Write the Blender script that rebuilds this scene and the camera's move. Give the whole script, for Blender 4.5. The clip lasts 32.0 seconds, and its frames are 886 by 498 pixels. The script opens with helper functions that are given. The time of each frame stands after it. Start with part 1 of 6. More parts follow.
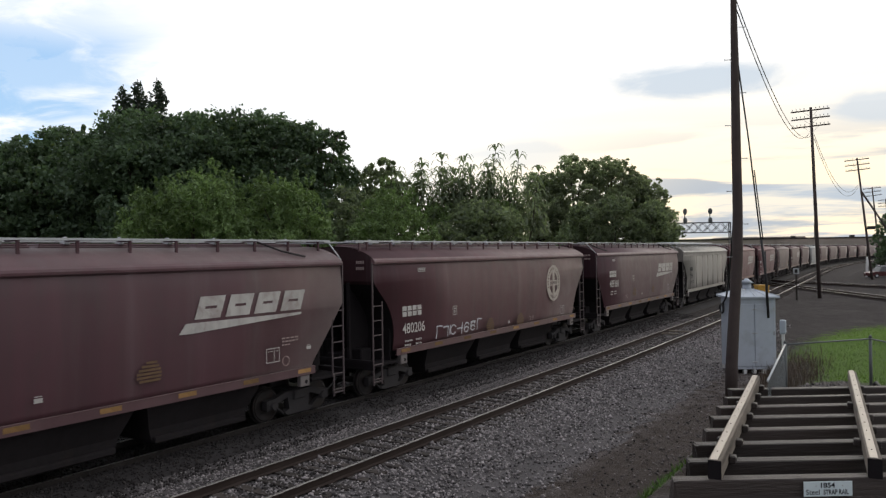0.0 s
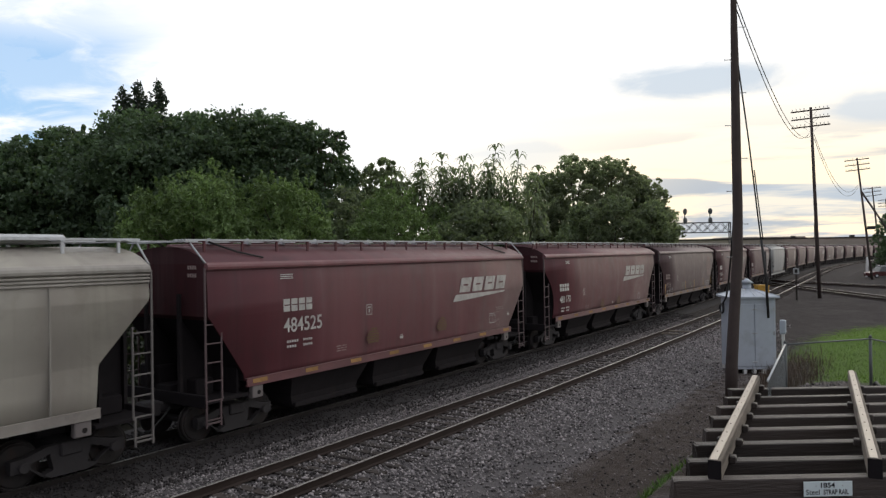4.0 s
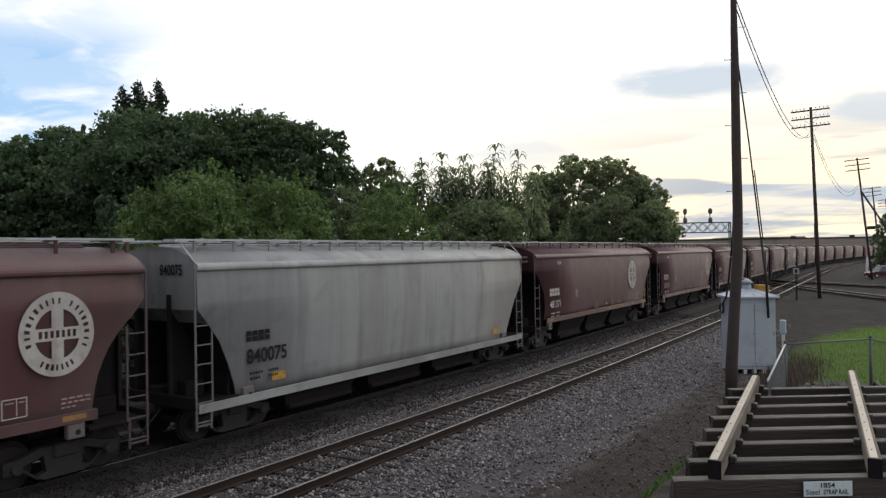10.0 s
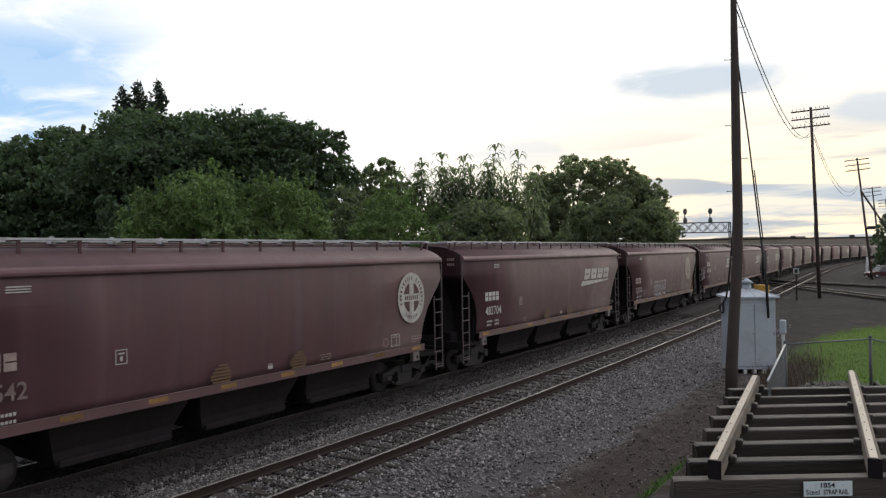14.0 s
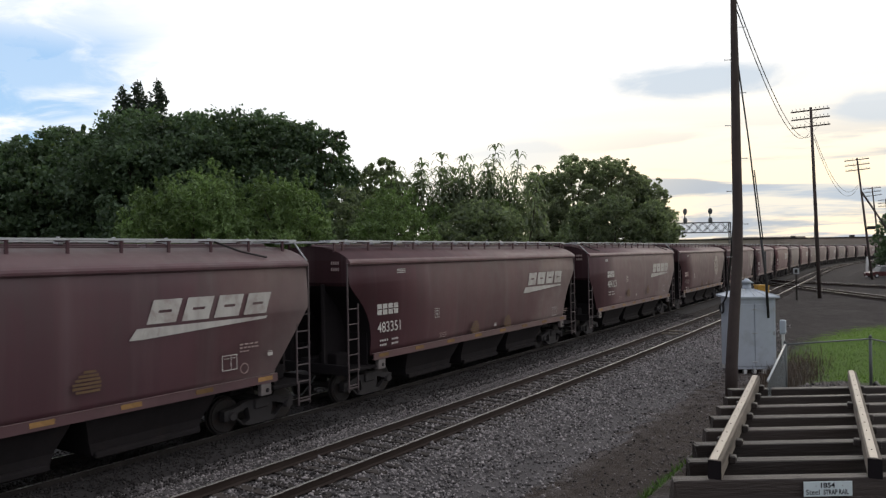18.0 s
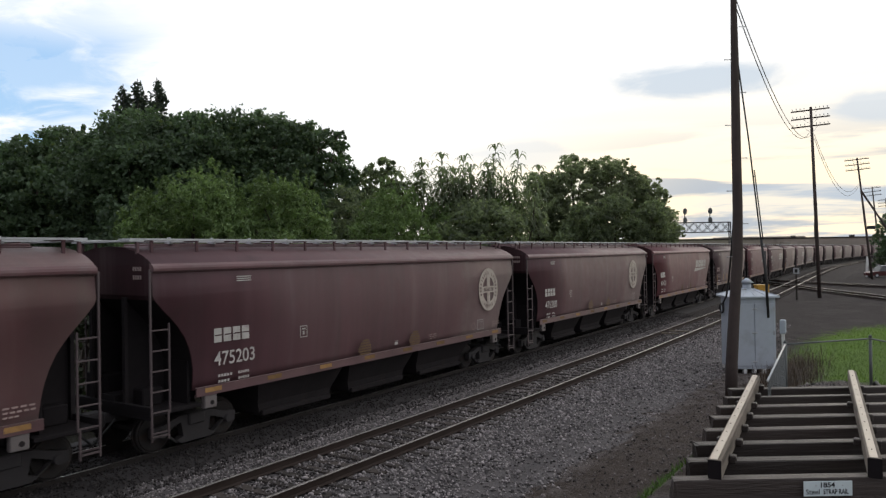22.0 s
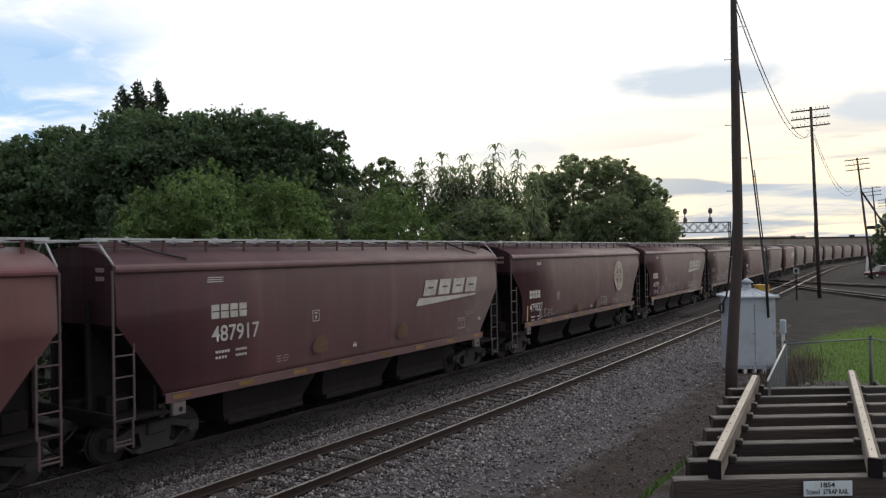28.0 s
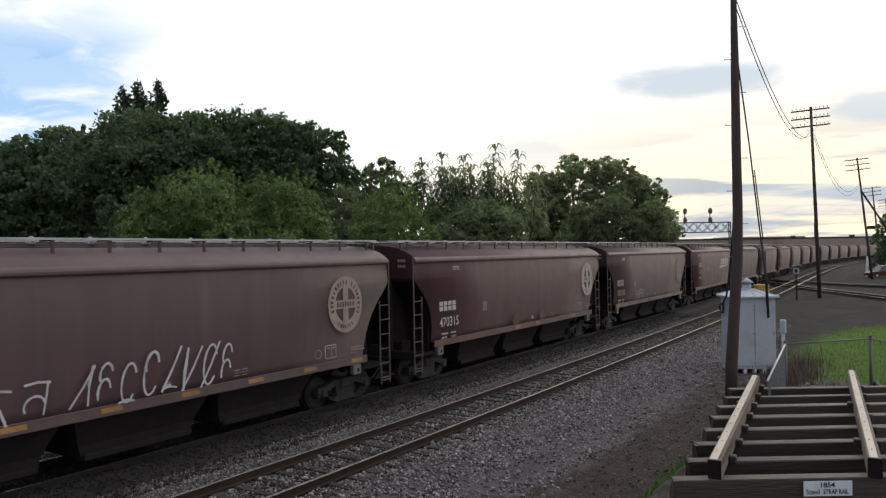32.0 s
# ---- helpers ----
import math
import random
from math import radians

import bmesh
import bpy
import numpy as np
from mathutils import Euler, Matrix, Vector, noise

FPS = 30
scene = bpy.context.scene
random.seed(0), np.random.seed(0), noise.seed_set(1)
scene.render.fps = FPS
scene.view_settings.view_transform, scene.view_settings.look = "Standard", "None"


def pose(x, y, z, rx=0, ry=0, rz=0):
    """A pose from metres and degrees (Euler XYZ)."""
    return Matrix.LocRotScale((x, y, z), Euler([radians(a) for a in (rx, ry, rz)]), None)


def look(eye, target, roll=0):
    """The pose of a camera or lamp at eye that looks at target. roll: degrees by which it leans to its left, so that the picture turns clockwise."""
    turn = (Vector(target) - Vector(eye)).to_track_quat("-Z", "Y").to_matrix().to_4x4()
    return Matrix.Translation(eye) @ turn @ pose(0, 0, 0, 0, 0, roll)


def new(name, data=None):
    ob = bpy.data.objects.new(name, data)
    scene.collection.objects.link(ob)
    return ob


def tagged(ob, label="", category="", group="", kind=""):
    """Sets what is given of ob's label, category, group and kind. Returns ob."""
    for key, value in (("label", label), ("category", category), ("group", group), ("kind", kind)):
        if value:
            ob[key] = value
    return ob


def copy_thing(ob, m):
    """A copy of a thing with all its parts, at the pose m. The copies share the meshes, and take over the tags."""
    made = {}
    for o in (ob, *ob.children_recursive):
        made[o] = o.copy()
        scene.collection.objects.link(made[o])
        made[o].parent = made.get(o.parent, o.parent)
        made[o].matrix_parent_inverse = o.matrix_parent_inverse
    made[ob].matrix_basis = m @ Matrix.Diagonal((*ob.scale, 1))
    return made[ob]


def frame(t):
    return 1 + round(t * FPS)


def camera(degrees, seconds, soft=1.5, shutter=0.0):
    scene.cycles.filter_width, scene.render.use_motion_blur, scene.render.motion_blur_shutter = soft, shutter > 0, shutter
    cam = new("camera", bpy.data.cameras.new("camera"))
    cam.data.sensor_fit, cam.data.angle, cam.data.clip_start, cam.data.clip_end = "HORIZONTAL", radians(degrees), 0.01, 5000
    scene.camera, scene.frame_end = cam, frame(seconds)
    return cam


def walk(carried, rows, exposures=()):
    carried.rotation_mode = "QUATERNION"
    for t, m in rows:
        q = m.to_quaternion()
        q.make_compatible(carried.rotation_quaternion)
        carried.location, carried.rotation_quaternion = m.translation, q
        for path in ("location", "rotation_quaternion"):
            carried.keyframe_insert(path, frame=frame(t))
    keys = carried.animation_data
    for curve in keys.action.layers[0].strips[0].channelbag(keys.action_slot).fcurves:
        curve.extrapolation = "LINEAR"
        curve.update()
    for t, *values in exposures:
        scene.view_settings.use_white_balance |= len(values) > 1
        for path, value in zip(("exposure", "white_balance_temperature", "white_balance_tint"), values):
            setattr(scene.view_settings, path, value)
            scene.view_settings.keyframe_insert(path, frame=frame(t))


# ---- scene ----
# ---------------------------------------------------------------- camera
EYE = Vector((0.0, 0.0, 4.317))
YAW, PITCH, ROLL = 33.258, 0.284, -0.902          # degrees: left of the track's line, upward, lean
SPEED = 14.69                                      # of the train, metres a second


def aim(left=0.0, up=0.0):
    """The camera's pose, turned by a nudge of so many degrees."""
    a, b = radians(YAW + left), radians(PITCH + up)
    way = Vector((-math.sin(a) * math.cos(b), math.cos(a) * math.cos(b), math.sin(b)))
    return look(EYE, EYE + way, ROLL)


cam = camera(62.97, 32.0, soft=1.3, shutter=0.05)
# the tripod is knocked once, between 18.5 and 22 s
NUDGES = [(0, 0, 0), (18.3, 0, 0), (18.6, .03, 0), (18.8, .14, .06), (18.9, .25, .12), (19.0, .23, .14), (19.2, .25, .14), (19.4, .31, .13),
          (19.5, .84, .07), (19.6, 1.08, .08), (19.8, 1.06, .1), (20.0, 1.06, .1), (20.1, .42, .06), (20.2, -.2, 0), (20.3, -.16, 0), (20.5, -.1, 0),
          (20.7, -.03, 0), (21.0, 0, 0), (21.2, .04, 0), (21.4, .18, 0), (21.5, .21, 0), (21.6, .16, 0), (21.8, .1, 0), (22.0, 0, -.02), (22.4, 0, -.02), (32, 0, -.02)]
walk(cam, [(t, aim(a, b)) for t, a, b in NUDGES])

# ---------------------------------------------------------------- sky and light
SUN_AZ, SUN_EL = radians(4.0), radians(9.0)        # to the right of the track's line
world = bpy.data.worlds.new("evening_sky")
scene.world = world
world.use_nodes = True
scene.view_settings.exposure = 0.0


class Net:
    """Short hand for building a node tree."""

    def __init__(self, tree):
        self.tree = tree
        tree.nodes.clear()

    def node(self, kind, **values):
        n = self.tree.nodes.new(kind)
        for k, v in values.items():
            if k in n.inputs:
                self.put(v, n.inputs[k])
            elif k[:2] == "in" and k[2:].isdigit():
                self.put(v, n.inputs[int(k[2:])])
            elif k == "operation":
                n.operation = v
            elif k == "use_clamp":
                n.use_clamp = v
            elif k == "data_type":
                n.data_type = v
            elif k == "blend_type":
                n.blend_type = v
            elif k == "interpolation_type":
                n.interpolation_type = v
        return n

    def put(self, v, socket):
        if isinstance(v, bpy.types.NodeSocket):
            self.tree.links.new(v, socket)
        elif isinstance(v, bpy.types.Node):
            self.tree.links.new(v.outputs[0], socket)
        else:
            socket.default_value = v

    def math(self, op, a, b=0.0, c=0.0, clamp=False):
        return self.node("ShaderNodeMath", operation=op, use_clamp=clamp, in0=a, in1=b, in2=c).outputs[0]

    def mix(self, f, a, b, blend="MIX"):
        n = self.node("ShaderNodeMix", data_type="RGBA", blend_type=blend)
        for v, i in ((f, 0), (a, 6), (b, 7)):
            self.put(v if isinstance(v, (bpy.types.NodeSocket, float, int)) else (*v[:3], 1.0), n.inputs[i])
        return n.outputs[2]

    def noise(self, vec, scale, detail=4.0, rough=0.55, distort=0.0):
        n = self.node("ShaderNodeTexNoise")
        self.put(vec, n.inputs["Vector"])
        for k, v in (("Scale", scale), ("Detail", detail), ("Roughness", rough), ("Distortion", distort)):
            n.inputs[k].default_value = v
        return n.outputs["Fac"]

    def ramp(self, v, lo, hi, a=0.0, b=1.0, smooth=True):
        n = self.node("ShaderNodeMapRange", interpolation_type="SMOOTHSTEP" if smooth else "LINEAR")
        for s, x in zip(("Value", "From Min", "From Max", "To Min", "To Max"), (v, lo, hi, a, b)):
            self.put(x, n.inputs[s])
        return n.outputs[0]


def build_sky():
    n = Net(world.node_tree)
    gen = n.node("ShaderNodeTexCoord").outputs["Generated"]
    xyz = n.node("ShaderNodeSeparateXYZ", in0=gen)
    x, y, z = xyz.outputs
    sky = n.node("ShaderNodeTexSky")
    sky.sky_type, sky.sun_disc, sky.sun_elevation, sky.sun_rotation, sky.dust_density = "NISHITA", False, SUN_EL, SUN_AZ, 1.5
    nish = n.node("ShaderNodeVectorMath", operation="SCALE")
    n.put(sky.outputs[0], nish.inputs[0])
    nish.inputs["Scale"].default_value = 0.10
    # azimuth in degrees to the left of the track's line, height in degrees
    az = n.math("MULTIPLY", n.math("ARCTAN2", n.math("MULTIPLY", x, -1.0), y), 57.296)
    el = n.math("MULTIPLY", n.math("ARCSINE", z), 57.296)
    # clouds lie in flat layers: stretch along the horizon
    flat = n.node("ShaderNodeCombineXYZ", X=n.math("MULTIPLY", az, 0.06), Y=n.math("MULTIPLY", el, 0.16), Z=0.0).outputs[0]
    big = n.noise(flat, 0.9, 6.0, 0.6, 0.4)
    fine = n.noise(flat, 2.6, 6.0, 0.58, 0.5)
    bands = n.noise(n.node("ShaderNodeCombineXYZ", X=n.math("MULTIPLY", az, 0.05), Y=n.math("MULTIPLY", el, 0.52), Z=3.0).outputs[0], 1.0, 6.0, 0.55, 0.3)
    warm = n.math("MULTIPLY", n.ramp(n.math("ABSOLUTE", n.math("SUBTRACT", az, 2.0)), 12.0, 45.0, 1.0, 0.0), n.ramp(el, 2.0, 17.0, 1.0, 0.0))
    white = n.mix(warm, (1.26, 1.28, 1.31), (1.58, 1.33, 0.93))
    # grey-blue bellies of the low clouds towards the sunset
    grey = n.math("MULTIPLY", n.ramp(bands, 0.455, 0.56), n.math("MULTIPLY", n.ramp(el, 4.0, 11.0, 1.0, 0.08), n.ramp(az, 12.0, 32.0, 1.0, 0.0)))
    white = n.mix(n.math("MULTIPLY", grey, 0.95), white, (0.58, 0.645, 0.73))
    # one grey-blue cloud standing apart, and open blue sky away from the sun

    def blot(a, e, wa, we):
        u = n.math("DIVIDE", n.math("SUBTRACT", az, a), wa)
        v = n.math("DIVIDE", n.math("SUBTRACT", el, e), we)
        r = n.math("SQRT", n.math("ADD", n.math("MULTIPLY", u, u), n.math("MULTIPLY", v, v)))
        return n.ramp(n.math("ADD", r, n.math("MULTIPLY", n.math("SUBTRACT", fine, 0.5), 1.3)), 0.55, 1.1, 1.0, 0.0)

    lone = n.math("MAXIMUM", n.math("MAXIMUM", blot(13.7, 12.3, 6.6, 1.5), n.math("MULTIPLY", blot(27.0, 7.6, 5.0, 1.1), 0.45)), n.math("MAXIMUM", n.math("MULTIPLY", blot(1.0, 9.4, 4.6, 1.3), 0.8), n.math("MULTIPLY", blot(8.0, 3.4, 9.0, 1.3), 0.5)))
    white = n.mix(n.math("MULTIPLY", lone, 0.85), white, (0.72, 0.83, 0.95))
    gap = n.math("ADD", n.ramp(az, 47.0, 66.0), n.math("MULTIPLY", n.math("SUBTRACT", big, 0.5), 1.6))
    gap = n.math("MULTIPLY", n.math("MULTIPLY", n.ramp(gap, 0.30, 0.85), n.ramp(fine, 0.70, 0.42)), n.ramp(el, 13.5, 17.0, 1.0, 0.34))
    gap = n.math("MAXIMUM", gap, n.math("MULTIPLY", blot(63.5, 13.0, 8.5, 2.3), 0.85))
    low = n.ramp(el, 3.0, 9.0)
    blue = n.mix(n.ramp(el, 5.0, 30.0), (0.58, 0.88, 1.24), (0.32, 0.62, 1.12))
    veil = n.mix(0.10, blue, nish.outputs[0])
    col = n.mix(n.math("MULTIPLY", gap, low), white, veil)
    # the cloud deck behind the camera is duller than the sunset side
    back = n.ramp(y, 0.1, -0.5)
    col = n.mix(back, col, n.mix(n.ramp(fine, 0.3, 0.7), (0.575, 0.59, 0.69), (0.775, 0.785, 0.865)))
    ground = n.mix(n.ramp(z, -0.02, 0.0), (0.10, 0.10, 0.09), col)
    bg = n.node("ShaderNodeBackground", Color=ground, Strength=SKY)
    n.put(bg, n.node("ShaderNodeOutputWorld").inputs[0])


SKY = 0.85
build_sky()
sun = new("sun", bpy.data.lights.new("sun", "SUN"))
sun.data.energy, sun.data.angle, sun.data.color = 0.5, radians(45), (1.0, 0.88, 0.72)
sun.matrix_world = look((0, 0, 40), (0 - math.sin(SUN_AZ) * 40, -math.cos(SUN_AZ) * 40, 40 - math.tan(SUN_EL) * 40))


# ---------------------------------------------------------------- materials
def surface(name, colour, rough=0.7, metal=0.0, grain=8.0, vary=0.25, bump=0.15, stain=(0.02, 0.02, 0.02), stains=0.0, streak=0.0, island=False, own=False,
            random_by=0.0, spec=0.4, lie=(1.0, 1.0, 1.0), shade_mix=0.0):
    """A worn surface: two scales of tone, stains, run-down streaks and fine relief. own: the base is the object's own colour."""
    m = bpy.data.materials.new(name)
    m.use_nodes = True
    n = Net(m.node_tree)
    co = n.node("ShaderNodeTexCoord").outputs["Object"]
    if lie != (1.0, 1.0, 1.0):
        co = n.node("ShaderNodeMapping", in0=co, Scale=lie).outputs[0]
    info = n.node("ShaderNodeObjectInfo")
    base = info.outputs["Color"] if own else (*colour, 1.0)
    # an even share of the dark stain colour stands for shade
    if shade_mix:
        base = n.mix(shade_mix, base, stain)
    a = n.noise(co, grain, 5.0, 0.6)
    b = n.noise(co, grain * 0.13, 3.0, 0.5)
    tone = n.math("ADD", n.math("MULTIPLY", n.math("SUBTRACT", a, 0.5), vary * 1.6), n.math("ADD", n.math("MULTIPLY", n.math("SUBTRACT", b, 0.5), vary * 1.6), 1.0))
    if island:
        r = n.node("ShaderNodeNewGeometry").outputs["Random Per Island"]
        tone = n.math("MULTIPLY", tone, n.ramp(r, 0.0, 1.0, 1.0 - random_by, 1.0 + random_by, False))
    elif random_by:
        tone = n.math("MULTIPLY", tone, n.ramp(info.outputs["Random"], 0.0, 1.0, 1.0 - random_by, 1.0 + random_by, False))
    grey = n.node("ShaderNodeCombineColor", in0=tone, in1=tone, in2=tone).outputs[0]
    col = n.mix(1.0, base, grey, "MULTIPLY")
    if stains:
        s = n.ramp(n.noise(co, grain * 0.3, 6.0, 0.65, 0.8), 0.5, 0.72)
        col = n.mix(n.math("MULTIPLY", s, stains), col, stain)
    if own:
        # panels of the side differ a little, and rust dust lies along the foot
        x, y, z = n.node("ShaderNodeSeparateXYZ", in0=co).outputs
        w = n.noise(n.node("ShaderNodeCombineXYZ", X=n.math("MULTIPLY", info.outputs["Random"], 40.0), Y=n.math("MULTIPLY", y, 0.9), Z=n.math("MULTIPLY", z, 0.03)).outputs[0], 1.0, 3.0, 0.6)
        w = n.ramp(w, 0.3, 0.7, 0.88, 1.12)
        col = n.mix(1.0, col, n.node("ShaderNodeCombineColor", in0=w, in1=n.math("POWER", w, 1.1), in2=w).outputs[0], "MULTIPLY")
    if streak:
        mp = n.node("ShaderNodeMapping", in0=co, Scale=(1.0, 1.3, 0.10))
        s = n.ramp(n.noise(mp, 2.2, 6.0, 0.6), 0.45, 0.75)
        col = n.mix(n.math("MULTIPLY", s, streak), col, stain)
        mp = n.node("ShaderNodeMapping", in0=co, Scale=(1.0, 0.9, 0.06), Location=(4.0, 9.0, 2.0))
        s = n.ramp(n.noise(mp, 1.4, 4.0, 0.6), 0.5, 0.8)
        col = n.mix(n.math("MULTIPLY", s, streak * 0.42), col, (0.30, 0.25, 0.24))
    p = n.node("ShaderNodeBsdfPrincipled", Roughness=n.ramp(a, 0.2, 0.8, max(0.05, rough - 0.12), min(1.0, rough + 0.12), False), Metallic=metal)
    n.put(col, p.inputs["Base Color"])
    p.inputs["Specular IOR Level"].default_value = spec
    if (own and not shade_mix) or "white" in name or "emblem" in name:
        # settled road dust catches light at a grazing view
        p.inputs["Sheen Weight"].default_value, p.inputs["Sheen Roughness"].default_value = 0.15, 0.42
        p.inputs["Sheen Tint"].default_value = (1.0, 0.92, 0.84, 1.0)
    if bump:
        bp = n.node("ShaderNodeBump", Strength=bump, Distance=0.02, Height=n.noise(co, grain * 2.5, 4.0, 0.6))
        n.put(bp, p.inputs["Normal"])
    n.put(p, n.node("ShaderNodeOutputMaterial").inputs[0])
    return m


def foliage(name, colour, vary=0.35, yellow=(0.10, 0.12, 0.02), thin=0.32):
    m = bpy.data.materials.new(name)
    m.use_nodes = True
    n = Net(m.node_tree)
    r = n.node("ShaderNodeNewGeometry").outputs["Random Per Island"]
    co = n.node("ShaderNodeTexCoord").outputs["Object"]
    tone = n.math("MULTIPLY", n.ramp(r, 0.0, 1.0, 1.0 - vary, 1.0 + vary, False), n.ramp(n.noise(co, 0.35, 3.0), 0.3, 0.7, 0.75, 1.25))
    col = n.mix(1.0, (*colour, 1.0), n.node("ShaderNodeCombineColor", in0=tone, in1=tone, in2=tone).outputs[0], "MULTIPLY")
    col = n.mix(n.ramp(r, 0.88, 1.0, 0.0, 0.6), col, yellow)
    d = n.node("ShaderNodeBsdfPrincipled", Roughness=0.48)
    d.inputs["Specular IOR Level"].default_value = 0.42
    n.put(col, d.inputs["Base Color"])
    t = n.node("ShaderNodeBsdfTranslucent")
    n.put(n.mix(1.0, col, (1.15, 1.22, 0.72), "MULTIPLY"), t.inputs[0])
    mx = n.node("ShaderNodeMixShader", in0=thin)
    n.put(d, mx.inputs[1])
    n.put(t, mx.inputs[2])
    n.put(mx, n.node("ShaderNodeOutputMaterial").inputs[0])
    return m


PAINT = surface("weathered_car_paint", (0.2, 0.06, 0.05), 0.55, 0, 2.0, 0.16, 0.02, (0.05, 0.036, 0.034), 0.28, 0.30, own=True, spec=0.52)
# the shade between cars is mixed into these two, with soot and grime
END_PAINT = surface("shaded_sooty_end_paint", (0.2, 0.06, 0.05), 0.85, 0, 2.0, 0.25, 0.03, (0.018, 0.0135, 0.0145), 0.5, 0.35, own=True, shade_mix=0.62, spec=0.08)
END_PALE = surface("shaded_grimy_pale_end_paint", (0.2, 0.2, 0.2), 0.8, 0, 2.0, 0.3, 0.03, (0.03, 0.027, 0.026), 0.6, 0.4, own=True, shade_mix=0.25, spec=0.15)
PAINT_TOP = surface("dusty_roof_paint", (0.2, 0.1, 0.1), 0.6, 0, 4.0, 0.2, 0.04, (0.05, 0.04, 0.04), 0.3, own=True)
SILL_PAINT = surface("grazed_sill_paint", (0.2, 0.1, 0.1), 0.42, 0, 4.0, 0.25, 0.03, (0.06, 0.045, 0.042), 0.35, own=True, spec=0.6)
# near black: shade under the sloping ends put into colour, with some soot
NEAR_BLACK = surface("shaded_sooty_steel", (0.017, 0.0145, 0.0155), 0.9, 0, 5, 0.4, 0.05, spec=0.1)
GALV = surface("galvanised_steel", (0.42, 0.43, 0.44), 0.5, 0.5, 10, 0.2, 0.05, (0.1, 0.09, 0.08), 0.4)
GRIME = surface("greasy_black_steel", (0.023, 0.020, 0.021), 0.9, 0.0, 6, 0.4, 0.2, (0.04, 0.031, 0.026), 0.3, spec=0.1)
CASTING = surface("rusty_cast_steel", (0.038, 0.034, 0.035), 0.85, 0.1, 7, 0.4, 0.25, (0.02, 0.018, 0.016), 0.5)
WHEEL = surface("wheel_steel", (0.030, 0.026, 0.025), 0.7, 0.3, 9, 0.4, 0.1, (0.06, 0.03, 0.02), 0.4)
MARK = surface("faded_white_paint", (0.44, 0.42, 0.39), 0.55, 0, 5.0, 0.3, 0.0, (0.16, 0.09, 0.08), 0.45, 0.35)
GHOST = surface("worn_away_lettering", (0.175, 0.128, 0.120), 0.7, 0, 5.0, 0.3, 0.0, (0.11, 0.07, 0.065), 0.5, 0.4)
PALE_DECK = surface("pale_painted_walkway", (0.50, 0.51, 0.52), 0.6, 0.1, 9, 0.2, 0.03, (0.25, 0.24, 0.23), 0.4)
DULL_MARK = surface("ghosted_lettering", (0.33, 0.25, 0.23), 0.7, 0, 5.0, 0.3, 0.0, (0.16, 0.09, 0.08), 0.5, 0.4)
BLACK_MARK = surface("black_stencil_paint", (0.018, 0.018, 0.02), 0.8, 0, 5.0, 0.3, 0.0, spec=0.1)
YELLOW = surface("yellow_reflective_tape", (0.48, 0.27, 0.04), 0.5, 0, 12, 0.35, 0.0, (0.12, 0.08, 0.05), 0.6)
SPRAY = surface("white_spray_paint", (0.48, 0.48, 0.50), 0.6, 0, 3.0, 0.4, 0.0, (0.2, 0.15, 0.15), 0.5)
OLD_SPRAY = surface("washed_out_spray_paint", (0.25, 0.235, 0.24), 0.6, 0, 3.0, 0.4, 0.0, (0.12, 0.07, 0.07), 0.7)
GREEN_SPRAY = surface("pale_green_spray_paint", (0.24, 0.27, 0.20), 0.6, 0, 3.0, 0.4, 0.0, (0.12, 0.07, 0.07), 0.6)
WARNING = surface("faded_orange_stencil", (0.135, 0.080, 0.040), 0.7, 0, 6.0, 0.5, 0.0, (0.09, 0.05, 0.045), 0.6)
OLD_TAPE = surface("dulled_yellow_tape", (0.26, 0.145, 0.050), 0.6, 0, 9, 0.5, 0.0, (0.10, 0.07, 0.06), 0.7, random_by=0.5)
EMBLEM_PAINT = surface("yellowed_emblem_paint", (0.41, 0.355, 0.305), 0.6, 0, 5.0, 0.3, 0.0, (0.16, 0.09, 0.08), 0.45, 0.35)
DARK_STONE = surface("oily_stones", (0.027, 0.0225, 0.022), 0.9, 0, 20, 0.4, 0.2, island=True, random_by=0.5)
SCATTER = surface("yard_stones", (0.12, 0.105, 0.10), 0.9, 0, 20, 0.4, 0.2, island=True, random_by=0.9)
RAIL = surface("rail_steel", (0.042, 0.031, 0.027), 0.9, 0.0, 14, 0.3, 0.05, spec=0.12)
DARK_RAIL = surface("dark_rail_steel", (0.026, 0.021, 0.019), 0.8, 0.1, 14, 0.3, 0.05)
RAIL_TOP = surface("polished_rail_head", (0.38, 0.36, 0.34), 0.30, 0.8, 20, 0.15, 0.0)
TIE = surface("creosoted_tie", (0.040, 0.032, 0.028), 0.9, 0, 9, 0.5, 0.5, (0.03, 0.024, 0.02), 0.5, random_by=0.4)
BALLAST = surface("ballast_bed", (0.078, 0.070, 0.071), 0.95, 0, 14, 0.7, 0.9, (0.05, 0.045, 0.043), 0.55)
STONE = surface("crushed_stone", (0.200, 0.181, 0.180), 0.85, 0, 20, 0.4, 0.2, island=True, random_by=0.88)
OLD_WOOD = surface("weathered_timber", (0.040, 0.034, 0.029), 0.88, 0, 12, 0.5, 0.5, (0.04, 0.033, 0.03), 0.6, random_by=0.2)
TIMBER = surface("dark_display_timber", (0.034, 0.026, 0.022), 0.55, 0, 14, 0.7, 0.6, (0.10, 0.083, 0.068), 0.55, random_by=0.3, spec=0.4, lie=(0.10, 1.0, 1.0))
RAIL_WOOD = surface("grey_brown_rail_timber", (0.165, 0.138, 0.110), 0.85, 0, 14, 0.8, 0.7, (0.035, 0.028, 0.022), 0.75, lie=(1.0, 0.10, 1.0))
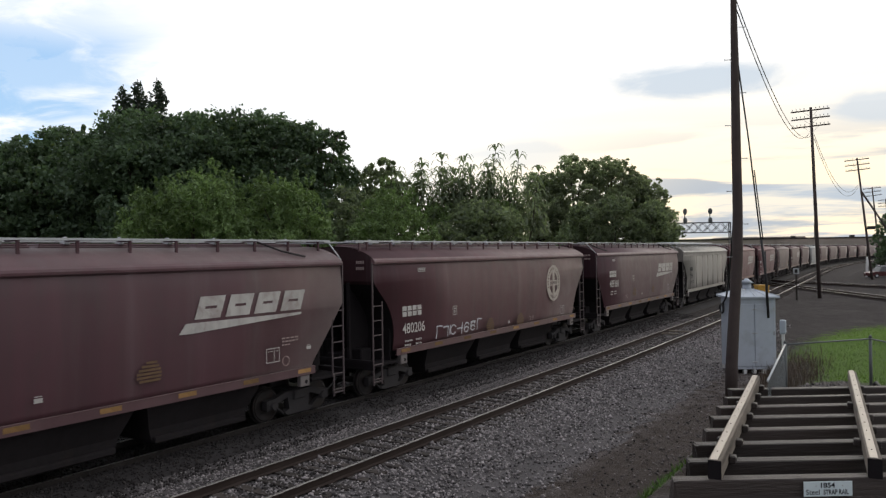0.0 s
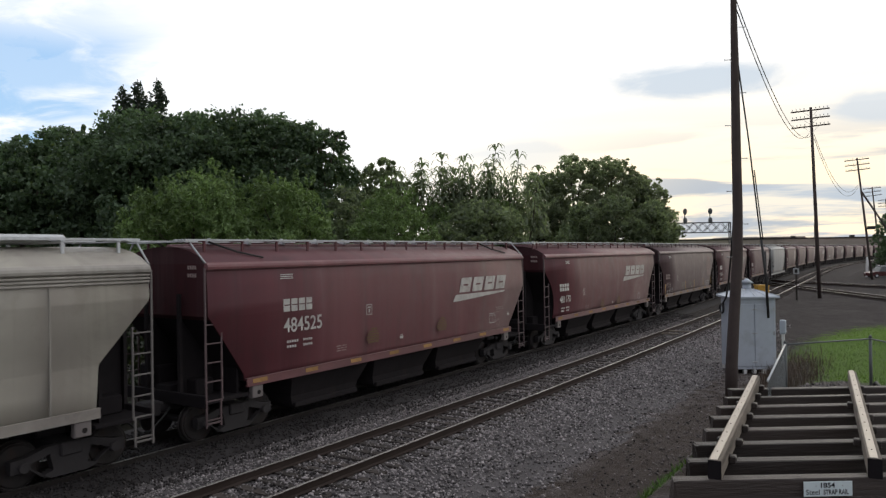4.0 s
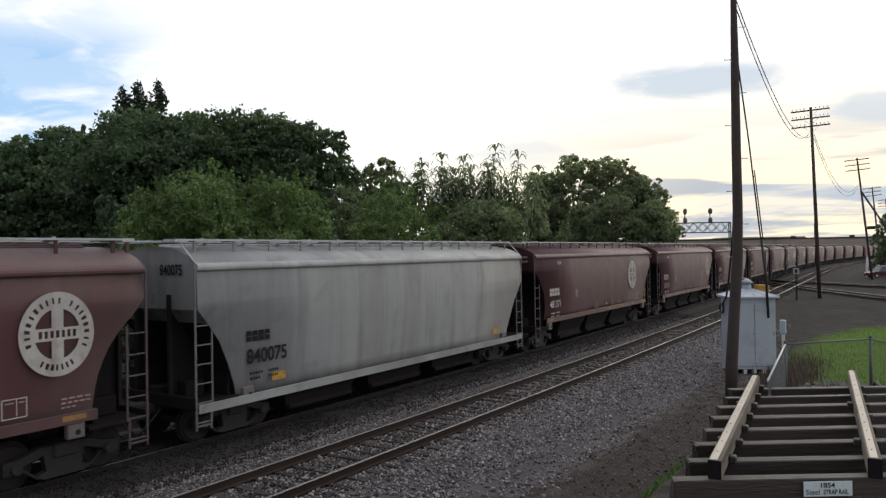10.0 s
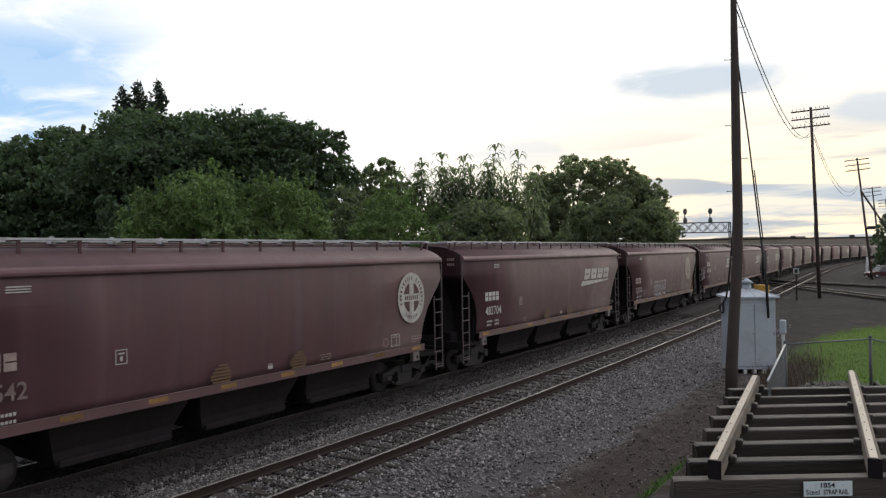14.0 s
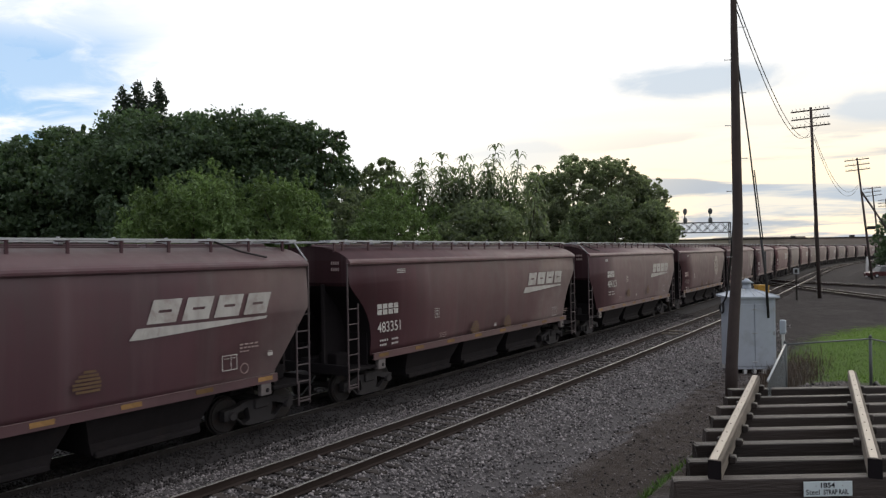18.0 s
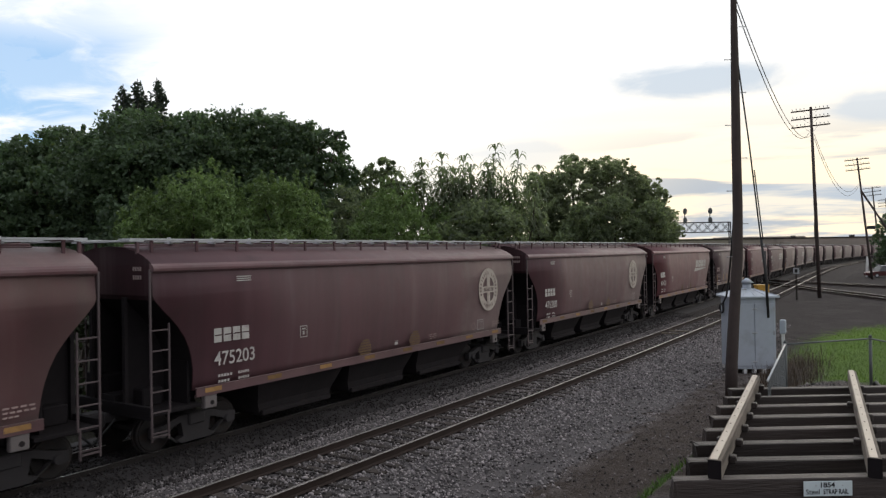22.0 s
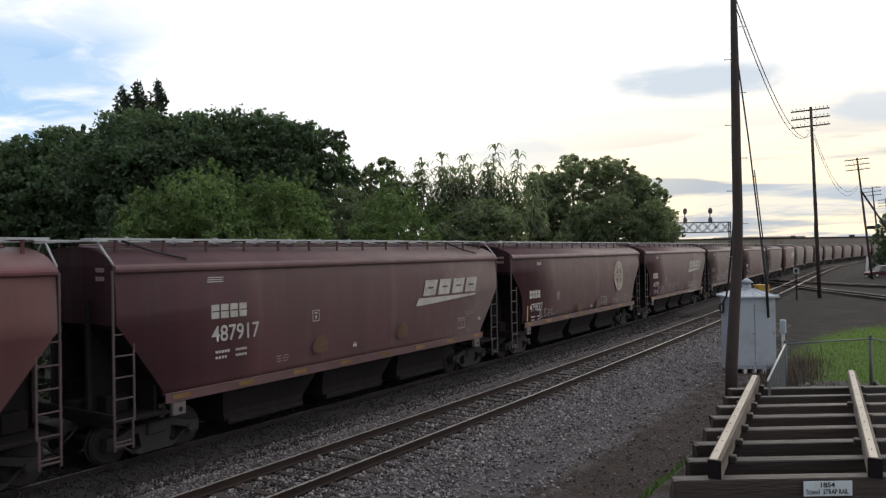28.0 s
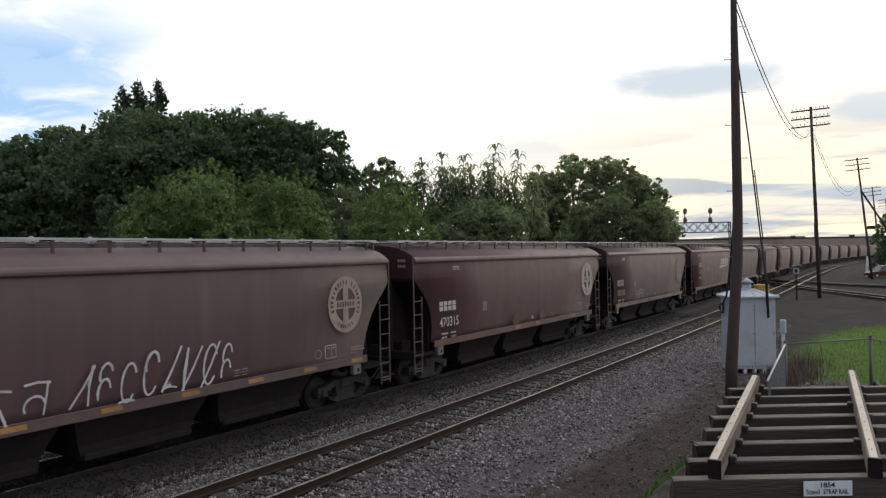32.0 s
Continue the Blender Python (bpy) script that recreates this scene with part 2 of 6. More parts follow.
POLE = surface("creosoted_pole", (0.060, 0.045, 0.040), 0.85, 0, 9, 0.4, 0.4, (0.03, 0.022, 0.018), 0.5)
STRAP = surface("worn_strap_iron", (0.42, 0.37, 0.31), 0.5, 0.4, 12, 0.3, 0.1, (0.16, 0.11, 0.08), 0.5)
CABINET = surface("silver_cabinet_paint", (0.43, 0.47, 0.52), 0.5, 0.15, 5, 0.12, 0.03, (0.25, 0.25, 0.25), 0.35)
FENCE_WIRE = surface("dull_fence_wire", (0.13, 0.14, 0.14), 0.6, 0.4, 10, 0.2, 0.0)
DARK_BED = surface("dark_track_bed", (0.025, 0.0215, 0.022), 0.95, 0, 9, 0.5, 0.6, (0.03, 0.027, 0.027), 0.5)
WIRE = surface("dark_cable", (0.02, 0.02, 0.02), 0.6, 0, 10, 0.1, 0.0)
BARK = surface("bark", (0.07, 0.055, 0.042), 0.95, 0, 8, 0.5, 0.6)
LEAF_DARK = foliage("maple_leaf", (0.094, 0.142, 0.082), 0.24, thin=0.42)
# the shade behind the line is put into this leaf colour
LEAF_SCRUB_SHADED = foliage("shaded_scrub_leaf", (0.030, 0.041, 0.021))
LEAF_BRIGHT = foliage("willow_leaf", (0.150, 0.222, 0.084), 0.28, thin=0.36)
LEAF_MID = foliage("sumac_leaf", (0.172, 0.208, 0.138), thin=0.6)
# pale copy of the maple leaf, distance haze put into its colour
LEAF_FAR_HAZED = foliage("hazed_maple_leaf", (0.255, 0.290, 0.215), 0.28, thin=0.7)
LEAF_CONIFER = foliage("spruce_needle", (0.060, 0.085, 0.062))
GRASS = foliage("grass_blade", (0.115, 0.205, 0.030), 0.3, thin=0.5)
GRASS_TUFT = foliage("shaded_tuft", (0.055, 0.105, 0.020), 0.4)
DEAD = foliage("dry_weed", (0.070, 0.046, 0.036), 0.5, (0.2, 0.15, 0.1))
CONCRETE = surface("pale_far_wall", (0.30, 0.26, 0.22), 0.9, 0, 0.3, 0.25, 0.0, (0.16, 0.13, 0.11), 0.4)
SIGN_BLUE = surface("pale_sign_plate", (0.60, 0.68, 0.68), 0.6, 0, 12, 0.15, 0.0)
CAR_SKY_WHITE = surface("sky_white_car_roof", (0.60, 0.61, 0.62), 0.3, 0.2, 5, 0.1, 0.0)
CAR_RED = surface("dark_red_car_paint", (0.07, 0.015, 0.015), 0.3, 0.2, 5, 0.1, 0.0)
GLASS = surface("dark_car_glass", (0.02, 0.022, 0.025), 0.08, 0, 5, 0.05, 0.0, spec=0.8)
WHITE_PAINT = surface("white_paint", (0.7, 0.7, 0.68), 0.6, 0, 9, 0.15, 0.02, (0.3, 0.28, 0.25), 0.4)


# ---------------------------------------------------------------- mesh helpers
def mesh_of(name, verts, faces, *mats):
    me = bpy.data.meshes.new(name)
    me.from_pydata(verts, [], faces)
    for m in mats:
        me.materials.append(m)
    me.update()
    return me


def quick_mesh(name, verts, faces, mat):
    """A mesh from arrays of points and of triangles."""
    me = bpy.data.meshes.new(name)
    v, f = np.asarray(verts, np.float32), np.asarray(faces, np.int32)
    me.vertices.add(len(v))
    me.vertices.foreach_set("co", v.ravel())
    me.loops.add(f.size)
    me.loops.foreach_set("vertex_index", f.ravel())
    me.polygons.add(len(f))
    me.polygons.foreach_set("loop_start", np.arange(0, f.size, 3, dtype=np.int32))
    me.polygons.foreach_set("loop_total", np.full(len(f), 3, np.int32))
    me.update(calc_edges=True)
    me.materials.append(mat)
    return me


def box(bm, x0, x1, y0, y1, z0, z1, bevel=0.0, m=None):
    r = bmesh.ops.create_cube(bm, size=1.0)
    vs = r["verts"]
    for v in vs:
        v.co = Vector((x0 + (v.co.x + .5) * (x1 - x0), y0 + (v.co.y + .5) * (y1 - y0), z0 + (v.co.z + .5) * (z1 - z0)))
        if m is not None:
            v.co = m @ v.co
    if bevel:
        es = list({e for v in vs for e in v.link_edges})
        bmesh.ops.bevel(bm, geom=es, offset=bevel, segments=1, affect="EDGES")


def tube(bm, a, b, ra, rb=None, sides=8, caps=True):
    a, b = Vector(a), Vector(b)
    rb = ra if rb is None else rb
    q = (b - a).to_track_quat("Z", "Y")
    rings = []
    for p, r in ((a, ra), (b, rb)):
        rings.append([bm.verts.new(p + q @ Vector((r * math.cos(k * math.tau / sides), r * math.sin(k * math.tau / sides), 0))) for k in range(sides)])
    for k in range(sides):
        f = bm.faces.new((rings[0][k], rings[0][(k + 1) % sides], rings[1][(k + 1) % sides], rings[1][k]))
        f.smooth = True
    if caps:
        bm.faces.new(rings[0][::-1])
        bm.faces.new(rings[1])


def tube_path(bm, pts, radii, sides=8):
    rings = []
    q = None
    for i, p in enumerate(pts):
        d = (Vector(pts[min(i + 1, len(pts) - 1)]) - Vector(pts[max(i - 1, 0)])).normalized()
        q = d.to_track_quat("Z", "Y") if q is None else (q @ Vector((0, 0, 1))).rotation_difference(d) @ q
        r = radii[i] if isinstance(radii, (list, tuple)) else radii
        rings.append([bm.verts.new(Vector(p) + q @ Vector((r * math.cos(k * math.tau / sides), r * math.sin(k * math.tau / sides), 0))) for k in range(sides)])
    for a, b in zip(rings, rings[1:]):
        for k in range(sides):
            bm.faces.new((a[k], a[(k + 1) % sides], b[(k + 1) % sides], b[k])).smooth = True
    bm.faces.new(rings[0][::-1])
    bm.faces.new(rings[-1])


def prism(bm, outline, x0, x1, axis="x"):
    """A flat outline (two coordinates) drawn out along an axis."""
    def put(p, d):
        return {"x": (d, p[0], p[1]), "y": (p[0], d, p[1]), "z": (p[0], p[1], d)}[axis]
    a = [bm.verts.new(put(p, x0)) for p in outline]
    b = [bm.verts.new(put(p, x1)) for p in outline]
    n = len(outline)
    for k in range(n):
        bm.faces.new((a[k], a[(k + 1) % n], b[(k + 1) % n], b[k]))
    bm.faces.new(a[::-1])
    bm.faces.new(b)


def finish(bm, name, *mats):
    bmesh.ops.recalc_face_normals(bm, faces=bm.faces)
    me = bpy.data.meshes.new(name)
    bm.to_mesh(me)
    bm.free()
    for m in mats:
        me.materials.append(m)
    return me


def part(name, shape, material, parent, label="", at=None):
    """One mesh object under a thing or under a part. shape: a bmesh, or a mesh to share."""
    if isinstance(shape, bmesh.types.BMesh):
        shape = finish(shape, name, material)
    ob = new(name, shape)
    ob.parent = parent
    if at is not None:
        ob.matrix_basis = at
    if label:
        ob["label"] = label
    return ob


def boxes(*rows, bevel=0.0):
    bm = bmesh.new()
    for r in rows:
        box(bm, *r, bevel=bevel)
    return bm


def thing(name, label, category, group="", at=None, kind=""):
    ob = tagged(new(name), label, category, group, kind)
    if at is not None:
        ob.matrix_basis = at
    return ob


def writing(text, size, material, name="lettering", wide=1.0, heavy=0.0):
    """Letters as a flat mesh, standing in the plane of y and z and facing +x, starting at the origin."""
    cu = bpy.data.curves.new("text", "FONT")
    cu.body, cu.size, cu.offset = text, size, size * heavy
    ob = bpy.data.objects.new("text", cu)
    scene.collection.objects.link(ob)
    bpy.context.view_layer.update()
    me = bpy.data.meshes.new_from_object(ob.evaluated_get(bpy.context.evaluated_depsgraph_get()))
    bpy.data.objects.remove(ob)
    me.name = name
    for v in me.vertices:
        v.co = Vector((0, v.co.x * wide, v.co.y))
    me.materials.clear()
    me.materials.append(material)
    return me


# ---------------------------------------------------------------- the line of the tracks
NEAR, FAR = -10.486, -14.919                      # centre lines of the two tracks, to the right of the reference line
_s = np.arange(-700, 1200.0, 1.0)
_h = np.cumsum(np.where(_s < -60, 0, np.where(_s < 75, -0.00071, np.where(_s < 140, -0.00003, np.where(_s < 420, 0.00114, 0)))))
_h -= _h[720]
_x, _y = np.cumsum(np.sin(_h)), np.cumsum(np.cos(_h))
_x, _y = _x - _x[720], _y - _y[720] + 20


def along(s, off=0.0, z=0.0):
    """The point s metres along the line, off metres to its right."""
    h = float(np.interp(s, _s, _h))
    return Vector((float(np.interp(s, _s, _x)) + off * math.cos(h), float(np.interp(s, _s, _y)) - off * math.sin(h), z))


def heading(s):
    return float(np.interp(s, _s, _h))


def sweep(name, outline, off, s0, s1, step, *mats, tops=()):
    """An outline of (right, up) drawn along the track; the faces numbered in tops take the second material."""
    n = max(2, int((s1 - s0) / step) + 1)
    verts, faces, k = [], [], len(outline)
    for i in range(n):
        s = s0 + (s1 - s0) * i / (n - 1)
        for u, z in outline:
            verts.append(along(s, off + u, z))
    for i in range(n - 1):
        for j in range(k):
            a, b = i * k + j, i * k + (j + 1) % k
            faces.append((a, a + k, b + k, b))
    me = mesh_of(name, verts, faces, *mats)
    for j, f in enumerate(me.polygons):
        if j % k in tops:
            f.material_index = 1
    return me


# ---------------------------------------------------------------- ground and tracks
def step01(v, a, b):
    t = np.clip((v - a) / (b - a), 0, 1)
    return t * t * (3 - 2 * t)


def ground_z(x, y):
    """Height of the ground: the level yard, and the park's bank that rises towards the camera."""
    x, y = np.asarray(x, float), np.asarray(y, float)
    bank = 2.15 * step01(x, -4.6 + 0.04 * y, -2.4 + 0.02 * y) * (1 - step01(y, 11.0, 33.0))
    return -0.42 + bank - 0.25 * step01(-x, 8.5, 10.0) - 0.35 * step01(-x, 22.0, 40.0)


YARD = bpy.data.materials.new("yard_ground")


def build_ground():
    xs = np.unique(np.concatenate([np.linspace(-3500, -60, 24), np.arange(-60, -12, 3.0), np.arange(-12, 8, 0.4), np.arange(8, 60, 3.0), np.linspace(60, 3500, 24)]))
    ys = np.unique(np.concatenate([np.linspace(-3500, -40, 22), np.arange(-40, 2, 3.0), np.arange(2, 42, 0.5), np.arange(42, 160, 4.0), np.linspace(160, 4500, 30)]))
    gx, gy = np.meshgrid(xs, ys)
    gz = ground_z(gx, gy)
    near = (np.abs(gx + 2) < 11) & (gy > 0) & (gy < 45)
    gz = gz + near * np.array([[0.05 * noise.noise((a * 0.9, b * 0.9, 0)) + 0.02 * noise.noise((a * 3, b * 3, 2)) for a, b in zip(r, q)] for r, q in zip(gx, gy)])
    w, h = len(xs), len(ys)
    verts = np.stack([gx.ravel(), gy.ravel(), gz.ravel()], 1).tolist()
    faces = [(j * w + i, j * w + i + 1, (j + 1) * w + i + 1, (j + 1) * w + i) for j in range(h - 1) for i in range(w - 1)]
    m = YARD
    m.use_nodes = True
    n = Net(m.node_tree)
    co = n.node("ShaderNodeTexCoord").outputs["Object"]
    x, y, z = n.node("ShaderNodeSeparateXYZ", in0=co).outputs
    fine, mid, big = n.noise(co, 26.0, 6.0, 0.7), n.noise(co, 2.2, 5.0, 0.6), n.noise(co, 0.35, 4.0, 0.6)
    dirt = n.mix(n.ramp(fine, 0.3, 0.72), (0.062, 0.052, 0.049), (0.165, 0.143, 0.136))
    brown = n.mix(n.ramp(fine, 0.3, 0.75), (0.034, 0.026, 0.022), (0.086, 0.067, 0.057))
    col = n.mix(n.ramp(mid, 0.42, 0.6), dirt, brown)
    ash = n.mix(n.ramp(fine, 0.3, 0.75), (0.020, 0.0165, 0.016), (0.048, 0.040, 0.038))
    ash = n.mix(n.math("MULTIPLY", n.ramp(n.noise(co, 0.5, 8.0, 0.75, 1.2), 0.40, 0.72), 0.6), ash, n.mix(fine, (0.045, 0.038, 0.036), (0.105, 0.092, 0.088)))
    col = n.mix(n.ramp(y, 30.0, 36.0), col, ash)

    def patch(px, py, rx, ry):
        u = n.math("DIVIDE", n.math("SUBTRACT", x, px), rx)
        v = n.math("DIVIDE", n.math("SUBTRACT", y, py), ry)
        r = n.math("ADD", n.math("MULTIPLY", u, u), n.math("MULTIPLY", v, v))
        return n.ramp(n.math("ADD", r, n.math("MULTIPLY", n.math("SUBTRACT", mid, 0.5), 1.3)), 0.65, 1.15, 1.0, 0.0)

    # trodden brown soil between the ballast and the display
    col = n.mix(n.math("MULTIPLY", patch(-4.5, 16.5, 1.6, 8.0), 0.7), col, n.mix(n.ramp(fine, 0.3, 0.75), (0.030, 0.023, 0.019), (0.092, 0.071, 0.060)))
    lawn = n.math("MAXIMUM", patch(1.2, 37.0, 6.1, 15.0), n.math("MULTIPLY", patch(-3.0, 9.0, 0.5, 1.5), 0.45))
    far = n.math("MULTIPLY", n.math("MAXIMUM", n.ramp(x, -60.0, -80.0), n.ramp(x, 9.0, 18.0)), n.ramp(big, 0.25, 0.5))
    green = n.mix(n.ramp(fine, 0.3, 0.7), (0.060, 0.115, 0.012), (0.115, 0.195, 0.024))
    # beyond the far track the trees' shade is put into the soil
    shaded_soil = n.mix(n.ramp(fine, 0.3, 0.7), (0.014, 0.012, 0.010), (0.035, 0.034, 0.022))
    col = n.mix(n.ramp(x, -17.5, -19.5), col, shaded_soil)
    col = n.mix(n.math("MAXIMUM", lawn, far), col, green)
    p = n.node("ShaderNodeBsdfPrincipled", Roughness=0.95)
    n.put(col, p.inputs["Base Color"])
    p.inputs["Specular IOR Level"].default_value = 0.2
    bp = n.node("ShaderNodeBump", Strength=1.0, Distance=0.09, Height=n.noise(co, 11.0, 7.0, 0.72))
    n.put(bp, p.inputs["Normal"])
    n.put(p, n.node("ShaderNodeOutputMaterial").inputs[0])
    me = mesh_of("ground", verts, faces, m)
    for f in me.polygons:
        f.use_smooth = True
    tagged(new("ground", me), "grey gravel and dirt yard with grassy bank", "ground", kind="structure")


def ballast_z(u):
    """Height of the ballast, u metres to the right of the near track's centre."""
    return np.interp(u, [-9.0, -6.6, -5.3, -5.05, -3.8, -3.55, -2.85, -2.2, -1.7, 1.6, 2.9, 4.3, 5.2], [-0.75, -0.2, -0.17, -0.17, -0.17, -0.085, -0.14, -0.27, -0.21, -0.21, -0.36, -0.42, -0.62])


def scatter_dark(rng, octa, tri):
    """Dark stones between the tracks and under the train."""
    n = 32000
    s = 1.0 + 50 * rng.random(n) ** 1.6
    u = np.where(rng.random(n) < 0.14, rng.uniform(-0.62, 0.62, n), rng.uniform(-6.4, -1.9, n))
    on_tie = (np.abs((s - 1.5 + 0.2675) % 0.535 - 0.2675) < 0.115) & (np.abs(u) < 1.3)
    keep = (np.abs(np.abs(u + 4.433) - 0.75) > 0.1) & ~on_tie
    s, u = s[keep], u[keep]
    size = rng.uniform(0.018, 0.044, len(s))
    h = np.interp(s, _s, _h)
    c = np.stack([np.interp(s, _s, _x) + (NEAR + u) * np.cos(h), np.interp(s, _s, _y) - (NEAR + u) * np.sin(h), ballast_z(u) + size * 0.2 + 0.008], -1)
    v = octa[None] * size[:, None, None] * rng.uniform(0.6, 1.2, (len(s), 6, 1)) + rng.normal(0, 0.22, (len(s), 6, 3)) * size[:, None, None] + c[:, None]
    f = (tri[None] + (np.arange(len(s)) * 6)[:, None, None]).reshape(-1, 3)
    tagged(new("oily_stones", quick_mesh("oily_stones", v.reshape(-1, 3), f, DARK_STONE)), "dark stones between the two tracks", "stones", kind="stuff")


def build_ballast():
    us = [-9.0, -6.6, -5.6, -4.43, -3.8, -3.6, -3.3, -2.85, -2.5, -2.2, -1.95, -1.7, -1.2, -0.6, 0, 0.6, 1.2, 1.6, 2.0, 2.4, 2.9, 3.4, 3.9, 4.3, 5.2]
    ss = np.concatenate([np.linspace(-600, 0, 60), np.arange(1, 40, 0.5), np.arange(40, 120, 2.0), np.linspace(122, 900, 120)])
    verts, k = [], len(us)
    for s in ss:
        for u in us:
            z = float(ballast_z(u)) + (0.035 * noise.noise((s * 1.3, u * 1.9, 0)) if 0 < s < 60 else 0)
            verts.append(along(s, NEAR + u, z))
    faces = [(i * k + j, i * k + j + 1, (i + 1) * k + j + 1, (i + 1) * k + j) for i in range(len(ss) - 1) for j in range(k - 1)]
    split = us.index(-2.5)
    nearer = [f for i, f in enumerate(faces) if i % (k - 1) >= split]
    further = [f for i, f in enumerate(faces) if i % (k - 1) < split]
    nearer_bed = mesh_of("ballast", verts, nearer, BALLAST, YARD)
    for f in nearer_bed.polygons:
        f.material_index = 1 if f.center.y > 38 + 4 * noise.noise((f.center.y * 0.4, f.center.x * 0.8, 3)) else 0
    bed = tagged(new("ballast", nearer_bed), "grey crushed stone ballast under the near track", "ballast", kind="structure")
    tagged(new("ballast_fouled", mesh_of("ballast_fouled", verts, further, DARK_BED)), "dark ballast under the far track", "ballast", kind="structure")
    # loose stones, thick in front and thinning out with distance
    rng = np.random.default_rng(4)
    n = 92000
    s = 2.5 + 46 * rng.random(n) ** 1.7
    u = np.where(rng.random(n) < 0.34, rng.uniform(-2.9, -0.8, n), rng.uniform(-0.65, 5.0, n))
    on_tie = (np.abs((s - 1.5 + 0.2675) % 0.535 - 0.2675) < 0.115) & (np.abs(u) < 1.3)
    keep = (np.abs(np.abs(u) - 0.75) > 0.12) & ((u < 3.0) | (rng.random(n) < 0.45)) & ((u > -1.95) | ((u > -2.5) & (rng.random(n) < 0.4))) & ((np.abs(u) > 0.68) | (rng.random(n) < 0.6)) & (~on_tie | (rng.random(n) < 0.5)) & ((u < 4.2) | (s > 26) | (rng.random(n) < 0.25))
    s, u = s[keep], u[keep]
    size = rng.uniform(0.016, 0.042, len(s)) * np.where(rng.random(len(s)) < 0.06, 1.7, 1.0) * np.where(u < -0.8, 0.74, 1.0)
    octa = np.array([(1, 0, 0), (-1, 0, 0), (0, 1, 0), (0, -1, 0), (0, 0, 1), (0, 0, -1)], float)
    tri = [(0, 2, 4), (2, 1, 4), (1, 3, 4), (3, 0, 4), (2, 0, 5), (1, 2, 5), (3, 1, 5), (0, 3, 5)]
    h = np.interp(s, _s, _h)
    off = NEAR + u
    cx = np.interp(s, _s, _x) + off * np.cos(h)
    cy = np.interp(s, _s, _y) - off * np.sin(h)
    cz = ballast_z(u) + size * 0.25 + 0.01 + np.where((np.abs((s - 1.5 + 0.2675) % 0.535 - 0.2675) < 0.115) & (np.abs(u) < 1.3), 0.03, 0.0)
    turn = rng.random(len(s)) * math.tau
    v = octa[None] * (size[:, None, None] * rng.uniform(0.55, 1.2, (len(s), 6, 1)))
    v += rng.normal(0, 0.2, v.shape) * size[:, None, None]
    c, d = np.cos(turn)[:, None], np.sin(turn)[:, None]
    vv = np.stack([v[..., 0] * c - v[..., 1] * d + cx[:, None], v[..., 0] * d + v[..., 1] * c + cy[:, None], v[..., 2] * 0.8 + cz[:, None]], -1).reshape(-1, 3)
    ff = (np.array(tri)[None] + (np.arange(len(s)) * 6)[:, None, None]).reshape(-1, 3)
    scatter_dark(rng, octa, np.array(tri))
    stones = new("loose_stones", quick_mesh("loose_stones", vv, ff, STONE))
    tagged(stones, "loose grey crushed stones on the ballast", "stones", kind="stuff")
    return bed


RAIL_SHAPE = [(-0.07, -0.172), (-0.07, -0.16), (-0.012, -0.14), (-0.012, -0.04), (-0.036, -0.03), (-0.036, -0.004), (-0.028, 0.0),
              (0.028, 0.0), (0.036, -0.004), (0.036, -0.03), (0.012, -0.04), (0.012, -0.14), (0.07, -0.16), (0.07, -0.172)]


def build_track(name, off, label, flank, s_from=-600, s_to=900):
    root = thing(name, label, "railway track", "railway tracks", kind="structure")
    for side in (-0.7525, 0.7525):
        part("rail", sweep("rail", RAIL_SHAPE, off + side, s_from, s_to, 4.0, flank, RAIL_TOP, tops=(5, 6, 7)), None, root, "steel rail with a polished head")
    return root


def tie_mesh(seed):
    bm = bmesh.new()
    box(bm, -1.3, 1.3, -0.11, 0.11, -0.36, -0.176, bevel=0.012)
    r = random.Random(seed)
    for v in bm.verts:
        v.co += Vector((r.uniform(-.02, .02), r.uniform(-.008, .008), r.uniform(-.006, .004)))
    return finish(bm, "tie", TIE)


def lay_ties(track, off, s0, count, step=0.535):
    meshes = [tie_mesh(k) for k in range(5)]
    plate = boxes((-0.09, 0.09, -0.1, 0.1, -0.178, -0.166))
    plate = finish(plate, "tie_plate", RAIL)
    r = random.Random(9)
    for k in range(count):
        s = s0 + k * step
        p = along(s, off)
        part("tie", meshes[k % 5], None, track, at=pose(p.x, p.y, 0, 0, 0, -math.degrees(heading(s)) + r.uniform(-1.2, 1.2)))
        if k < 70:
            for u in (-0.7525, 0.7525):
                q = along(s, off + u)
                part("tie_plate", plate, None, track, at=pose(q.x, q.y, 0, 0, 0, -math.degrees(heading(s))))


def far_ties(track, off, s0, s1, step=0.535):
    verts, faces = [], []
    s = s0
    while s < s1:
        h, b = heading(s), len(verts)
        for z in (-0.3, -0.176):
            for u, w in ((-1.3, -0.11), (1.3, -0.11), (1.3, 0.11), (-1.3, 0.11)):
                verts.append(along(s + w, off + u, z))
        faces += [(b + 4, b + 5, b + 6, b + 7), (b, b + 1, b + 5, b + 4), (b + 1, b + 2, b + 6, b + 5), (b + 2, b + 3, b + 7, b + 6), (b + 3, b, b + 4, b + 7)]
        s += step
    ob = part("far_ties", mesh_of("far_ties", verts, faces, TIE), None, track)
    ob["kind"] = "stuff"


build_ground()
build_ballast()
near_track = build_track("track_near", NEAR, "empty main track with steel rails on ties", RAIL)
far_track = build_track("track_far", FAR, "main track under the passing train", DARK_RAIL)


# ---------------------------------------------------------------- the train
def span(z, knots):
    return float(np.interp(z, [k[0] for k in knots], [k[1] for k in knots]))


LENGTHS = {"round": 15.97, "bent": 15.48, "box": 15.96, "plain": 15.6}
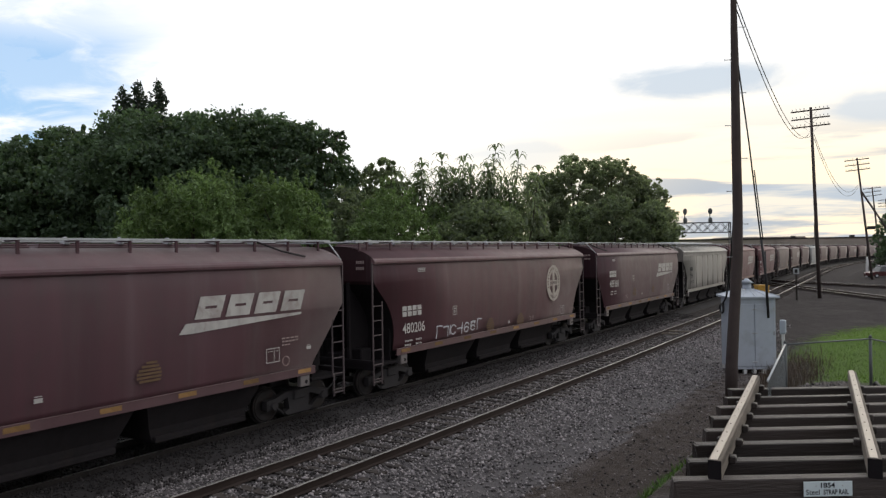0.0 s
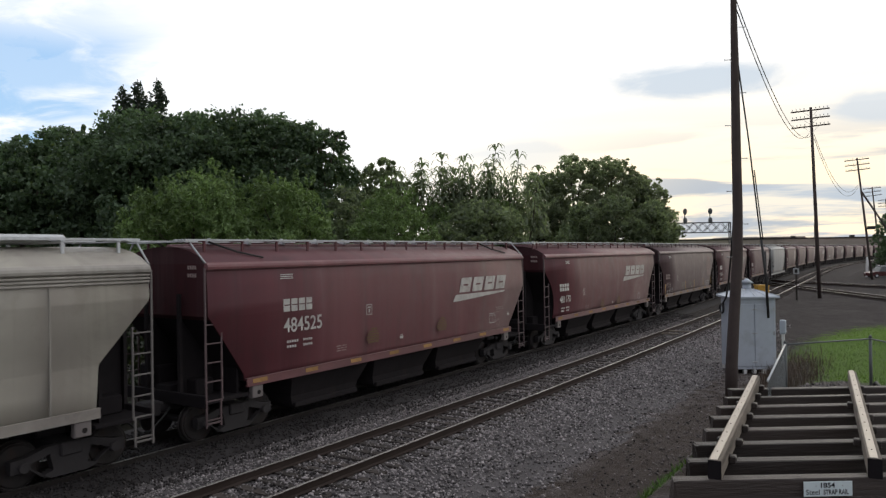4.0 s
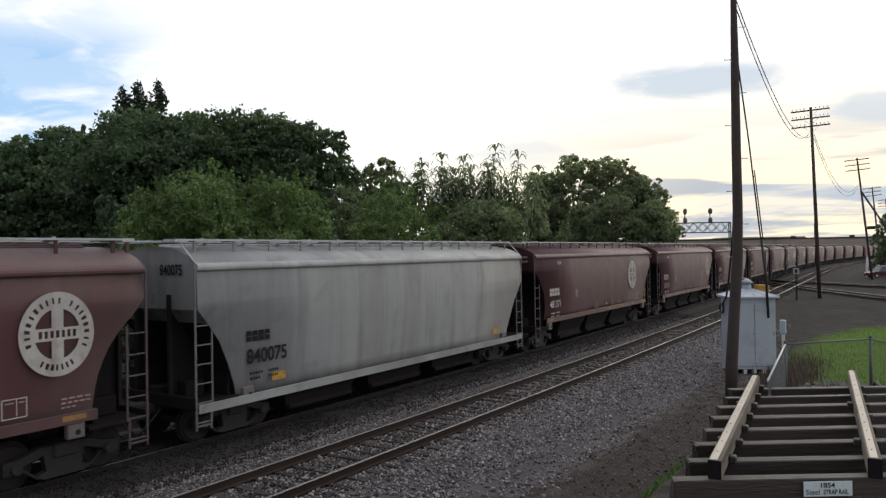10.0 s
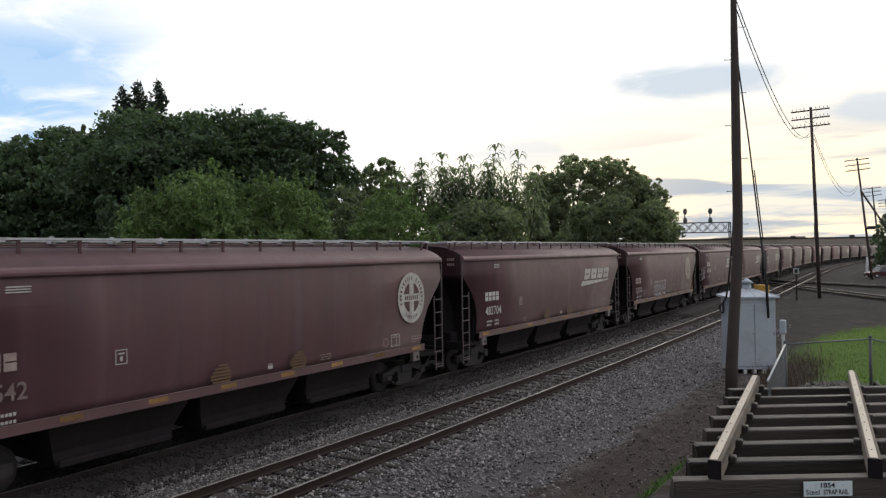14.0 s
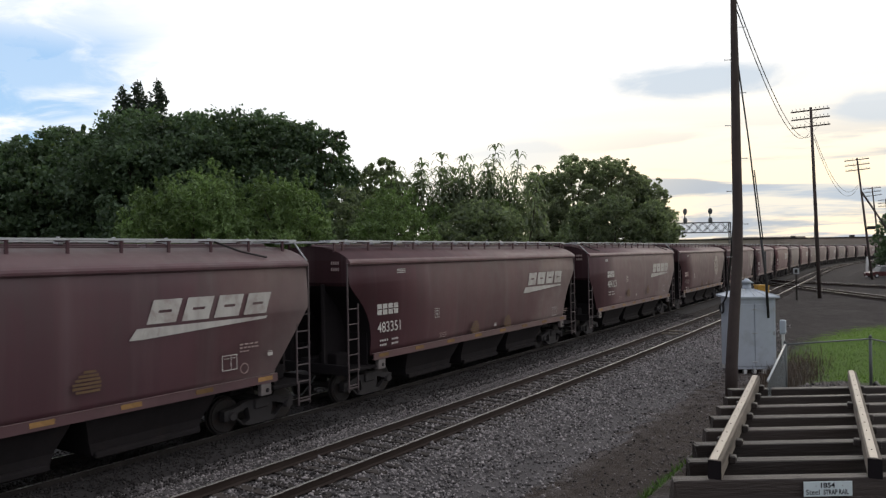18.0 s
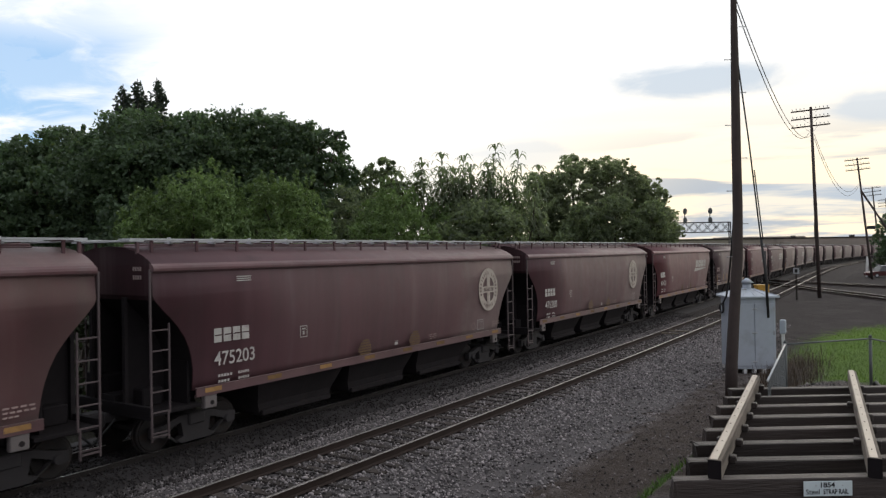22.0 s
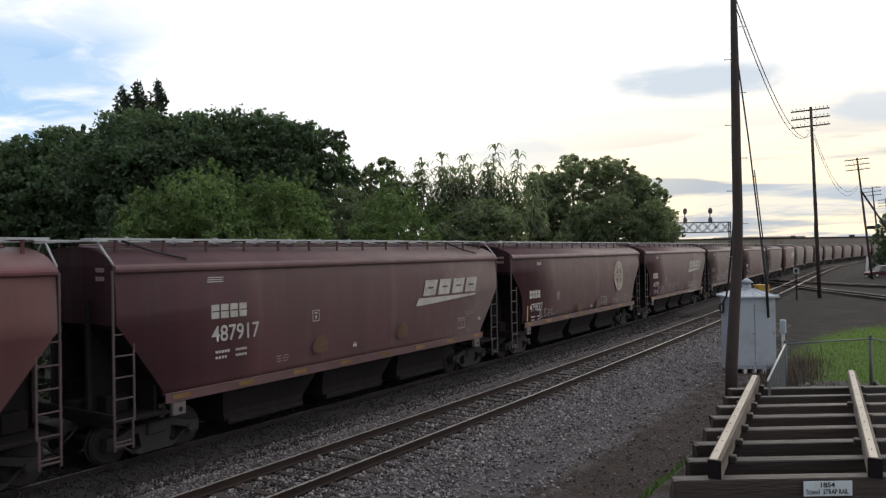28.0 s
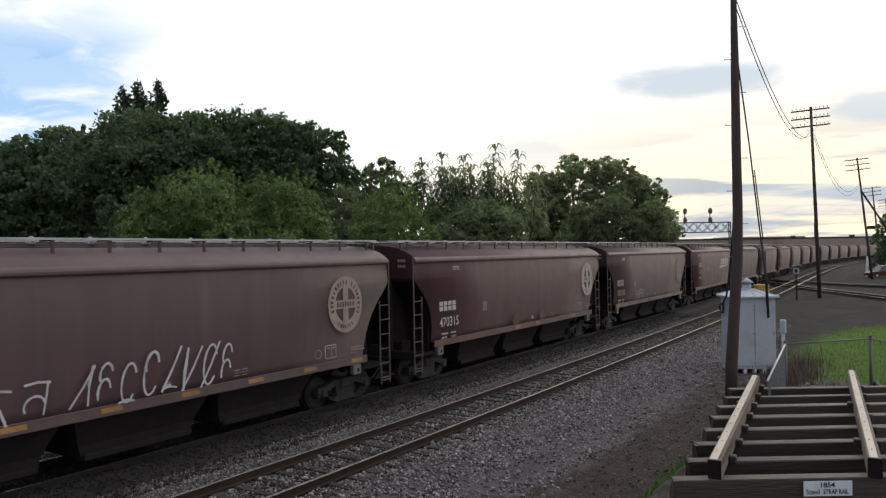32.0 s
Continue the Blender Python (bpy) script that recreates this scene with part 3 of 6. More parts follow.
# inset of the car's end at each height
ROUND_END = [(1.33, 1.06), (1.55, 1.05), (1.8, 1.03), (2.05, 0.98), (2.3, 0.90), (2.55, 0.78), (2.8, 0.60), (3.0, 0.42), (3.2, 0.22), (3.4, 0.05), (3.5, 0.0), (3.7, 0.0), (4.0, 0.0), (4.15, 0.0)]
BENT_END = [(1.33, 1.12), (1.5, 1.08), (1.8, 0.86), (2.1, 0.64), (2.5, 0.345), (2.86, 0.08), (2.95, 0.0), (3.2, 0.0), (3.6, 0.0), (4.0, 0.0), (4.15, 0.0)]
BOX_END = [(1.33, 1.13), (1.8, 1.13), (2.2, 1.12), (2.26, 1.10), (2.85, 0.56), (3.42, 0.02), (3.5, 0.0), (4.0, 0.0), (4.15, 0.0)]
PLAIN_END = [(0.98, 1.16), (1.3, 1.08), (1.8, 0.88), (2.37, 0.60), (2.8, 0.27), (3.12, 0.0), (3.3, 0.0), (3.6, 0.0), (4.0, 0.0), (4.15, 0.0)]
WIDTH_ROUND = [(1.33, 1.44), (1.8, 1.515), (2.3, 1.57), (2.8, 1.60), (3.2, 1.60), (3.6, 1.58), (4.0, 1.535), (4.15, 1.49)]
WIDTH_FLAT = [(0.98, 1.47), (1.33, 1.50), (1.8, 1.545), (2.3, 1.58), (2.8, 1.60), (3.2, 1.60), (3.6, 1.585), (4.0, 1.555), (4.15, 1.49)]


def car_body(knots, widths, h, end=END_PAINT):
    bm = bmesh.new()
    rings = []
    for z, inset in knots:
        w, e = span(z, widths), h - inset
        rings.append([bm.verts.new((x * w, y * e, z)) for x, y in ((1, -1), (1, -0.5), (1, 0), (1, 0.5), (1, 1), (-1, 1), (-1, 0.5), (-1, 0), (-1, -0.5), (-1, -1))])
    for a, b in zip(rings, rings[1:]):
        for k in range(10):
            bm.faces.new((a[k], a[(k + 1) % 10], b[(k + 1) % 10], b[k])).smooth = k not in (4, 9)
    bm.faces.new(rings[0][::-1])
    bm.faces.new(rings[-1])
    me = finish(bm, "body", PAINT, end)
    # ends and slopes take the end paint with shade in its colour
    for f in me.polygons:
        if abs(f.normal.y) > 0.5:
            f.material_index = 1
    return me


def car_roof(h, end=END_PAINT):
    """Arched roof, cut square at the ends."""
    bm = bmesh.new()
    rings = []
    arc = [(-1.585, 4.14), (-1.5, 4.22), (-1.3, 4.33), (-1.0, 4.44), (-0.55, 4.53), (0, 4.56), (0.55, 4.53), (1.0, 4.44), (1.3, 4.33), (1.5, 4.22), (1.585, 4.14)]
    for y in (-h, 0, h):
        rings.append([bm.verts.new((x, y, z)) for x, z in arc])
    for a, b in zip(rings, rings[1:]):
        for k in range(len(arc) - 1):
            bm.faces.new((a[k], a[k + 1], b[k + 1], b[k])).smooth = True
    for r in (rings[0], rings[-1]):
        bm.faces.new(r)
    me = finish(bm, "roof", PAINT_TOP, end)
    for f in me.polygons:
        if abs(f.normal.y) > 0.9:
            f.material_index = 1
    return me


def side_frame_mesh():
    bm = bmesh.new()
    prism(bm, [(-1.12, 0.36), (-1.12, 0.60), (-0.86, 0.62), (-0.46, 0.74), (0.46, 0.74), (0.86, 0.62), (1.12, 0.60), (1.12, 0.36), (0.9, 0.36), (0.84, 0.46), (0.40, 0.60),
               (0.34, 0.28), (0.52, 0.22), (0.40, 0.14), (-0.40, 0.14), (-0.52, 0.22), (-0.34, 0.28), (-0.40, 0.60), (-0.84, 0.46), (-0.9, 0.36)], -0.09, 0.09)
    for y in (-0.9, 0.9):
        tube(bm, (-0.1, y, 0.46), (0.17, y, 0.46), 0.12, 0.10, 10)
    prism(bm, [(-0.84, 0.44), (-0.74, 0.40), (-0.42, 0.16), (-0.50, 0.16)], -0.06, 0.06)
    prism(bm, [(0.84, 0.44), (0.74, 0.40), (0.42, 0.16), (0.50, 0.16)], -0.06, 0.06)
    return finish(bm, "side_frame", CASTING)


def wheelset_mesh():
    bm = bmesh.new()
    tube(bm, (-1.05, 0, 0), (1.05, 0, 0), 0.085, sides=10)
    for x in (-1, 1):
        for a, b, ra, rb in ((0.68, 0.715, 0.475, 0.475), (0.715, 0.82, 0.445, 0.435)):
            tube(bm, (x * a, 0, 0), (x * b, 0, 0), ra, rb, 24)
        tube(bm, (x * 0.82, 0, 0), (x * 0.835, 0, 0), 0.41, 0.38, 24)
        tube(bm, (x * 0.835, 0, 0), (x * 0.87, 0, 0), 0.17, 0.15, 14)
        for k in range(3):
            a = k * math.tau / 3
            tube(bm, (x * 0.83, 0.28 * math.cos(a), 0.28 * math.sin(a)), (x * 0.842, 0.28 * math.cos(a), 0.28 * math.sin(a)), 0.035, sides=8)
    return finish(bm, "wheelset", WHEEL)


def spring_mesh():
    bm = bmesh.new()
    for y in (-0.2, 0.0, 0.2):
        pts = [(0.06 * math.cos(k * 0.9), y + 0.06 * math.sin(k * 0.9), 0.2 + 0.32 * k / 30) for k in range(31)]
        tube_path(bm, pts, 0.016, 5)
    return finish(bm, "spring_group", CASTING)


def ladder_mesh(low, high):
    return finish(boxes((-0.02, 0.02, -0.025, 0.02, low, high), (-0.02, 0.02, 0.42, 0.46, low, min(high, 2.9)), bevel=0.006), "ladder", PAINT_TOP)


M_FRAME, M_WHEELS, M_SPRING = side_frame_mesh(), wheelset_mesh(), spring_mesh()
M_RUNG = finish(boxes((-0.014, 0.014, -0.01, 0.44, -0.014, 0.014)), "rung", PAINT_TOP)
M_LADDER = ladder_mesh(1.0, 4.05)
M_BRACKET = finish(boxes((-0.02, 0.02, -0.03, 0.03, 4.38, 4.675), (-0.06, 0.44, -0.02, 0.02, 4.65, 4.675)), "bracket", PAINT_TOP)
M_BRACKET_PALE = M_BRACKET.copy()
M_BRACKET_PALE.materials[0] = PALE_DECK
M_TAPE = finish(boxes((-0.002, 0.003, -0.23, 0.23, -0.05, 0.05)), "reflector", OLD_TAPE)
M_LATCH = finish(boxes((-0.1, 0.1, -0.05, 0.05, 4.60, 4.68), (-0.04, 0.04, -0.03, 0.03, 4.67, 4.76), bevel=0.012), "hatch_latch", GALV)
M_COUPLER = finish(boxes((-0.12, 0.12, -0.55, 0.2, 0.68, 0.92), (-0.17, 0.20, 0.05, 0.52, 0.62, 0.98), bevel=0.04), "coupler", CASTING)


def hopper_bay_mesh(half):
    bm = bmesh.new()
    rings = []
    for z, x, y in ((1.36, 1.42, half), (1.1, 1.36, half * 0.96), (0.60, 1.12, half * 0.84), (0.36, 1.1, half * 0.80)):
        rings.append([bm.verts.new((a * x, b * y, z)) for a, b in ((1, -1), (1, 1), (-1, 1), (-1, -1))])
    for a, b in zip(rings, rings[1:]):
        for k in range(4):
            bm.faces.new((a[k], a[(k + 1) % 4], b[(k + 1) % 4], b[k]))
    bm.faces.new(rings[-1])
    bm.faces.new(rings[0])
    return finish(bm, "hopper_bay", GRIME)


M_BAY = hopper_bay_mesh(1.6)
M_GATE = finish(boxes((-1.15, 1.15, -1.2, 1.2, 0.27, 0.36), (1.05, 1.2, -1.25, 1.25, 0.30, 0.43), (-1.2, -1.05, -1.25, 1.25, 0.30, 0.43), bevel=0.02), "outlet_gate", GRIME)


def build_hopper(kind):
    """One covered hopper car, standing on the rails, its length along y; +x is the side with the markings seen here."""
    ends, widths = {"round": (ROUND_END, WIDTH_ROUND), "bent": (BENT_END, WIDTH_FLAT), "box": (BOX_END, WIDTH_FLAT), "plain": (PLAIN_END, WIDTH_FLAT)}[kind]
    ribs = [-5.9 + k * 1.97 for k in range(7)] if kind == "box" else ()
    root = thing("hopper_car", "", "hopper car", "covered hopper cars of the train")
    h = LENGTHS[kind] / 2
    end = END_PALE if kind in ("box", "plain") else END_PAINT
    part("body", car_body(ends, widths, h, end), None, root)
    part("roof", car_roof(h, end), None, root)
    for x in (-1, 1):
        chord = bmesh.new()
        prism(chord, [(x * 1.50, 3.985), (x * 1.585, 3.985), (x * 1.64, 4.02), (x * 1.645, 4.07), (x * 1.62, 4.12), (x * 1.56, 4.17), (x * 1.50, 4.17)], -h - 0.01, h + 0.01, "y")
        if kind == "box":
            for z in (3.79, 3.86, 3.93):
                box(chord, x * 1.585 - 0.03, x * 1.585 + 0.04, -h, h, z, z + 0.045, bevel=0.012)
        part("top_chord", chord, PAINT, root)
        for y in ribs:
            part("side_rib", boxes((x * 1.595 - 0.05, x * 1.595 + 0.009, y - 0.012, y + 0.012, 1.4, 3.78)), PAINT, root)
        inset = ends[0][1] - 0.02
        sill = boxes((x * 1.6 - 0.05, x * 1.6 + 0.012, -h + inset, h - inset, 1.20, 1.24), (x * 1.6 - 0.012, x * 1.6 + 0.012, -h + inset, h - inset, 1.24, 1.39),
                     (x * 1.6 - 0.05, x * 1.6 + 0.018, -h + inset, h - inset, 1.37, 1.40))
        if kind == "plain":
            sill.free()
            sill = boxes((x * 1.6 - 0.05, x * 1.6 + 0.012, -h, h, 0.82, 0.86), (x * 1.6 - 0.012, x * 1.6 + 0.012, -h, h, 0.86, 1.0), (x * 1.6 - 0.05, x * 1.6 + 0.018, -h, h, 0.99, 1.02))
        part("side_sill", sill, SILL_PAINT, root)
        board = bmesh.new()
        for k in range(4):
            box(board, x * 0.84 - 0.22 + k * 0.12, x * 0.84 - 0.22 + k * 0.12 + 0.07, -h - 0.15, h + 0.15, 4.675, 4.72)
        part("running_board", board, PALE_DECK if kind == "box" else GALV, root, "galvanised steel walkway")
        for y in np.linspace(-h + 0.35, h - 0.35, 14):
            part("bracket", M_BRACKET_PALE if kind == "box" else M_BRACKET, None, root, at=pose(x * 1.06, y, 0, 0, 0, 0 if x < 0 else 180))
        for k in range(8 if kind in ("round", "bent") and x > 0 else 0):
            part("reflector", M_TAPE, None, root, at=pose(x * 1.619, -h + 1.5 + k * (2 * h - 3) / 7, 1.315))
        for e in (-1, 1):
            lad = part("ladder", M_LADDER, None, root, at=pose(x * 1.57, e * (h + 0.05), 0, 0, 0, 0 if e < 0 else 180))
            for k in range(6):
                part("rung", M_RUNG, None, lad, at=pose(0, 0, 0.62 + k * 0.43))
            part("sill_step", boxes((x * 1.57 - 0.02, x * 1.57 + 0.02, e * (h + 0.05) - 0.02, e * (h + 0.05) + 0.02, 0.45, 1.05),
                                    (x * 1.57 - 0.02, x * 1.57 + 0.02, e * (h - 0.35) - 0.02, e * (h - 0.35) + 0.02, 0.45, 1.05),
                                    (x * 1.57 - 0.03, x * 1.57 + 0.03, min(e * (h - .35), e * (h + .05)), max(e * (h - .35), e * (h + .05)), 0.53, 0.56)), PAINT_TOP, root)
            part("jacking_pad", boxes((x * 1.55 - 0.1, x * 1.55 + 0.04, e * (h - 1.45) - 0.17, e * (h - 1.45) + 0.17, 0.90, 1.2), bevel=0.02), PAINT_TOP, root)
            if x > 0:
                # dark disc stands for the shade inside the pad's hole
                eye = bmesh.new()
                tube(eye, (1.585, e * (h - 1.45) + 0.03, 1.02), (1.594, e * (h - 1.45) + 0.03, 1.02), 0.055, sides=10)
                part("pad_eye", eye, GRIME, root)
    for e in (-1, 1):
        y = e * h
        # platform and posts at the end, coloured for the shade under the sloping sheet
        part("end_platform", boxes((-1.58, 1.58, min(y - e * 1.2, y + e * 0.1), max(y - e * 1.2, y + e * 0.1), 0.98, 1.06), (-1.58, 1.58, min(y, y + e * 0.1), max(y, y + e * 0.1), 0.90, 1.18), bevel=0.01), NEAR_BLACK, root)
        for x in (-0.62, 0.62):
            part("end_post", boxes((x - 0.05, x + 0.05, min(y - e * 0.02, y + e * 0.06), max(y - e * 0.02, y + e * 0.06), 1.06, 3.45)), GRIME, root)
        part("slope_brace", boxes((-1.40, 1.40, min(y - e * 1.02, y - e * 0.96), max(y - e * 1.02, y - e * 0.96), 1.06, 2.0)), NEAR_BLACK, root)
        # sheet laid over the sloping end, coloured for its shade and some soot
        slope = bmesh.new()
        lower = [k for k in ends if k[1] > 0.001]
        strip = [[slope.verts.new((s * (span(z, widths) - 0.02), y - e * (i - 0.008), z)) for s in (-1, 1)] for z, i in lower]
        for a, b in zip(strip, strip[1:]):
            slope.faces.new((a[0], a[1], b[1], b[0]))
        part("slope_sheet", slope, NEAR_BLACK, root)
        # added webs close the view through to the greenery behind
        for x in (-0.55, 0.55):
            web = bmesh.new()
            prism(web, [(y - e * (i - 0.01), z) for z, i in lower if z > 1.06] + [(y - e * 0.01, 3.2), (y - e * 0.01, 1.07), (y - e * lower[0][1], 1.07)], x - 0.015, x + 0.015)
            part("slope_web", web, NEAR_BLACK, root)
        part("brake_box", boxes((-1.1, -0.3, min(y - e * .1, y - e * .55), max(y - e * .1, y - e * .55), 1.06, 1.7), bevel=0.03), NEAR_BLACK, root)
        part("air_reservoir", boxes((0.2, 0.9, min(y - e * .2, y - e * .7), max(y - e * .2, y - e * .7), 1.06, 1.45), bevel=0.03), NEAR_BLACK, root)
        for x in (-1, 1):
            if kind == "round":
                part("end_post", boxes((x * 1.04 - 0.03, x * 1.04 + 0.03, min(y - e * .05, y + e * .01), max(y - e * .05, y + e * .01), 4.38, 4.68)), PAINT_TOP, root)
            else:
                strut = bmesh.new()
                tube(strut, (x * 1.02, y + e * 0.06, 4.69), (x * 1.56, y + e * 0.02, 4.16), 0.022, sides=6)
                part("end_strut", strut, GALV, root, "pale strut from walkway to roof corner")
            if kind == "bent":
                grab = bmesh.new()
                tube_path(grab, [(x * 0.95, y + (0.55 if e < 0 else -2.45), 4.66), (x * 1.24, y + (1.15 if e < 0 else -1.9), 4.42), (x * 1.5, y + (1.75 if e < 0 else -1.3), 4.27)], 0.026, 6)
                part("roof_rib", grab, CASTING, root)
        part("end_walkway", boxes((-1.1, 1.1, min(y - e * .15, y + e * .2), max(y - e * .15, y + e * .2), 4.645, 4.675)), GALV, root)
        part("coupler", M_COUPLER, None, root, at=pose(0, y + e * 0.15, 0, 0, 0, 0 if e > 0 else 180))
        hose = bmesh.new()
        tube_path(hose, [(0.35, y + e * 0.1, 0.82), (0.36, y + e * 0.35, 0.6), (0.3, y + e * 0.6, 0.36), (0.15, y + e * 0.8, 0.34)], 0.025, 6)
        part("air_hose", hose, WIRE, root)
        truck = part("truck", boxes((-1.15, 1.15, -0.22, 0.22, 0.5, 0.76), (-0.35, 0.35, -0.3, 0.3, 0.76, 0.95), bevel=0.03), CASTING, root, at=pose(0, e * (h - (1.2 if kind == "bent" else 1.42)), 0))
        for x in (-1.0, 1.0):
            part("side_frame", M_FRAME, None, truck, at=pose(x, 0, 0, 0, 0, 0 if x > 0 else 180))
            part("spring_group", M_SPRING, None, truck, at=pose(x, 0, 0))
        for a in (-0.9, 0.9):
            part("wheelset", M_WHEELS, None, truck, at=pose(0, a, 0.445))
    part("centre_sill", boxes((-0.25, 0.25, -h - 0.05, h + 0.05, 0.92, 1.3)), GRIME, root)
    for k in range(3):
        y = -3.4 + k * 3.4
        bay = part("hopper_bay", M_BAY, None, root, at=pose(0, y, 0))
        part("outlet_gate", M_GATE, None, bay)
    for k in range(4):
        y = -5.55 + k * 3.7
        if kind == "box":
            part("hatch_cover", boxes((-0.62, 0.62, y * 0.92 - 1.68, y * 0.92 + 1.68, 4.62, 4.80), bevel=0.05), PALE_DECK, root, "pale raised trough cover")
            continue
        part("hatch_cover", boxes((-0.5, 0.5, y - 1.75, y + 1.75, 4.53, 4.62), (-0.54, 0.54, y - 1.78, y + 1.78, 4.51, 4.57), bevel=0.02), PAINT_TOP, root)
        for a in (-1.2, 0.0, 1.2):
            part("hatch_latch", M_LATCH, None, root, at=pose(0.45, y + a, 0))
    return root


def build_far_hopper():
    """The same car for the tail of the train, with its small pieces joined."""
    root = thing("hopper_car", "", "hopper car", "covered hopper cars of the train")
    h = LENGTHS["round"] / 2
    part("body", car_body(ROUND_END, WIDTH_ROUND, h), None, root)
    part("roof", car_roof(h), None, root)
    for x in (-1, 1):
        part("top_chord", boxes((x * 1.6 - 0.1, x * 1.6 + 0.04, -h, h, 3.99, 4.17)), PAINT_TOP, root)
        part("side_sill", boxes((x * 1.6 - 0.05, x * 1.6 + 0.015, -h + 1, h - 1, 1.20, 1.40)), PAINT_TOP, root)
        part("running_board", boxes((x * 0.86 - 0.24, x * 0.86 + 0.24, -h - 0.15, h + 0.15, 4.63, 4.665)), GALV, root)
        for e in (-1, 1):
            lad = bmesh.new()
            box(lad, -0.02, 0.02, -0.025, 0.02, 0.6, 4.05)
            box(lad, -0.02, 0.02, 0.42, 0.46, 0.6, 2.9)
            for k in range(6):
                box(lad, -0.014, 0.014, -0.01, 0.44, 0.6 + k * 0.43, 0.63 + k * 0.43)
            part("ladder", lad, PAINT_TOP, root, at=pose(x * 1.57, e * (h + 0.05), 0, 0, 0, 0 if e < 0 else 180))
    for e in (-1, 1):
        y = e * h
        part("end_platform", boxes((-1.58, 1.58, min(y - e * 1.2, y + e * 0.1), max(y - e * 1.2, y + e * 0.1), 0.92, 1.1)), PAINT, root)
        part("coupler", M_COUPLER, None, root, at=pose(0, y + e * 0.15, 0, 0, 0, 0 if e > 0 else 180))
        truck = part("truck", boxes((-1.15, 1.15, -0.22, 0.22, 0.5, 0.95)), CASTING, root, at=pose(0, e * (h - 1.45), 0))
        for x in (-1.0, 1.0):
            part("side_frame", M_FRAME, None, truck, at=pose(x, 0, 0, 0, 0, 0 if x > 0 else 180))
        for a in (-0.9, 0.9):
            part("wheelset", M_WHEELS, None, truck, at=pose(0, a, 0.445))
    part("centre_sill", boxes((-0.25, 0.25, -h - 0.05, h + 0.05, 0.92, 1.3)), GRIME, root)
    for k in range(4):
        if k < 3:
            part("hopper_bay", M_BAY, None, root, at=pose(0, -3.4 + k * 3.4, 0))
        part("hatch_cover", boxes((-0.5, 0.5, -7.3 + k * 3.7, -3.8 + k * 3.7, 4.52, 4.62)), PAINT_TOP, root)
    return root


# markings: each stands at the origin in the plane of y and z, facing +x
def flat(polys, material, name):
    verts, faces = [], []
    for p in polys:
        faces.append(tuple(range(len(verts), len(verts) + len(p))))
        verts += [(0.0, a, b) for a, b in p]
    return mesh_of(name, verts, faces, material)


def ring_polys(r0, r1, n=40, gaps=()):
    out = []
    for k in range(n):
        if k in gaps:
            continue
        a, b = k * math.tau / n, (k + 1) * math.tau / n
        out.append([(r0 * math.cos(a), r0 * math.sin(a)), (r1 * math.cos(a), r1 * math.sin(a)), (r1 * math.cos(b), r1 * math.sin(b)), (r0 * math.cos(b), r0 * math.sin(b))])
    return out


def slanted(y0, y1, z0, z1, lean=0.35):
    return [(y0 + z0 * lean, z0), (y1 + z0 * lean, z0), (y1 + z1 * lean, z1), (y0 + z1 * lean, z1)]


def wordmark_mesh(material):
    """Four slanting blocks, notched, over a long wedge."""
    polys = []
    for k in range(4):
        y = 0.30 + k * 0.85
        polys += [slanted(y, y + 0.70, 0.30, 0.52), slanted(y, y + 0.20, 0.52, 0.58), slanted(y + 0.52, y + 0.70, 0.52, 0.58), slanted(y, y + 0.70, 0.58, 0.80)]
    polys += [[(0.0, 0.0), (0.35, 0.0), (3.65, 0.17), (3.70, 0.23), (0.18, 0.23)]]
    return flat(polys, material, "wordmark")


def emblem_mesh(material):
    """A ring slit by short upright bars above and below, round a broad cross whose arm is slit in the same way."""
    r, n = 0.70, 180
    rng = random.Random(12)
    slit = set()
    for start, count, step in ((-26, 19, 12.3), (236, 7, 10.0)):
        for k in range(count):
            at = int((start + k * step) // 2)
            if (start, k) != (-26, 8):
                slit.update((at + q) % n for q in range(rng.choice((2, 2, 3))))
    radii = (0.60 * r, 0.69 * r, 0.72 * r, 0.86 * r, 0.90 * r, r)
    verts = [(0.0, q * math.cos(k * math.tau / n), 1.12 * q * math.sin(k * math.tau / n)) for k in range(n) for q in radii]
    faces = [(k * 6 + j, k * 6 + j + 1, (k + 1) % n * 6 + j + 1, (k + 1) % n * 6 + j) for k in range(n) for j in range(5) if not (j == 2 and k in slit)]
    a, b, c = 0.16 * r, 0.15 * r, 0.62 * r
    sheets = [(-a, a, b, c), (-a, a, -c, -b), (-c, c, 0.085 * r, b), (-c, c, -b, -0.085 * r)]
    ends = [-c]
    for k in range(7):
        mid = (-0.45 + 0.9 * k / 6) * r
        ends += [mid - 0.042 * r, mid + 0.042 * r]
    ends.append(c)
    sheets += [(ends[2 * k], ends[2 * k + 1], -0.085 * r, 0.085 * r) for k in range(8)]
    for y0, y1, z0, z1 in sheets:
        base = len(verts)
        verts += [(0.0005, y, 1.12 * z) for y, z in ((y0, z0), (y1, z0), (y1, z1), (y0, z1))]
        faces.append((base, base + 1, base + 2, base + 3))
    return mesh_of("emblem", verts, faces, material)


def bars(rows, material, name):
    """Rows of (y, z, length, height, pieces): short words as broken bars."""
    polys = []
    for y, z, l, hgt, n in rows:
        w = l / n
        polys += [[(y + k * w, z), (y + k * w + w * 0.72, z), (y + k * w + w * 0.72, z + hgt), (y + k * w, z + hgt)] for k in range(n)]
    return flat(polys, material, name)


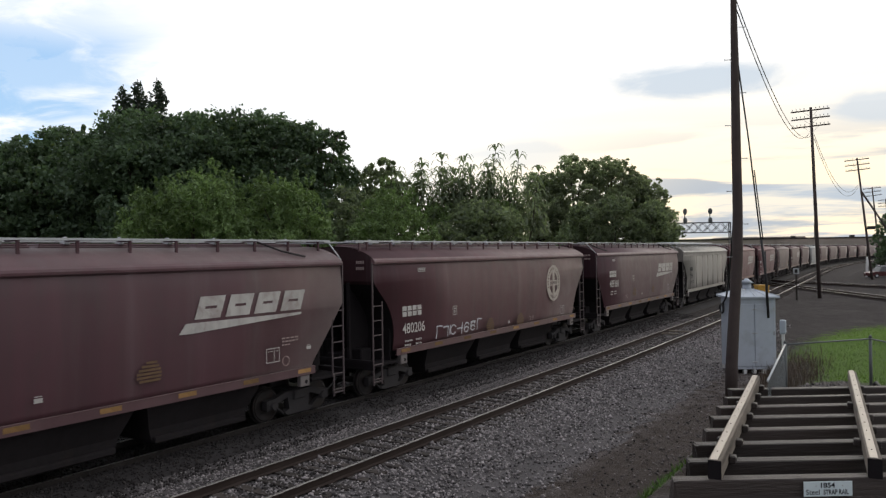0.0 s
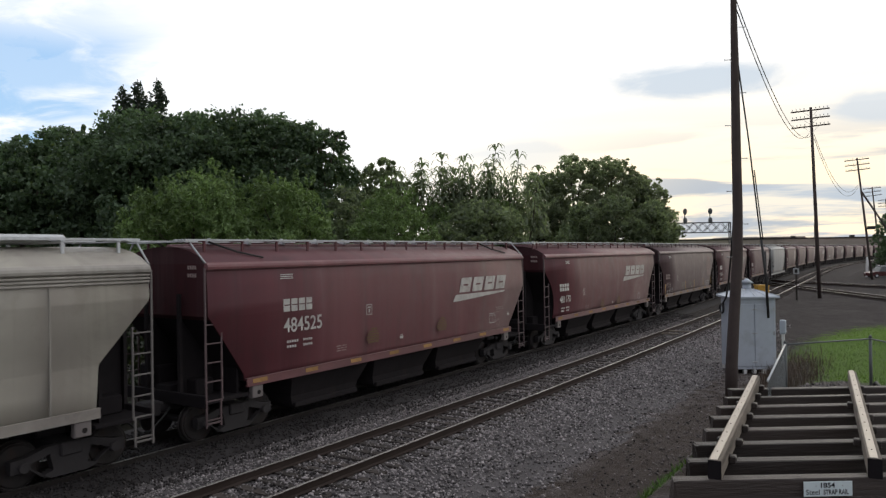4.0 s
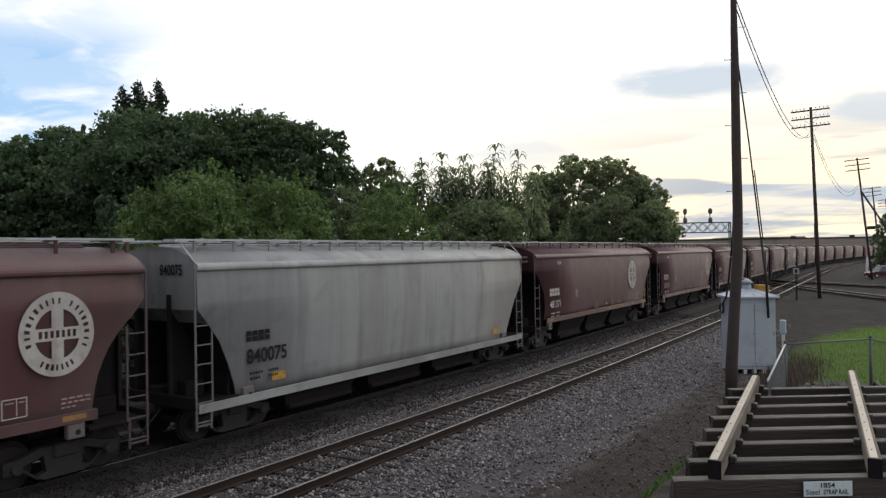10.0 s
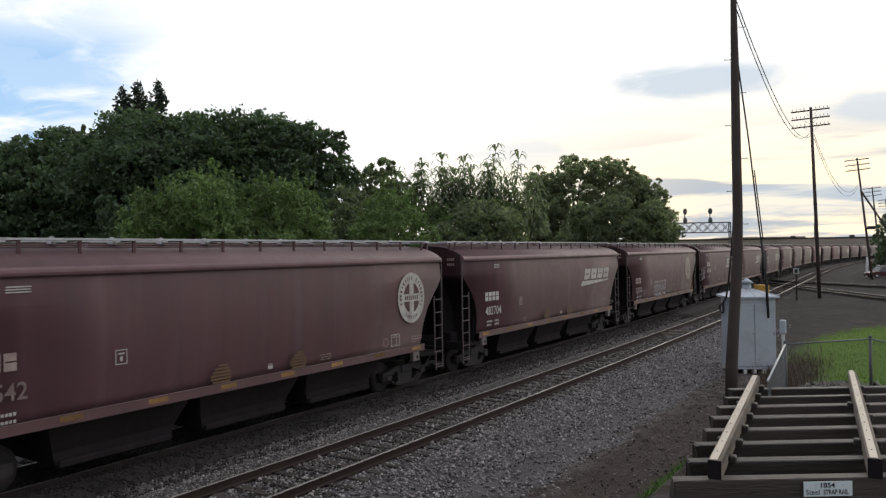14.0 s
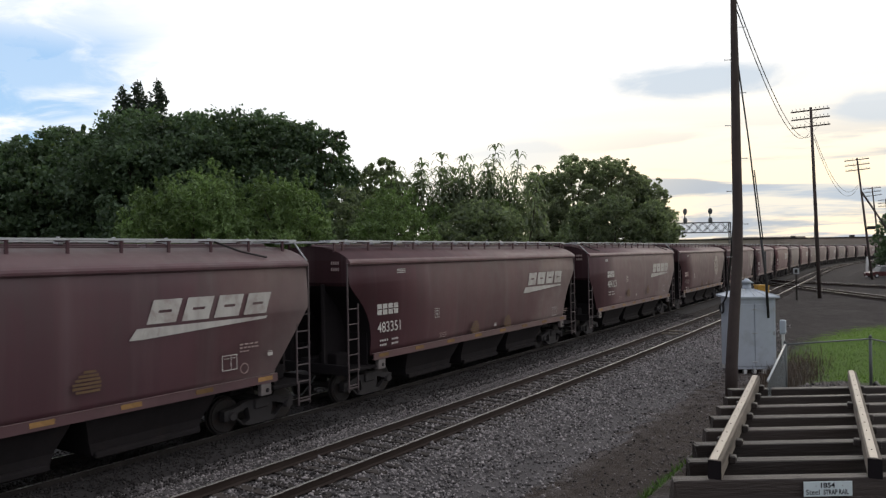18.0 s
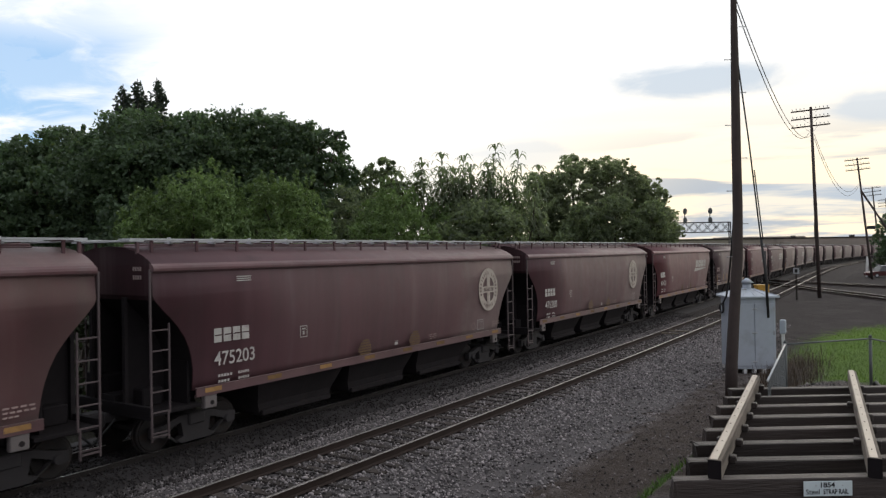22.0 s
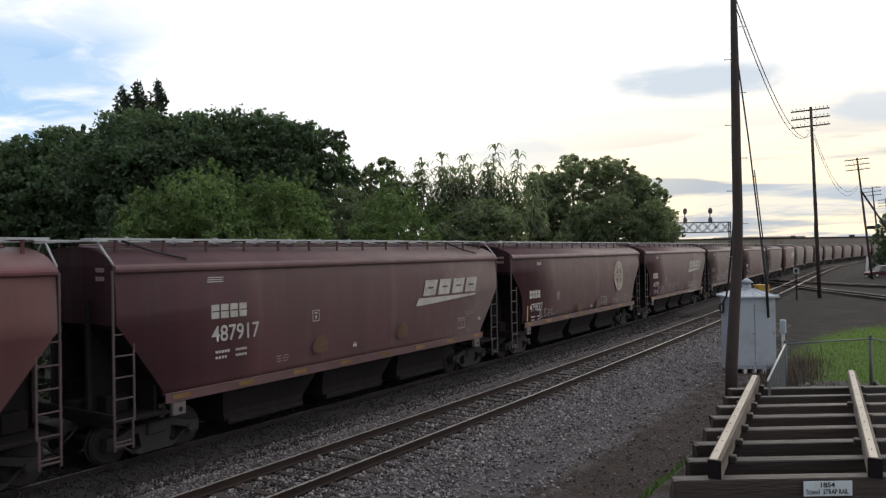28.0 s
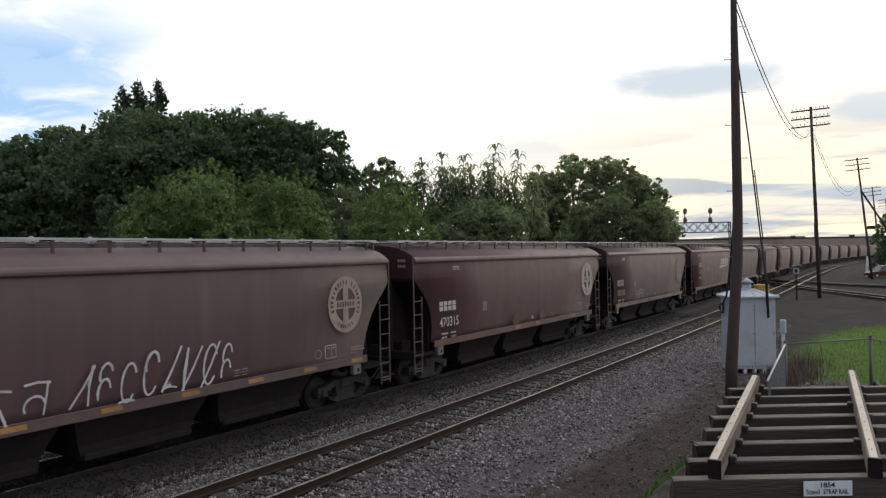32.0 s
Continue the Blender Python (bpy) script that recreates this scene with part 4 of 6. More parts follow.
def box_letters(n, w, hgt, stroke, material, name):
    """n blocks in place of a row of capital letters, slit across and strung on a hairline, in one welded sheet."""
    ys = sorted({round(k * w * 1.22 + u, 4) for k in range(n) for u in (0.0, stroke * 0.5, w)})
    zs = [0.0, hgt * 0.45, hgt * 0.465, hgt * 0.55, hgt]
    faces = []
    for i in range(len(ys) - 1):
        u = (ys[i] + ys[i + 1]) / 2 % (w * 1.22)
        for j in range(4):
            if j == 1 or (u < w and j != 2) or u < stroke * 0.5:
                a = i * 5 + j
                faces.append((a, a + 5, a + 6, a + 1))
    return mesh_of(name, [(0.0, y, z) for y in ys for z in zs], faces, material)


BUBBLES = (13, 5)
SPRAYS = {1: SPRAY, 3: SPRAY, 7: SPRAY, 14: SPRAY, 15: SPRAY, 13: SPRAY, 5: SPRAY, 2: GREEN_SPRAY, 19: GREEN_SPRAY}


def tag_paths(r, length, hgt, count):
    """Hand-drawn strokes that run like letters but spell nothing: uprights, slants, bows and crossing bars."""
    w = length / count
    paths = []
    for k in range(count):
        x, lift, tall = k * w, r.uniform(-0.06, 0.08) * hgt, hgt * r.uniform(0.75, 1.0)
        g = w * r.uniform(0.62, 0.88)

        def at(u, v):
            return Vector((x + u * g + 0.16 * v * tall, lift + v * tall))
        for _ in range(r.choice((2, 2, 3))):
            shape = r.randrange(5)
            if shape == 0:
                u = r.choice((0.0, 0.1, 0.9))
                paths.append([at(u, 0.0), at(u + r.uniform(-.1, .1), 0.5), at(u, 1.0)])
            elif shape == 1:
                u, v = r.choice(((0.0, 1.0), (1.0, 0.0)))
                paths.append([at(u, 0.0), at((u + v) / 2 + 0.06, 0.5), at(v, 1.0)])
            elif shape == 2:
                c, q = r.choice((0.3, 0.7)), r.uniform(0.22, 0.3)
                paths.append([at(0.1 + 0.8 * (0.5 - 0.5 * math.cos(a)), c + q * math.sin(a)) for a in np.linspace(-0.6, 2.9, 10)])
            elif shape == 3:
                v = r.choice((0.05, 0.5, 0.95))
                paths.append([at(0.0, v), at(0.5, v + 0.05), at(1.0, v)])
            else:
                paths.append([at(0.5 + 0.46 * math.cos(a), 0.5 + 0.46 * math.sin(a)) for a in np.linspace(0.5, 5.6, 14)])
    return paths


def scrawl_mesh(seed, length, hgt, count, width=0.05):
    """Sprayed scribble: a row of hand-drawn strokes, or fat outlined bubbles."""
    r = random.Random(seed)
    if seed in BUBBLES:
        paths = []
        w = length / count
        for k in range(count):
            c = Vector((w * (k + 0.5), hgt * (0.52 + r.uniform(-.03, .03))))
            for q in (1.0, 0.42):
                paths.append([c + Vector((w * 0.52 * q * math.copysign(abs(math.cos(a)) ** 0.6, math.cos(a)) + 0.1 * hgt * math.sin(a), hgt * 0.47 * q * math.copysign(abs(math.sin(a)) ** 0.6, math.sin(a)))) for a in np.linspace(0, math.tau, 25)])
        paths.append([Vector((0.0, 0.02)), Vector((length * 0.5, -0.03)), Vector((length, 0.03))])
    else:
        paths = tag_paths(r, length, hgt, count)
    polys = []
    for pts in paths:
        for a, b in zip(pts, pts[1:]):
            d = (b - a).normalized() * width * 0.5
            q = Vector((-d.y, d.x)) * r.uniform(0.7, 1.1)
            polys.append([tuple(a - d * 0.3 - q), tuple(b + d * 0.3 - q), tuple(b + d * 0.3 + q), tuple(a - d * 0.3 + q)])
    me = flat(polys, SPRAYS.get(seed, OLD_SPRAY), "graffiti")
    for i, v in enumerate(me.vertices):
        v.co.x = (i // 4) * 0.00003
    return me


M_WORD = {True: wordmark_mesh(MARK), False: wordmark_mesh(DULL_MARK)}
M_EMBLEM = {"white": emblem_mesh(MARK), True: emblem_mesh(EMBLEM_PAINT), False: emblem_mesh(DULL_MARK)}
M_MARK = {"dull": box_letters(4, 0.22, 0.32, 0.055, DULL_MARK, "reporting_mark"), True: box_letters(4, 0.22, 0.32, 0.055, MARK, "reporting_mark"), False: box_letters(4, 0.22, 0.32, 0.055, GHOST, "reporting_mark"), None: box_letters(4, 0.16, 0.25, 0.05, BLACK_MARK, "reporting_mark")}
M_DATA = {True: bars([(0, 0.13, 0.42, 0.06, 5), (0.58, 0.13, 0.34, 0.06, 5), (0, 0, 0.34, 0.06, 4), (0.58, 0, 0.34, 0.06, 5)], MARK, "load_data"),
          None: bars([(0, 0.13, 0.42, 0.06, 5), (0.58, 0.13, 0.34, 0.06, 5), (0, 0, 0.34, 0.06, 4), (0.58, 0, 0.34, 0.06, 5)], BLACK_MARK, "load_data")}
M_STENCIL = bars([(0, 0.0, 0.46, 0.02, 2), (0.03, 0.065, 0.44, 0.02, 3), (0, 0.13, 0.48, 0.02, 2)], DULL_MARK, "data_stencil")
M_SMALL = bars([(0, 0.0, 0.3, 0.03, 3), (0, 0.08, 0.6, 0.035, 5), (0, 0.16, 0.6, 0.035, 4)], DULL_MARK, "data_stencil")
M_ORANGE = bars([(.06, 0, .68, .05, 1), (0, .075, .80, .05, 1), (0, .15, .80, .05, 1), (.05, .225, .70, .05, 1), (.12, .30, .56, .05, 1), (.22, .375, .36, .05, 1)], WARNING, "warning_stencil")
M_PLACARD = flat([[(0, 0), (.44, 0), (.44, .022), (0, .022)], [(0, .338), (.44, .338), (.44, .36), (0, .36)], [(0, .022), (.022, .022), (.022, .338), (0, .338)], [(.418, .022), (.44, .022), (.44, .338), (.418, .338)],
                  [(.25, .022), (.268, .022), (.268, .338), (.25, .338)], [(.06, .27), (.21, .27), (.21, .285), (.06, .285)], [(.30, .27), (.39, .27), (.39, .285), (.30, .285)]], MARK, "test_placard")
M_FRAMED = flat([[(0, 0), (.26, 0), (.26, .02), (0, .02)], [(0, .28), (.26, .28), (.26, .30), (0, .30)], [(0, .02), (.02, .02), (.02, .28), (0, .28)], [(.24, .02), (.26, .02), (.26, .28), (.24, .28)],
                [(.06, .20), (.20, .20), (.20, .235), (.06, .235)], [(.10, .07), (.16, .07), (.16, .16), (.10, .16)]], MARK, "test_placard")
M_STRIP = flat([[(0, 0), (.10, 0), (.16, .62), (.06, .62)]], YELLOW, "reflector_strip")
M_ROUND = flat(ring_polys(0.105, 0.127, 24), DULL_MARK, "data_stencil")
M_LABEL = flat([[(0, 0), (.45, 0), (.45, .2), (0, .2)]], YELLOW, "warning_stencil")
M_CARD = flat([[(0, 0), (.16, 0), (.16, .085), (0, .085)], [(0.01, .11), (.15, .11), (.15, .125), (0.01, .125)]], MARK, "tag_card")
M_END = bars([(0, 0, 0.32, 0.09, 4), (0, -0.18, 0.32, 0.09, 4)], DULL_MARK, "end_mark")
M_LINE = bars([(0, 0, 0.62, 0.024, 1), (0.0, 0.048, 0.60, 0.024, 1), (0, 0.096, 0.62, 0.024, 1)], MARK, "stripe")

OXIDE, DARK, RED, FADED, MAUVE, BEIGE, SILVER = ((0.085, 0.031, 0.036), (0.070, 0.0245, 0.0325), (0.118, 0.032, 0.038), (0.092, 0.052, 0.055), (0.095, 0.040, 0.046), (0.262, 0.243, 0.214), (0.285, 0.288, 0.284))
# rear end along the line at the start, kind of car, colour, bright lettering, number ("" where none can be read)
CARS = [(-1.9, "bent", DARK, True, ""), (15.06, "bent", DARK, True, ""), (32.61, "round", OXIDE, True, "480206"), (50.14, "bent", DARK, True, "489360"),
        (67.8, "box", BEIGE, None, "71149"), (84.9, "bent", RED, True, "484525"), (103.16, "roundword", RED, True, "481170"), (120.51, "round", FADED, False, "475264"),
        (137.89, "roundword", OXIDE, True, "483641"), (155.81, "round", OXIDE, True, "472059"), (172.89, "plain", SILVER, None, "840075"), (190.37, "round", OXIDE, True, "481371"),
        (208.21, "round", MAUVE, True, ""), (225.74, "round", MAUVE, True, "472542"), (243.29, "roundword", MAUVE, True, "483704"), (261.03, "round", MAUVE, True, ""),
        (278.13, "bent", DARK, True, "487484"), (295.92, "roundword", OXIDE, True, "483351"), (313.48, "bent", MAUVE, True, "484323"), (331.05, "round", OXIDE, True, "479960"),
        (348.42, "round", MAUVE, True, "475203"), (365.94, "round", MAUVE, True, "476200"), (383.57, "roundword", RED, True, "474505"), (401.2, "round", FADED, False, ""),
        (418.42, "bent", RED, True, ""), (435.23, "bent", OXIDE, True, "487917"), (452.66, "round", OXIDE, True, "479827"), (470.07, "roundword", MAUVE, True, "481999"),
        (487.24, "round", FADED, False, "475645"), (504.77, "round", MAUVE, True, "470315"), (522.3, "round", FADED, False, ""), (539.8, "bent", OXIDE, True, "")]
# graffiti of each car: seed, start, length, height, letters, stroke width, foot
SCRAWLS = {32.61: ((1, 3.15, 3.1, 0.42, 7, 0.05, 1.50),),
           120.51: ((2, 5.5, 0.95, 0.48, 3, 0.035, 1.50), (19, 7.65, 0.75, 0.34, 3, 0.03, 1.62), (3, 12.85, 1.15, 0.40, 3, 0.05, 1.47), (23, 1.9, 1.1, 0.36, 3, 0.04, 1.45)),
           225.74: ((24, 1.2, 0.5, 0.45, 2, 0.03, 1.45),),
           261.03: ((4, 1.6, 1.9, 0.42, 6, 0.035, 1.55), (5, 5.1, 2.4, 0.85, 4, 0.05, 1.48), (18, 7.9, 1.9, 0.4, 5, 0.035, 1.6), (6, 10.7, 1.7, 0.40, 5, 0.03, 1.85), (20, 11.5, 1.4, 0.2, 6, 0.03, 1.55)),
           278.13: ((7, 0.35, 1.25, 1.2, 4, 0.04, 1.9),)}
# the same for the later cars
SCRAWLS_TAIL = {452.66: ((8, 2.4, 1.6, 0.4, 4, 0.04, 1.5), (9, 9.6, 0.9, 0.45, 3, 0.04, 1.6), (10, 11.35, 0.95, 0.95, 2, 0.06, 1.30)),
                470.07: ((11, 2.5, 1.5, 0.55, 4, 0.04, 1.45), (12, 4.25, 3.5, 0.75, 7, 0.045, 1.42), (13, 10.25, 2.45, 0.72, 4, 0.045, 1.22)),
                487.24: ((14, 2.9, 3.0, 0.7, 5, 0.045, 1.42), (15, 6.2, 3.95, 1.0, 8, 0.05, 1.40)),
                522.3: ((16, 4.5, 1.5, 0.6, 4, 0.08, 1.5),)}


# how far lettering and emblem stand from the ends, where not as usual
WORD_IN = {103.16: 5.9, 137.89: 5.44, 470.07: 5.64, 383.57: 5.41, 278.13: 5.11, 313.48: 5.35}
NUMBER_IN = {137.89: 1.4, 50.14: 1.75, 313.48: 2.52, 278.13: 2.45, 331.05: 1.47, 348.42: 1.53, 365.94: 1.58, 172.89: 1.35, 67.8: 1.91, 295.92: 1.21, 452.66: 1.48, 155.81: 1.28}
FAINT_MARKS = (225.74, 331.05)
WHITE_EMBLEMS = (155.81, 225.74, 190.37)
EMBLEM_IN = {32.61: 3.45, 190.37: 3.41, 331.05: 3.7, 452.66: 3.58, 261.03: 2.47, 365.94: 2.55, 225.74: 1.72, 155.81: 1.8, 401.2: 1.5, 504.77: 1.6}


def form_of(kind):
    return "round" if kind.startswith("round") else kind


def marked(rear, car, kind, colour, bright, number):
    scrawls = SCRAWLS.get(rear, ()) + SCRAWLS_TAIL.get(rear, ())
    h = LENGTHS[form_of(kind)] / 2
    x = 1.62
    name = {RED: "bright oxide-red", DARK: "dark maroon", OXIDE: "oxide-brown", MAUVE: "dusty reddish-brown", FADED: "faded grey-brown", BEIGE: "pale beige", SILVER: "light grey"}[colour]
    tagged(car, name + " covered hopper car " + ("with sprayed graffiti" if scrawls else "with weathered paint"))
    top = tuple(0.80 * c + 0.20 * g for c, g in zip(colour, (0.190, 0.140, 0.142))) if kind not in ("box", "plain") else tuple(c * 1.15 for c in colour)
    for o in car.children_recursive:
        word = o.name.split(".")[0]
        if word == "jacking_pad":
            tint = (0.15, 0.13, 0.125)
        elif word in ("body", "side_rib") or (kind == "plain" and word == "side_sill"):
            tint = colour
        elif word == "side_sill":
            tint = tuple(0.84 * c + 0.16 * g for c, g in zip(colour, (0.22, 0.16, 0.15)))
        elif word == "bracket":
            tint = tuple(c * 0.8 for c in colour)
        elif word == "top_chord":
            tint = tuple(c * 1.12 for c in colour)
        elif word in ("ladder", "rung", "sill_step"):
            tint = tuple(0.3 * c + 0.7 * g for c, g in zip(colour, (0.085, 0.076, 0.077)))
        else:
            tint = top
        o.color = (*tint, 1)
    if kind in ("bent", "roundword"):
        part("wordmark", M_WORD[bright], None, car, at=pose(x, h - WORD_IN.get(rear, 5.27), 2.62))
    elif kind == "round":
        part("emblem", M_EMBLEM["white" if rear in WHITE_EMBLEMS else bright], None, car, at=pose(x, h - EMBLEM_IN.get(rear, 1.95), 2.92))
    tone = False if rear in FAINT_MARKS else bright
    y0 = -h + NUMBER_IN.get(rear, 1.35 if kind == "round" else 1.5 if kind == "roundword" else 2.3)
    up = -0.62 if kind == "round" else -0.47 if kind in ("roundword",) else -0.70 if kind == "plain" else -0.25 if kind == "box" else -0.08 if kind == "bent" else 0.0
    part("reporting_mark", M_MARK["dull" if rear in FAINT_MARKS or not number and tone is not None else tone], None, car, at=pose(x, y0, 2.97 + up))
    if number:
        part("car_number", writing(number, 0.51 if kind == "bent" else 0.48 if kind == "plain" else 0.44, {True: MARK, False: GHOST, None: BLACK_MARK}[tone], "car_number", 0.64 if kind == "box" else 0.92, 0.02 if tone is None else 0.012), None, car, at=pose(x, y0, 2.45 + up))
    else:
        part("car_number", box_letters(6, 0.17, 0.30, 0.045, {True: GHOST, False: GHOST, None: BLACK_MARK}[tone], "car_number"), None, car, at=pose(x, y0, 2.45 + up))
    part("load_data", M_DATA[None if tone is None else True], None, car, at=pose(x, y0 + 0.1, 2.05 + up))
    if kind not in ("box", "plain"):
        part("end_mark", M_END, None, car, at=pose(0.95, -h - 0.03, 4.02, 0, 0, -90))
    if kind not in ("box", "plain"):
        part("stripe", M_LINE, None, car, at=pose(x, -h + 2.2, 3.72))
        bent = kind == "bent"
        plate, ring = (2.8, 2.15) if bent else (2.8, 3.06) if kind == "round" else (3.4, 2.75) if rear < 120 else (2.55, 1.95)
        part("test_placard", M_PLACARD, None, car, at=pose(x, h - plate, 1.67 if bent else 1.5))
        part("data_stencil", M_ROUND, None, car, at=pose(x, h - ring, 1.66))
        part("tag_card", M_CARD, None, car, at=pose(x, -h + (7.15 if bent else 8.25), 1.70 if bent else 1.53))
        part("data_stencil", M_SMALL, None, car, at=pose(x, h - (2.28 if bent else 1.75 if kind == "round" or rear < 120 else 1.5), 2.05 if bent else 1.52))
        part("data_stencil", M_STENCIL, None, car, at=pose(x, -h + (4.25 if bent else 4.5 if kind == "roundword" else 10.1), 1.66 if bent else 1.5))
        part("test_placard", M_FRAMED, None, car, at=pose(x, -h + (5.55 if bent else 4.25), 2.55 if bent else 2.18), label="small white framed stencil")
        for y, z in ((5.55, 1.73), (9.2, 1.73)) if bent else ((6.55, 1.42), (9.0, 1.42)) if bright else ():
            part("warning_stencil", M_ORANGE, None, car, at=pose(x, -h + y, z), label="faded orange stencilled warning")
        if bent:
            part("data_stencil", M_CARD, None, car, at=pose(x, h - 1.42, 1.86))
    if kind == "plain":
        for y in (-h + 2.15, h - 2.4):
            part("warning_stencil", M_LABEL, None, car, "orange painted label", at=pose(x, y, 1.24))
        part("car_number", writing(number, 0.34, BLACK_MARK, "car_number", 0.8, 0.02), None, car, at=pose(0.3, -h - 0.03, 3.9, 0, 0, -90))
        part("data_stencil", M_SMALL, None, car, at=pose(x, h - 2.3, 1.5))
    # tall yellow reflective strips on some of the cars
    for y in {120.51: (-6.9, -1.55, 1.03, 3.97, 6.75), 190.37: (6.75,), 261.03: (6.6,), 401.2: (-6.75, -3.95, -2.45), 452.66: (-6.8,)}.get(rear, ()):
        part("reflector_strip", M_STRIP, None, car, "upright yellow reflective strip", at=pose(x, y, 1.45))
    for seed, start, length, hgt, count, wide, foot in scrawls:
        part("graffiti", scrawl_mesh(seed, length, hgt, count, wide), None, car, "sprayed graffiti tag", at=pose(x + 0.006, -h + start, foot))
    for o in car.children:
        if o.name.split(".")[0] in ("data_stencil", "load_data", "warning_stencil", "test_placard", "end_mark", "graffiti"):
            o["kind"] = "stuff"


TRAIN = []


def build_train():
    models = {}
    copies = {k: build_hopper(k) for k in ("round", "bent", "box", "plain")}
    plain = build_far_hopper()
    rows = list(CARS)
    r = random.Random(21)
    s = rows[-1][0]
    for k in range(14):
        s += 17.5
        # mostly the faded tint: haze and sheen of distance put into colour
        rows.append((s, "far", r.choice((FADED, FADED, MAUVE, FADED, FADED, OXIDE)), False, ""))
    for rear, kind, colour, bright, number in rows:
        form = form_of(kind)
        source = plain if kind == "far" else copies[form]
        if form in models:
            car = copy_thing(source, pose(0, 0, 0))
        else:
            models[form] = car = source
        TRAIN.append((rear - LENGTHS.get(form, 15.9) / 2, car, kind != "far"))
    for (rear, kind, colour, bright, number), (mid, car, close) in zip(rows, TRAIN):
        marked(rear, car, "round" if kind == "far" else kind, colour, bright, number)
        car.matrix_basis = car_pose(mid, 0)


def car_pose(mid, t):
    s = mid - SPEED * t
    a, b = along(s - 6.5, FAR), along(s + 6.5, FAR)
    p = (a + b) / 2
    return pose(p.x, p.y, 0.0, 0, 0, math.degrees(math.atan2(a.x - b.x, b.y - a.y)))


def motions():
    times = [0, 0.1, 0.3, 0.6] + list(range(1, 32)) + [31.4, 31.7, 31.9, 32]
    for mid, car, close in TRAIN:
        walk(car, [(t, car_pose(mid, t)) for t in times])
        if not close:
            continue
        # the wheels roll while the car passes near
        start, end = max(0.0, (mid - 38.0) / SPEED), min(32.0, (mid + 4.0) / SPEED)
        first, last = math.ceil(start * FPS), math.floor(end * FPS)
        if last - first < 4:
            continue
        for truck in [o for o in car.children if o.name.startswith("truck")]:
            for k, w in enumerate([o for o in truck.children if o.name.startswith("wheelset")]):
                y = -0.9 if k == 0 else 0.9
                turn = math.degrees(SPEED / FPS / 0.445)
                rows = [(f / FPS, pose(0, y, 0.445, turn * (f - first))) for f in range(first, last + 1)]
                if first > 0:
                    rows.insert(0, (0.0, pose(0, y, 0.445)))
                if last < 32 * FPS:
                    rows.append((32.0, rows[-1][1]))
                walk(w, rows)


build_train()


# ---------------------------------------------------------------- poles, wires, cabinet
def ring_insulator(bm, x, y, z):
    tube(bm, (x, y, z), (x, y, z + 0.12), 0.012, sides=5)
    tube(bm, (x, y, z + 0.1), (x, y, z + 0.17), 0.045, 0.03, 6)
    tube(bm, (x, y, z + 0.17), (x, y, z + 0.22), 0.04, 0.02, 6)


def build_big_pole():
    root = thing("utility_pole", "tall dark creosoted wooden pole beside the cabinet", "utility pole", at=pose(-5.05, 24.34, -0.42))
    bm = bmesh.new()
    pts = [(0, 0, -0.3), (0.03, 0.02, 1.0), (0.12, 0.07, 2.6), (0.24, 0.13, 4.4), (0.27, 0.14, 6.0), (0.26, 0.13, 8.1), (0.265, 0.12, 10.5), (0.26, 0.11, 12.6), (0.26, 0.11, 13.6)]
    tube_path(bm, pts, [0.195, 0.185, 0.172, 0.162, 0.152, 0.142, 0.125, 0.092, 0.088], 16)
    part("shaft", bm, POLE, root)
    k = 0
    for z in np.arange(3.4, 12.6, 1.05):
        k = 1 - k
        x = float(np.interp(z, [p[2] for p in pts], [p[0] for p in pts]))
        bm = bmesh.new()
        d = Vector((0.83, 0.55, 0)) * (1 if k else -1)
        c = Vector((x, x * 0.55, z))
        tube(bm, c + d * 0.14, c + d * 0.33, 0.012, sides=5)
        tube(bm, c + d * 0.32, c + d * 0.34, 0.022, sides=5)
        part("pole_step", bm, GALV, root)
    bm = bmesh.new()
    tube_path(bm, [(0.33, 0.10, 10.9), (0.62, 0.25, 8.1), (0.80, 0.38, 6.0), (0.90, 0.44, 4.9)], 0.024, 6)
    tube_path(bm, [(0.90, 0.44, 5.0), (1.02, 0.50, 3.7), (1.06, 0.52, 2.5)], 0.04, 8)
    tube(bm, (0.75, 0.35, 7.2), (0.95, 0.46, 5.0), 0.02, sides=5)
    part("service_cable", bm, WIRE, root, "thick black cable in a conduit")


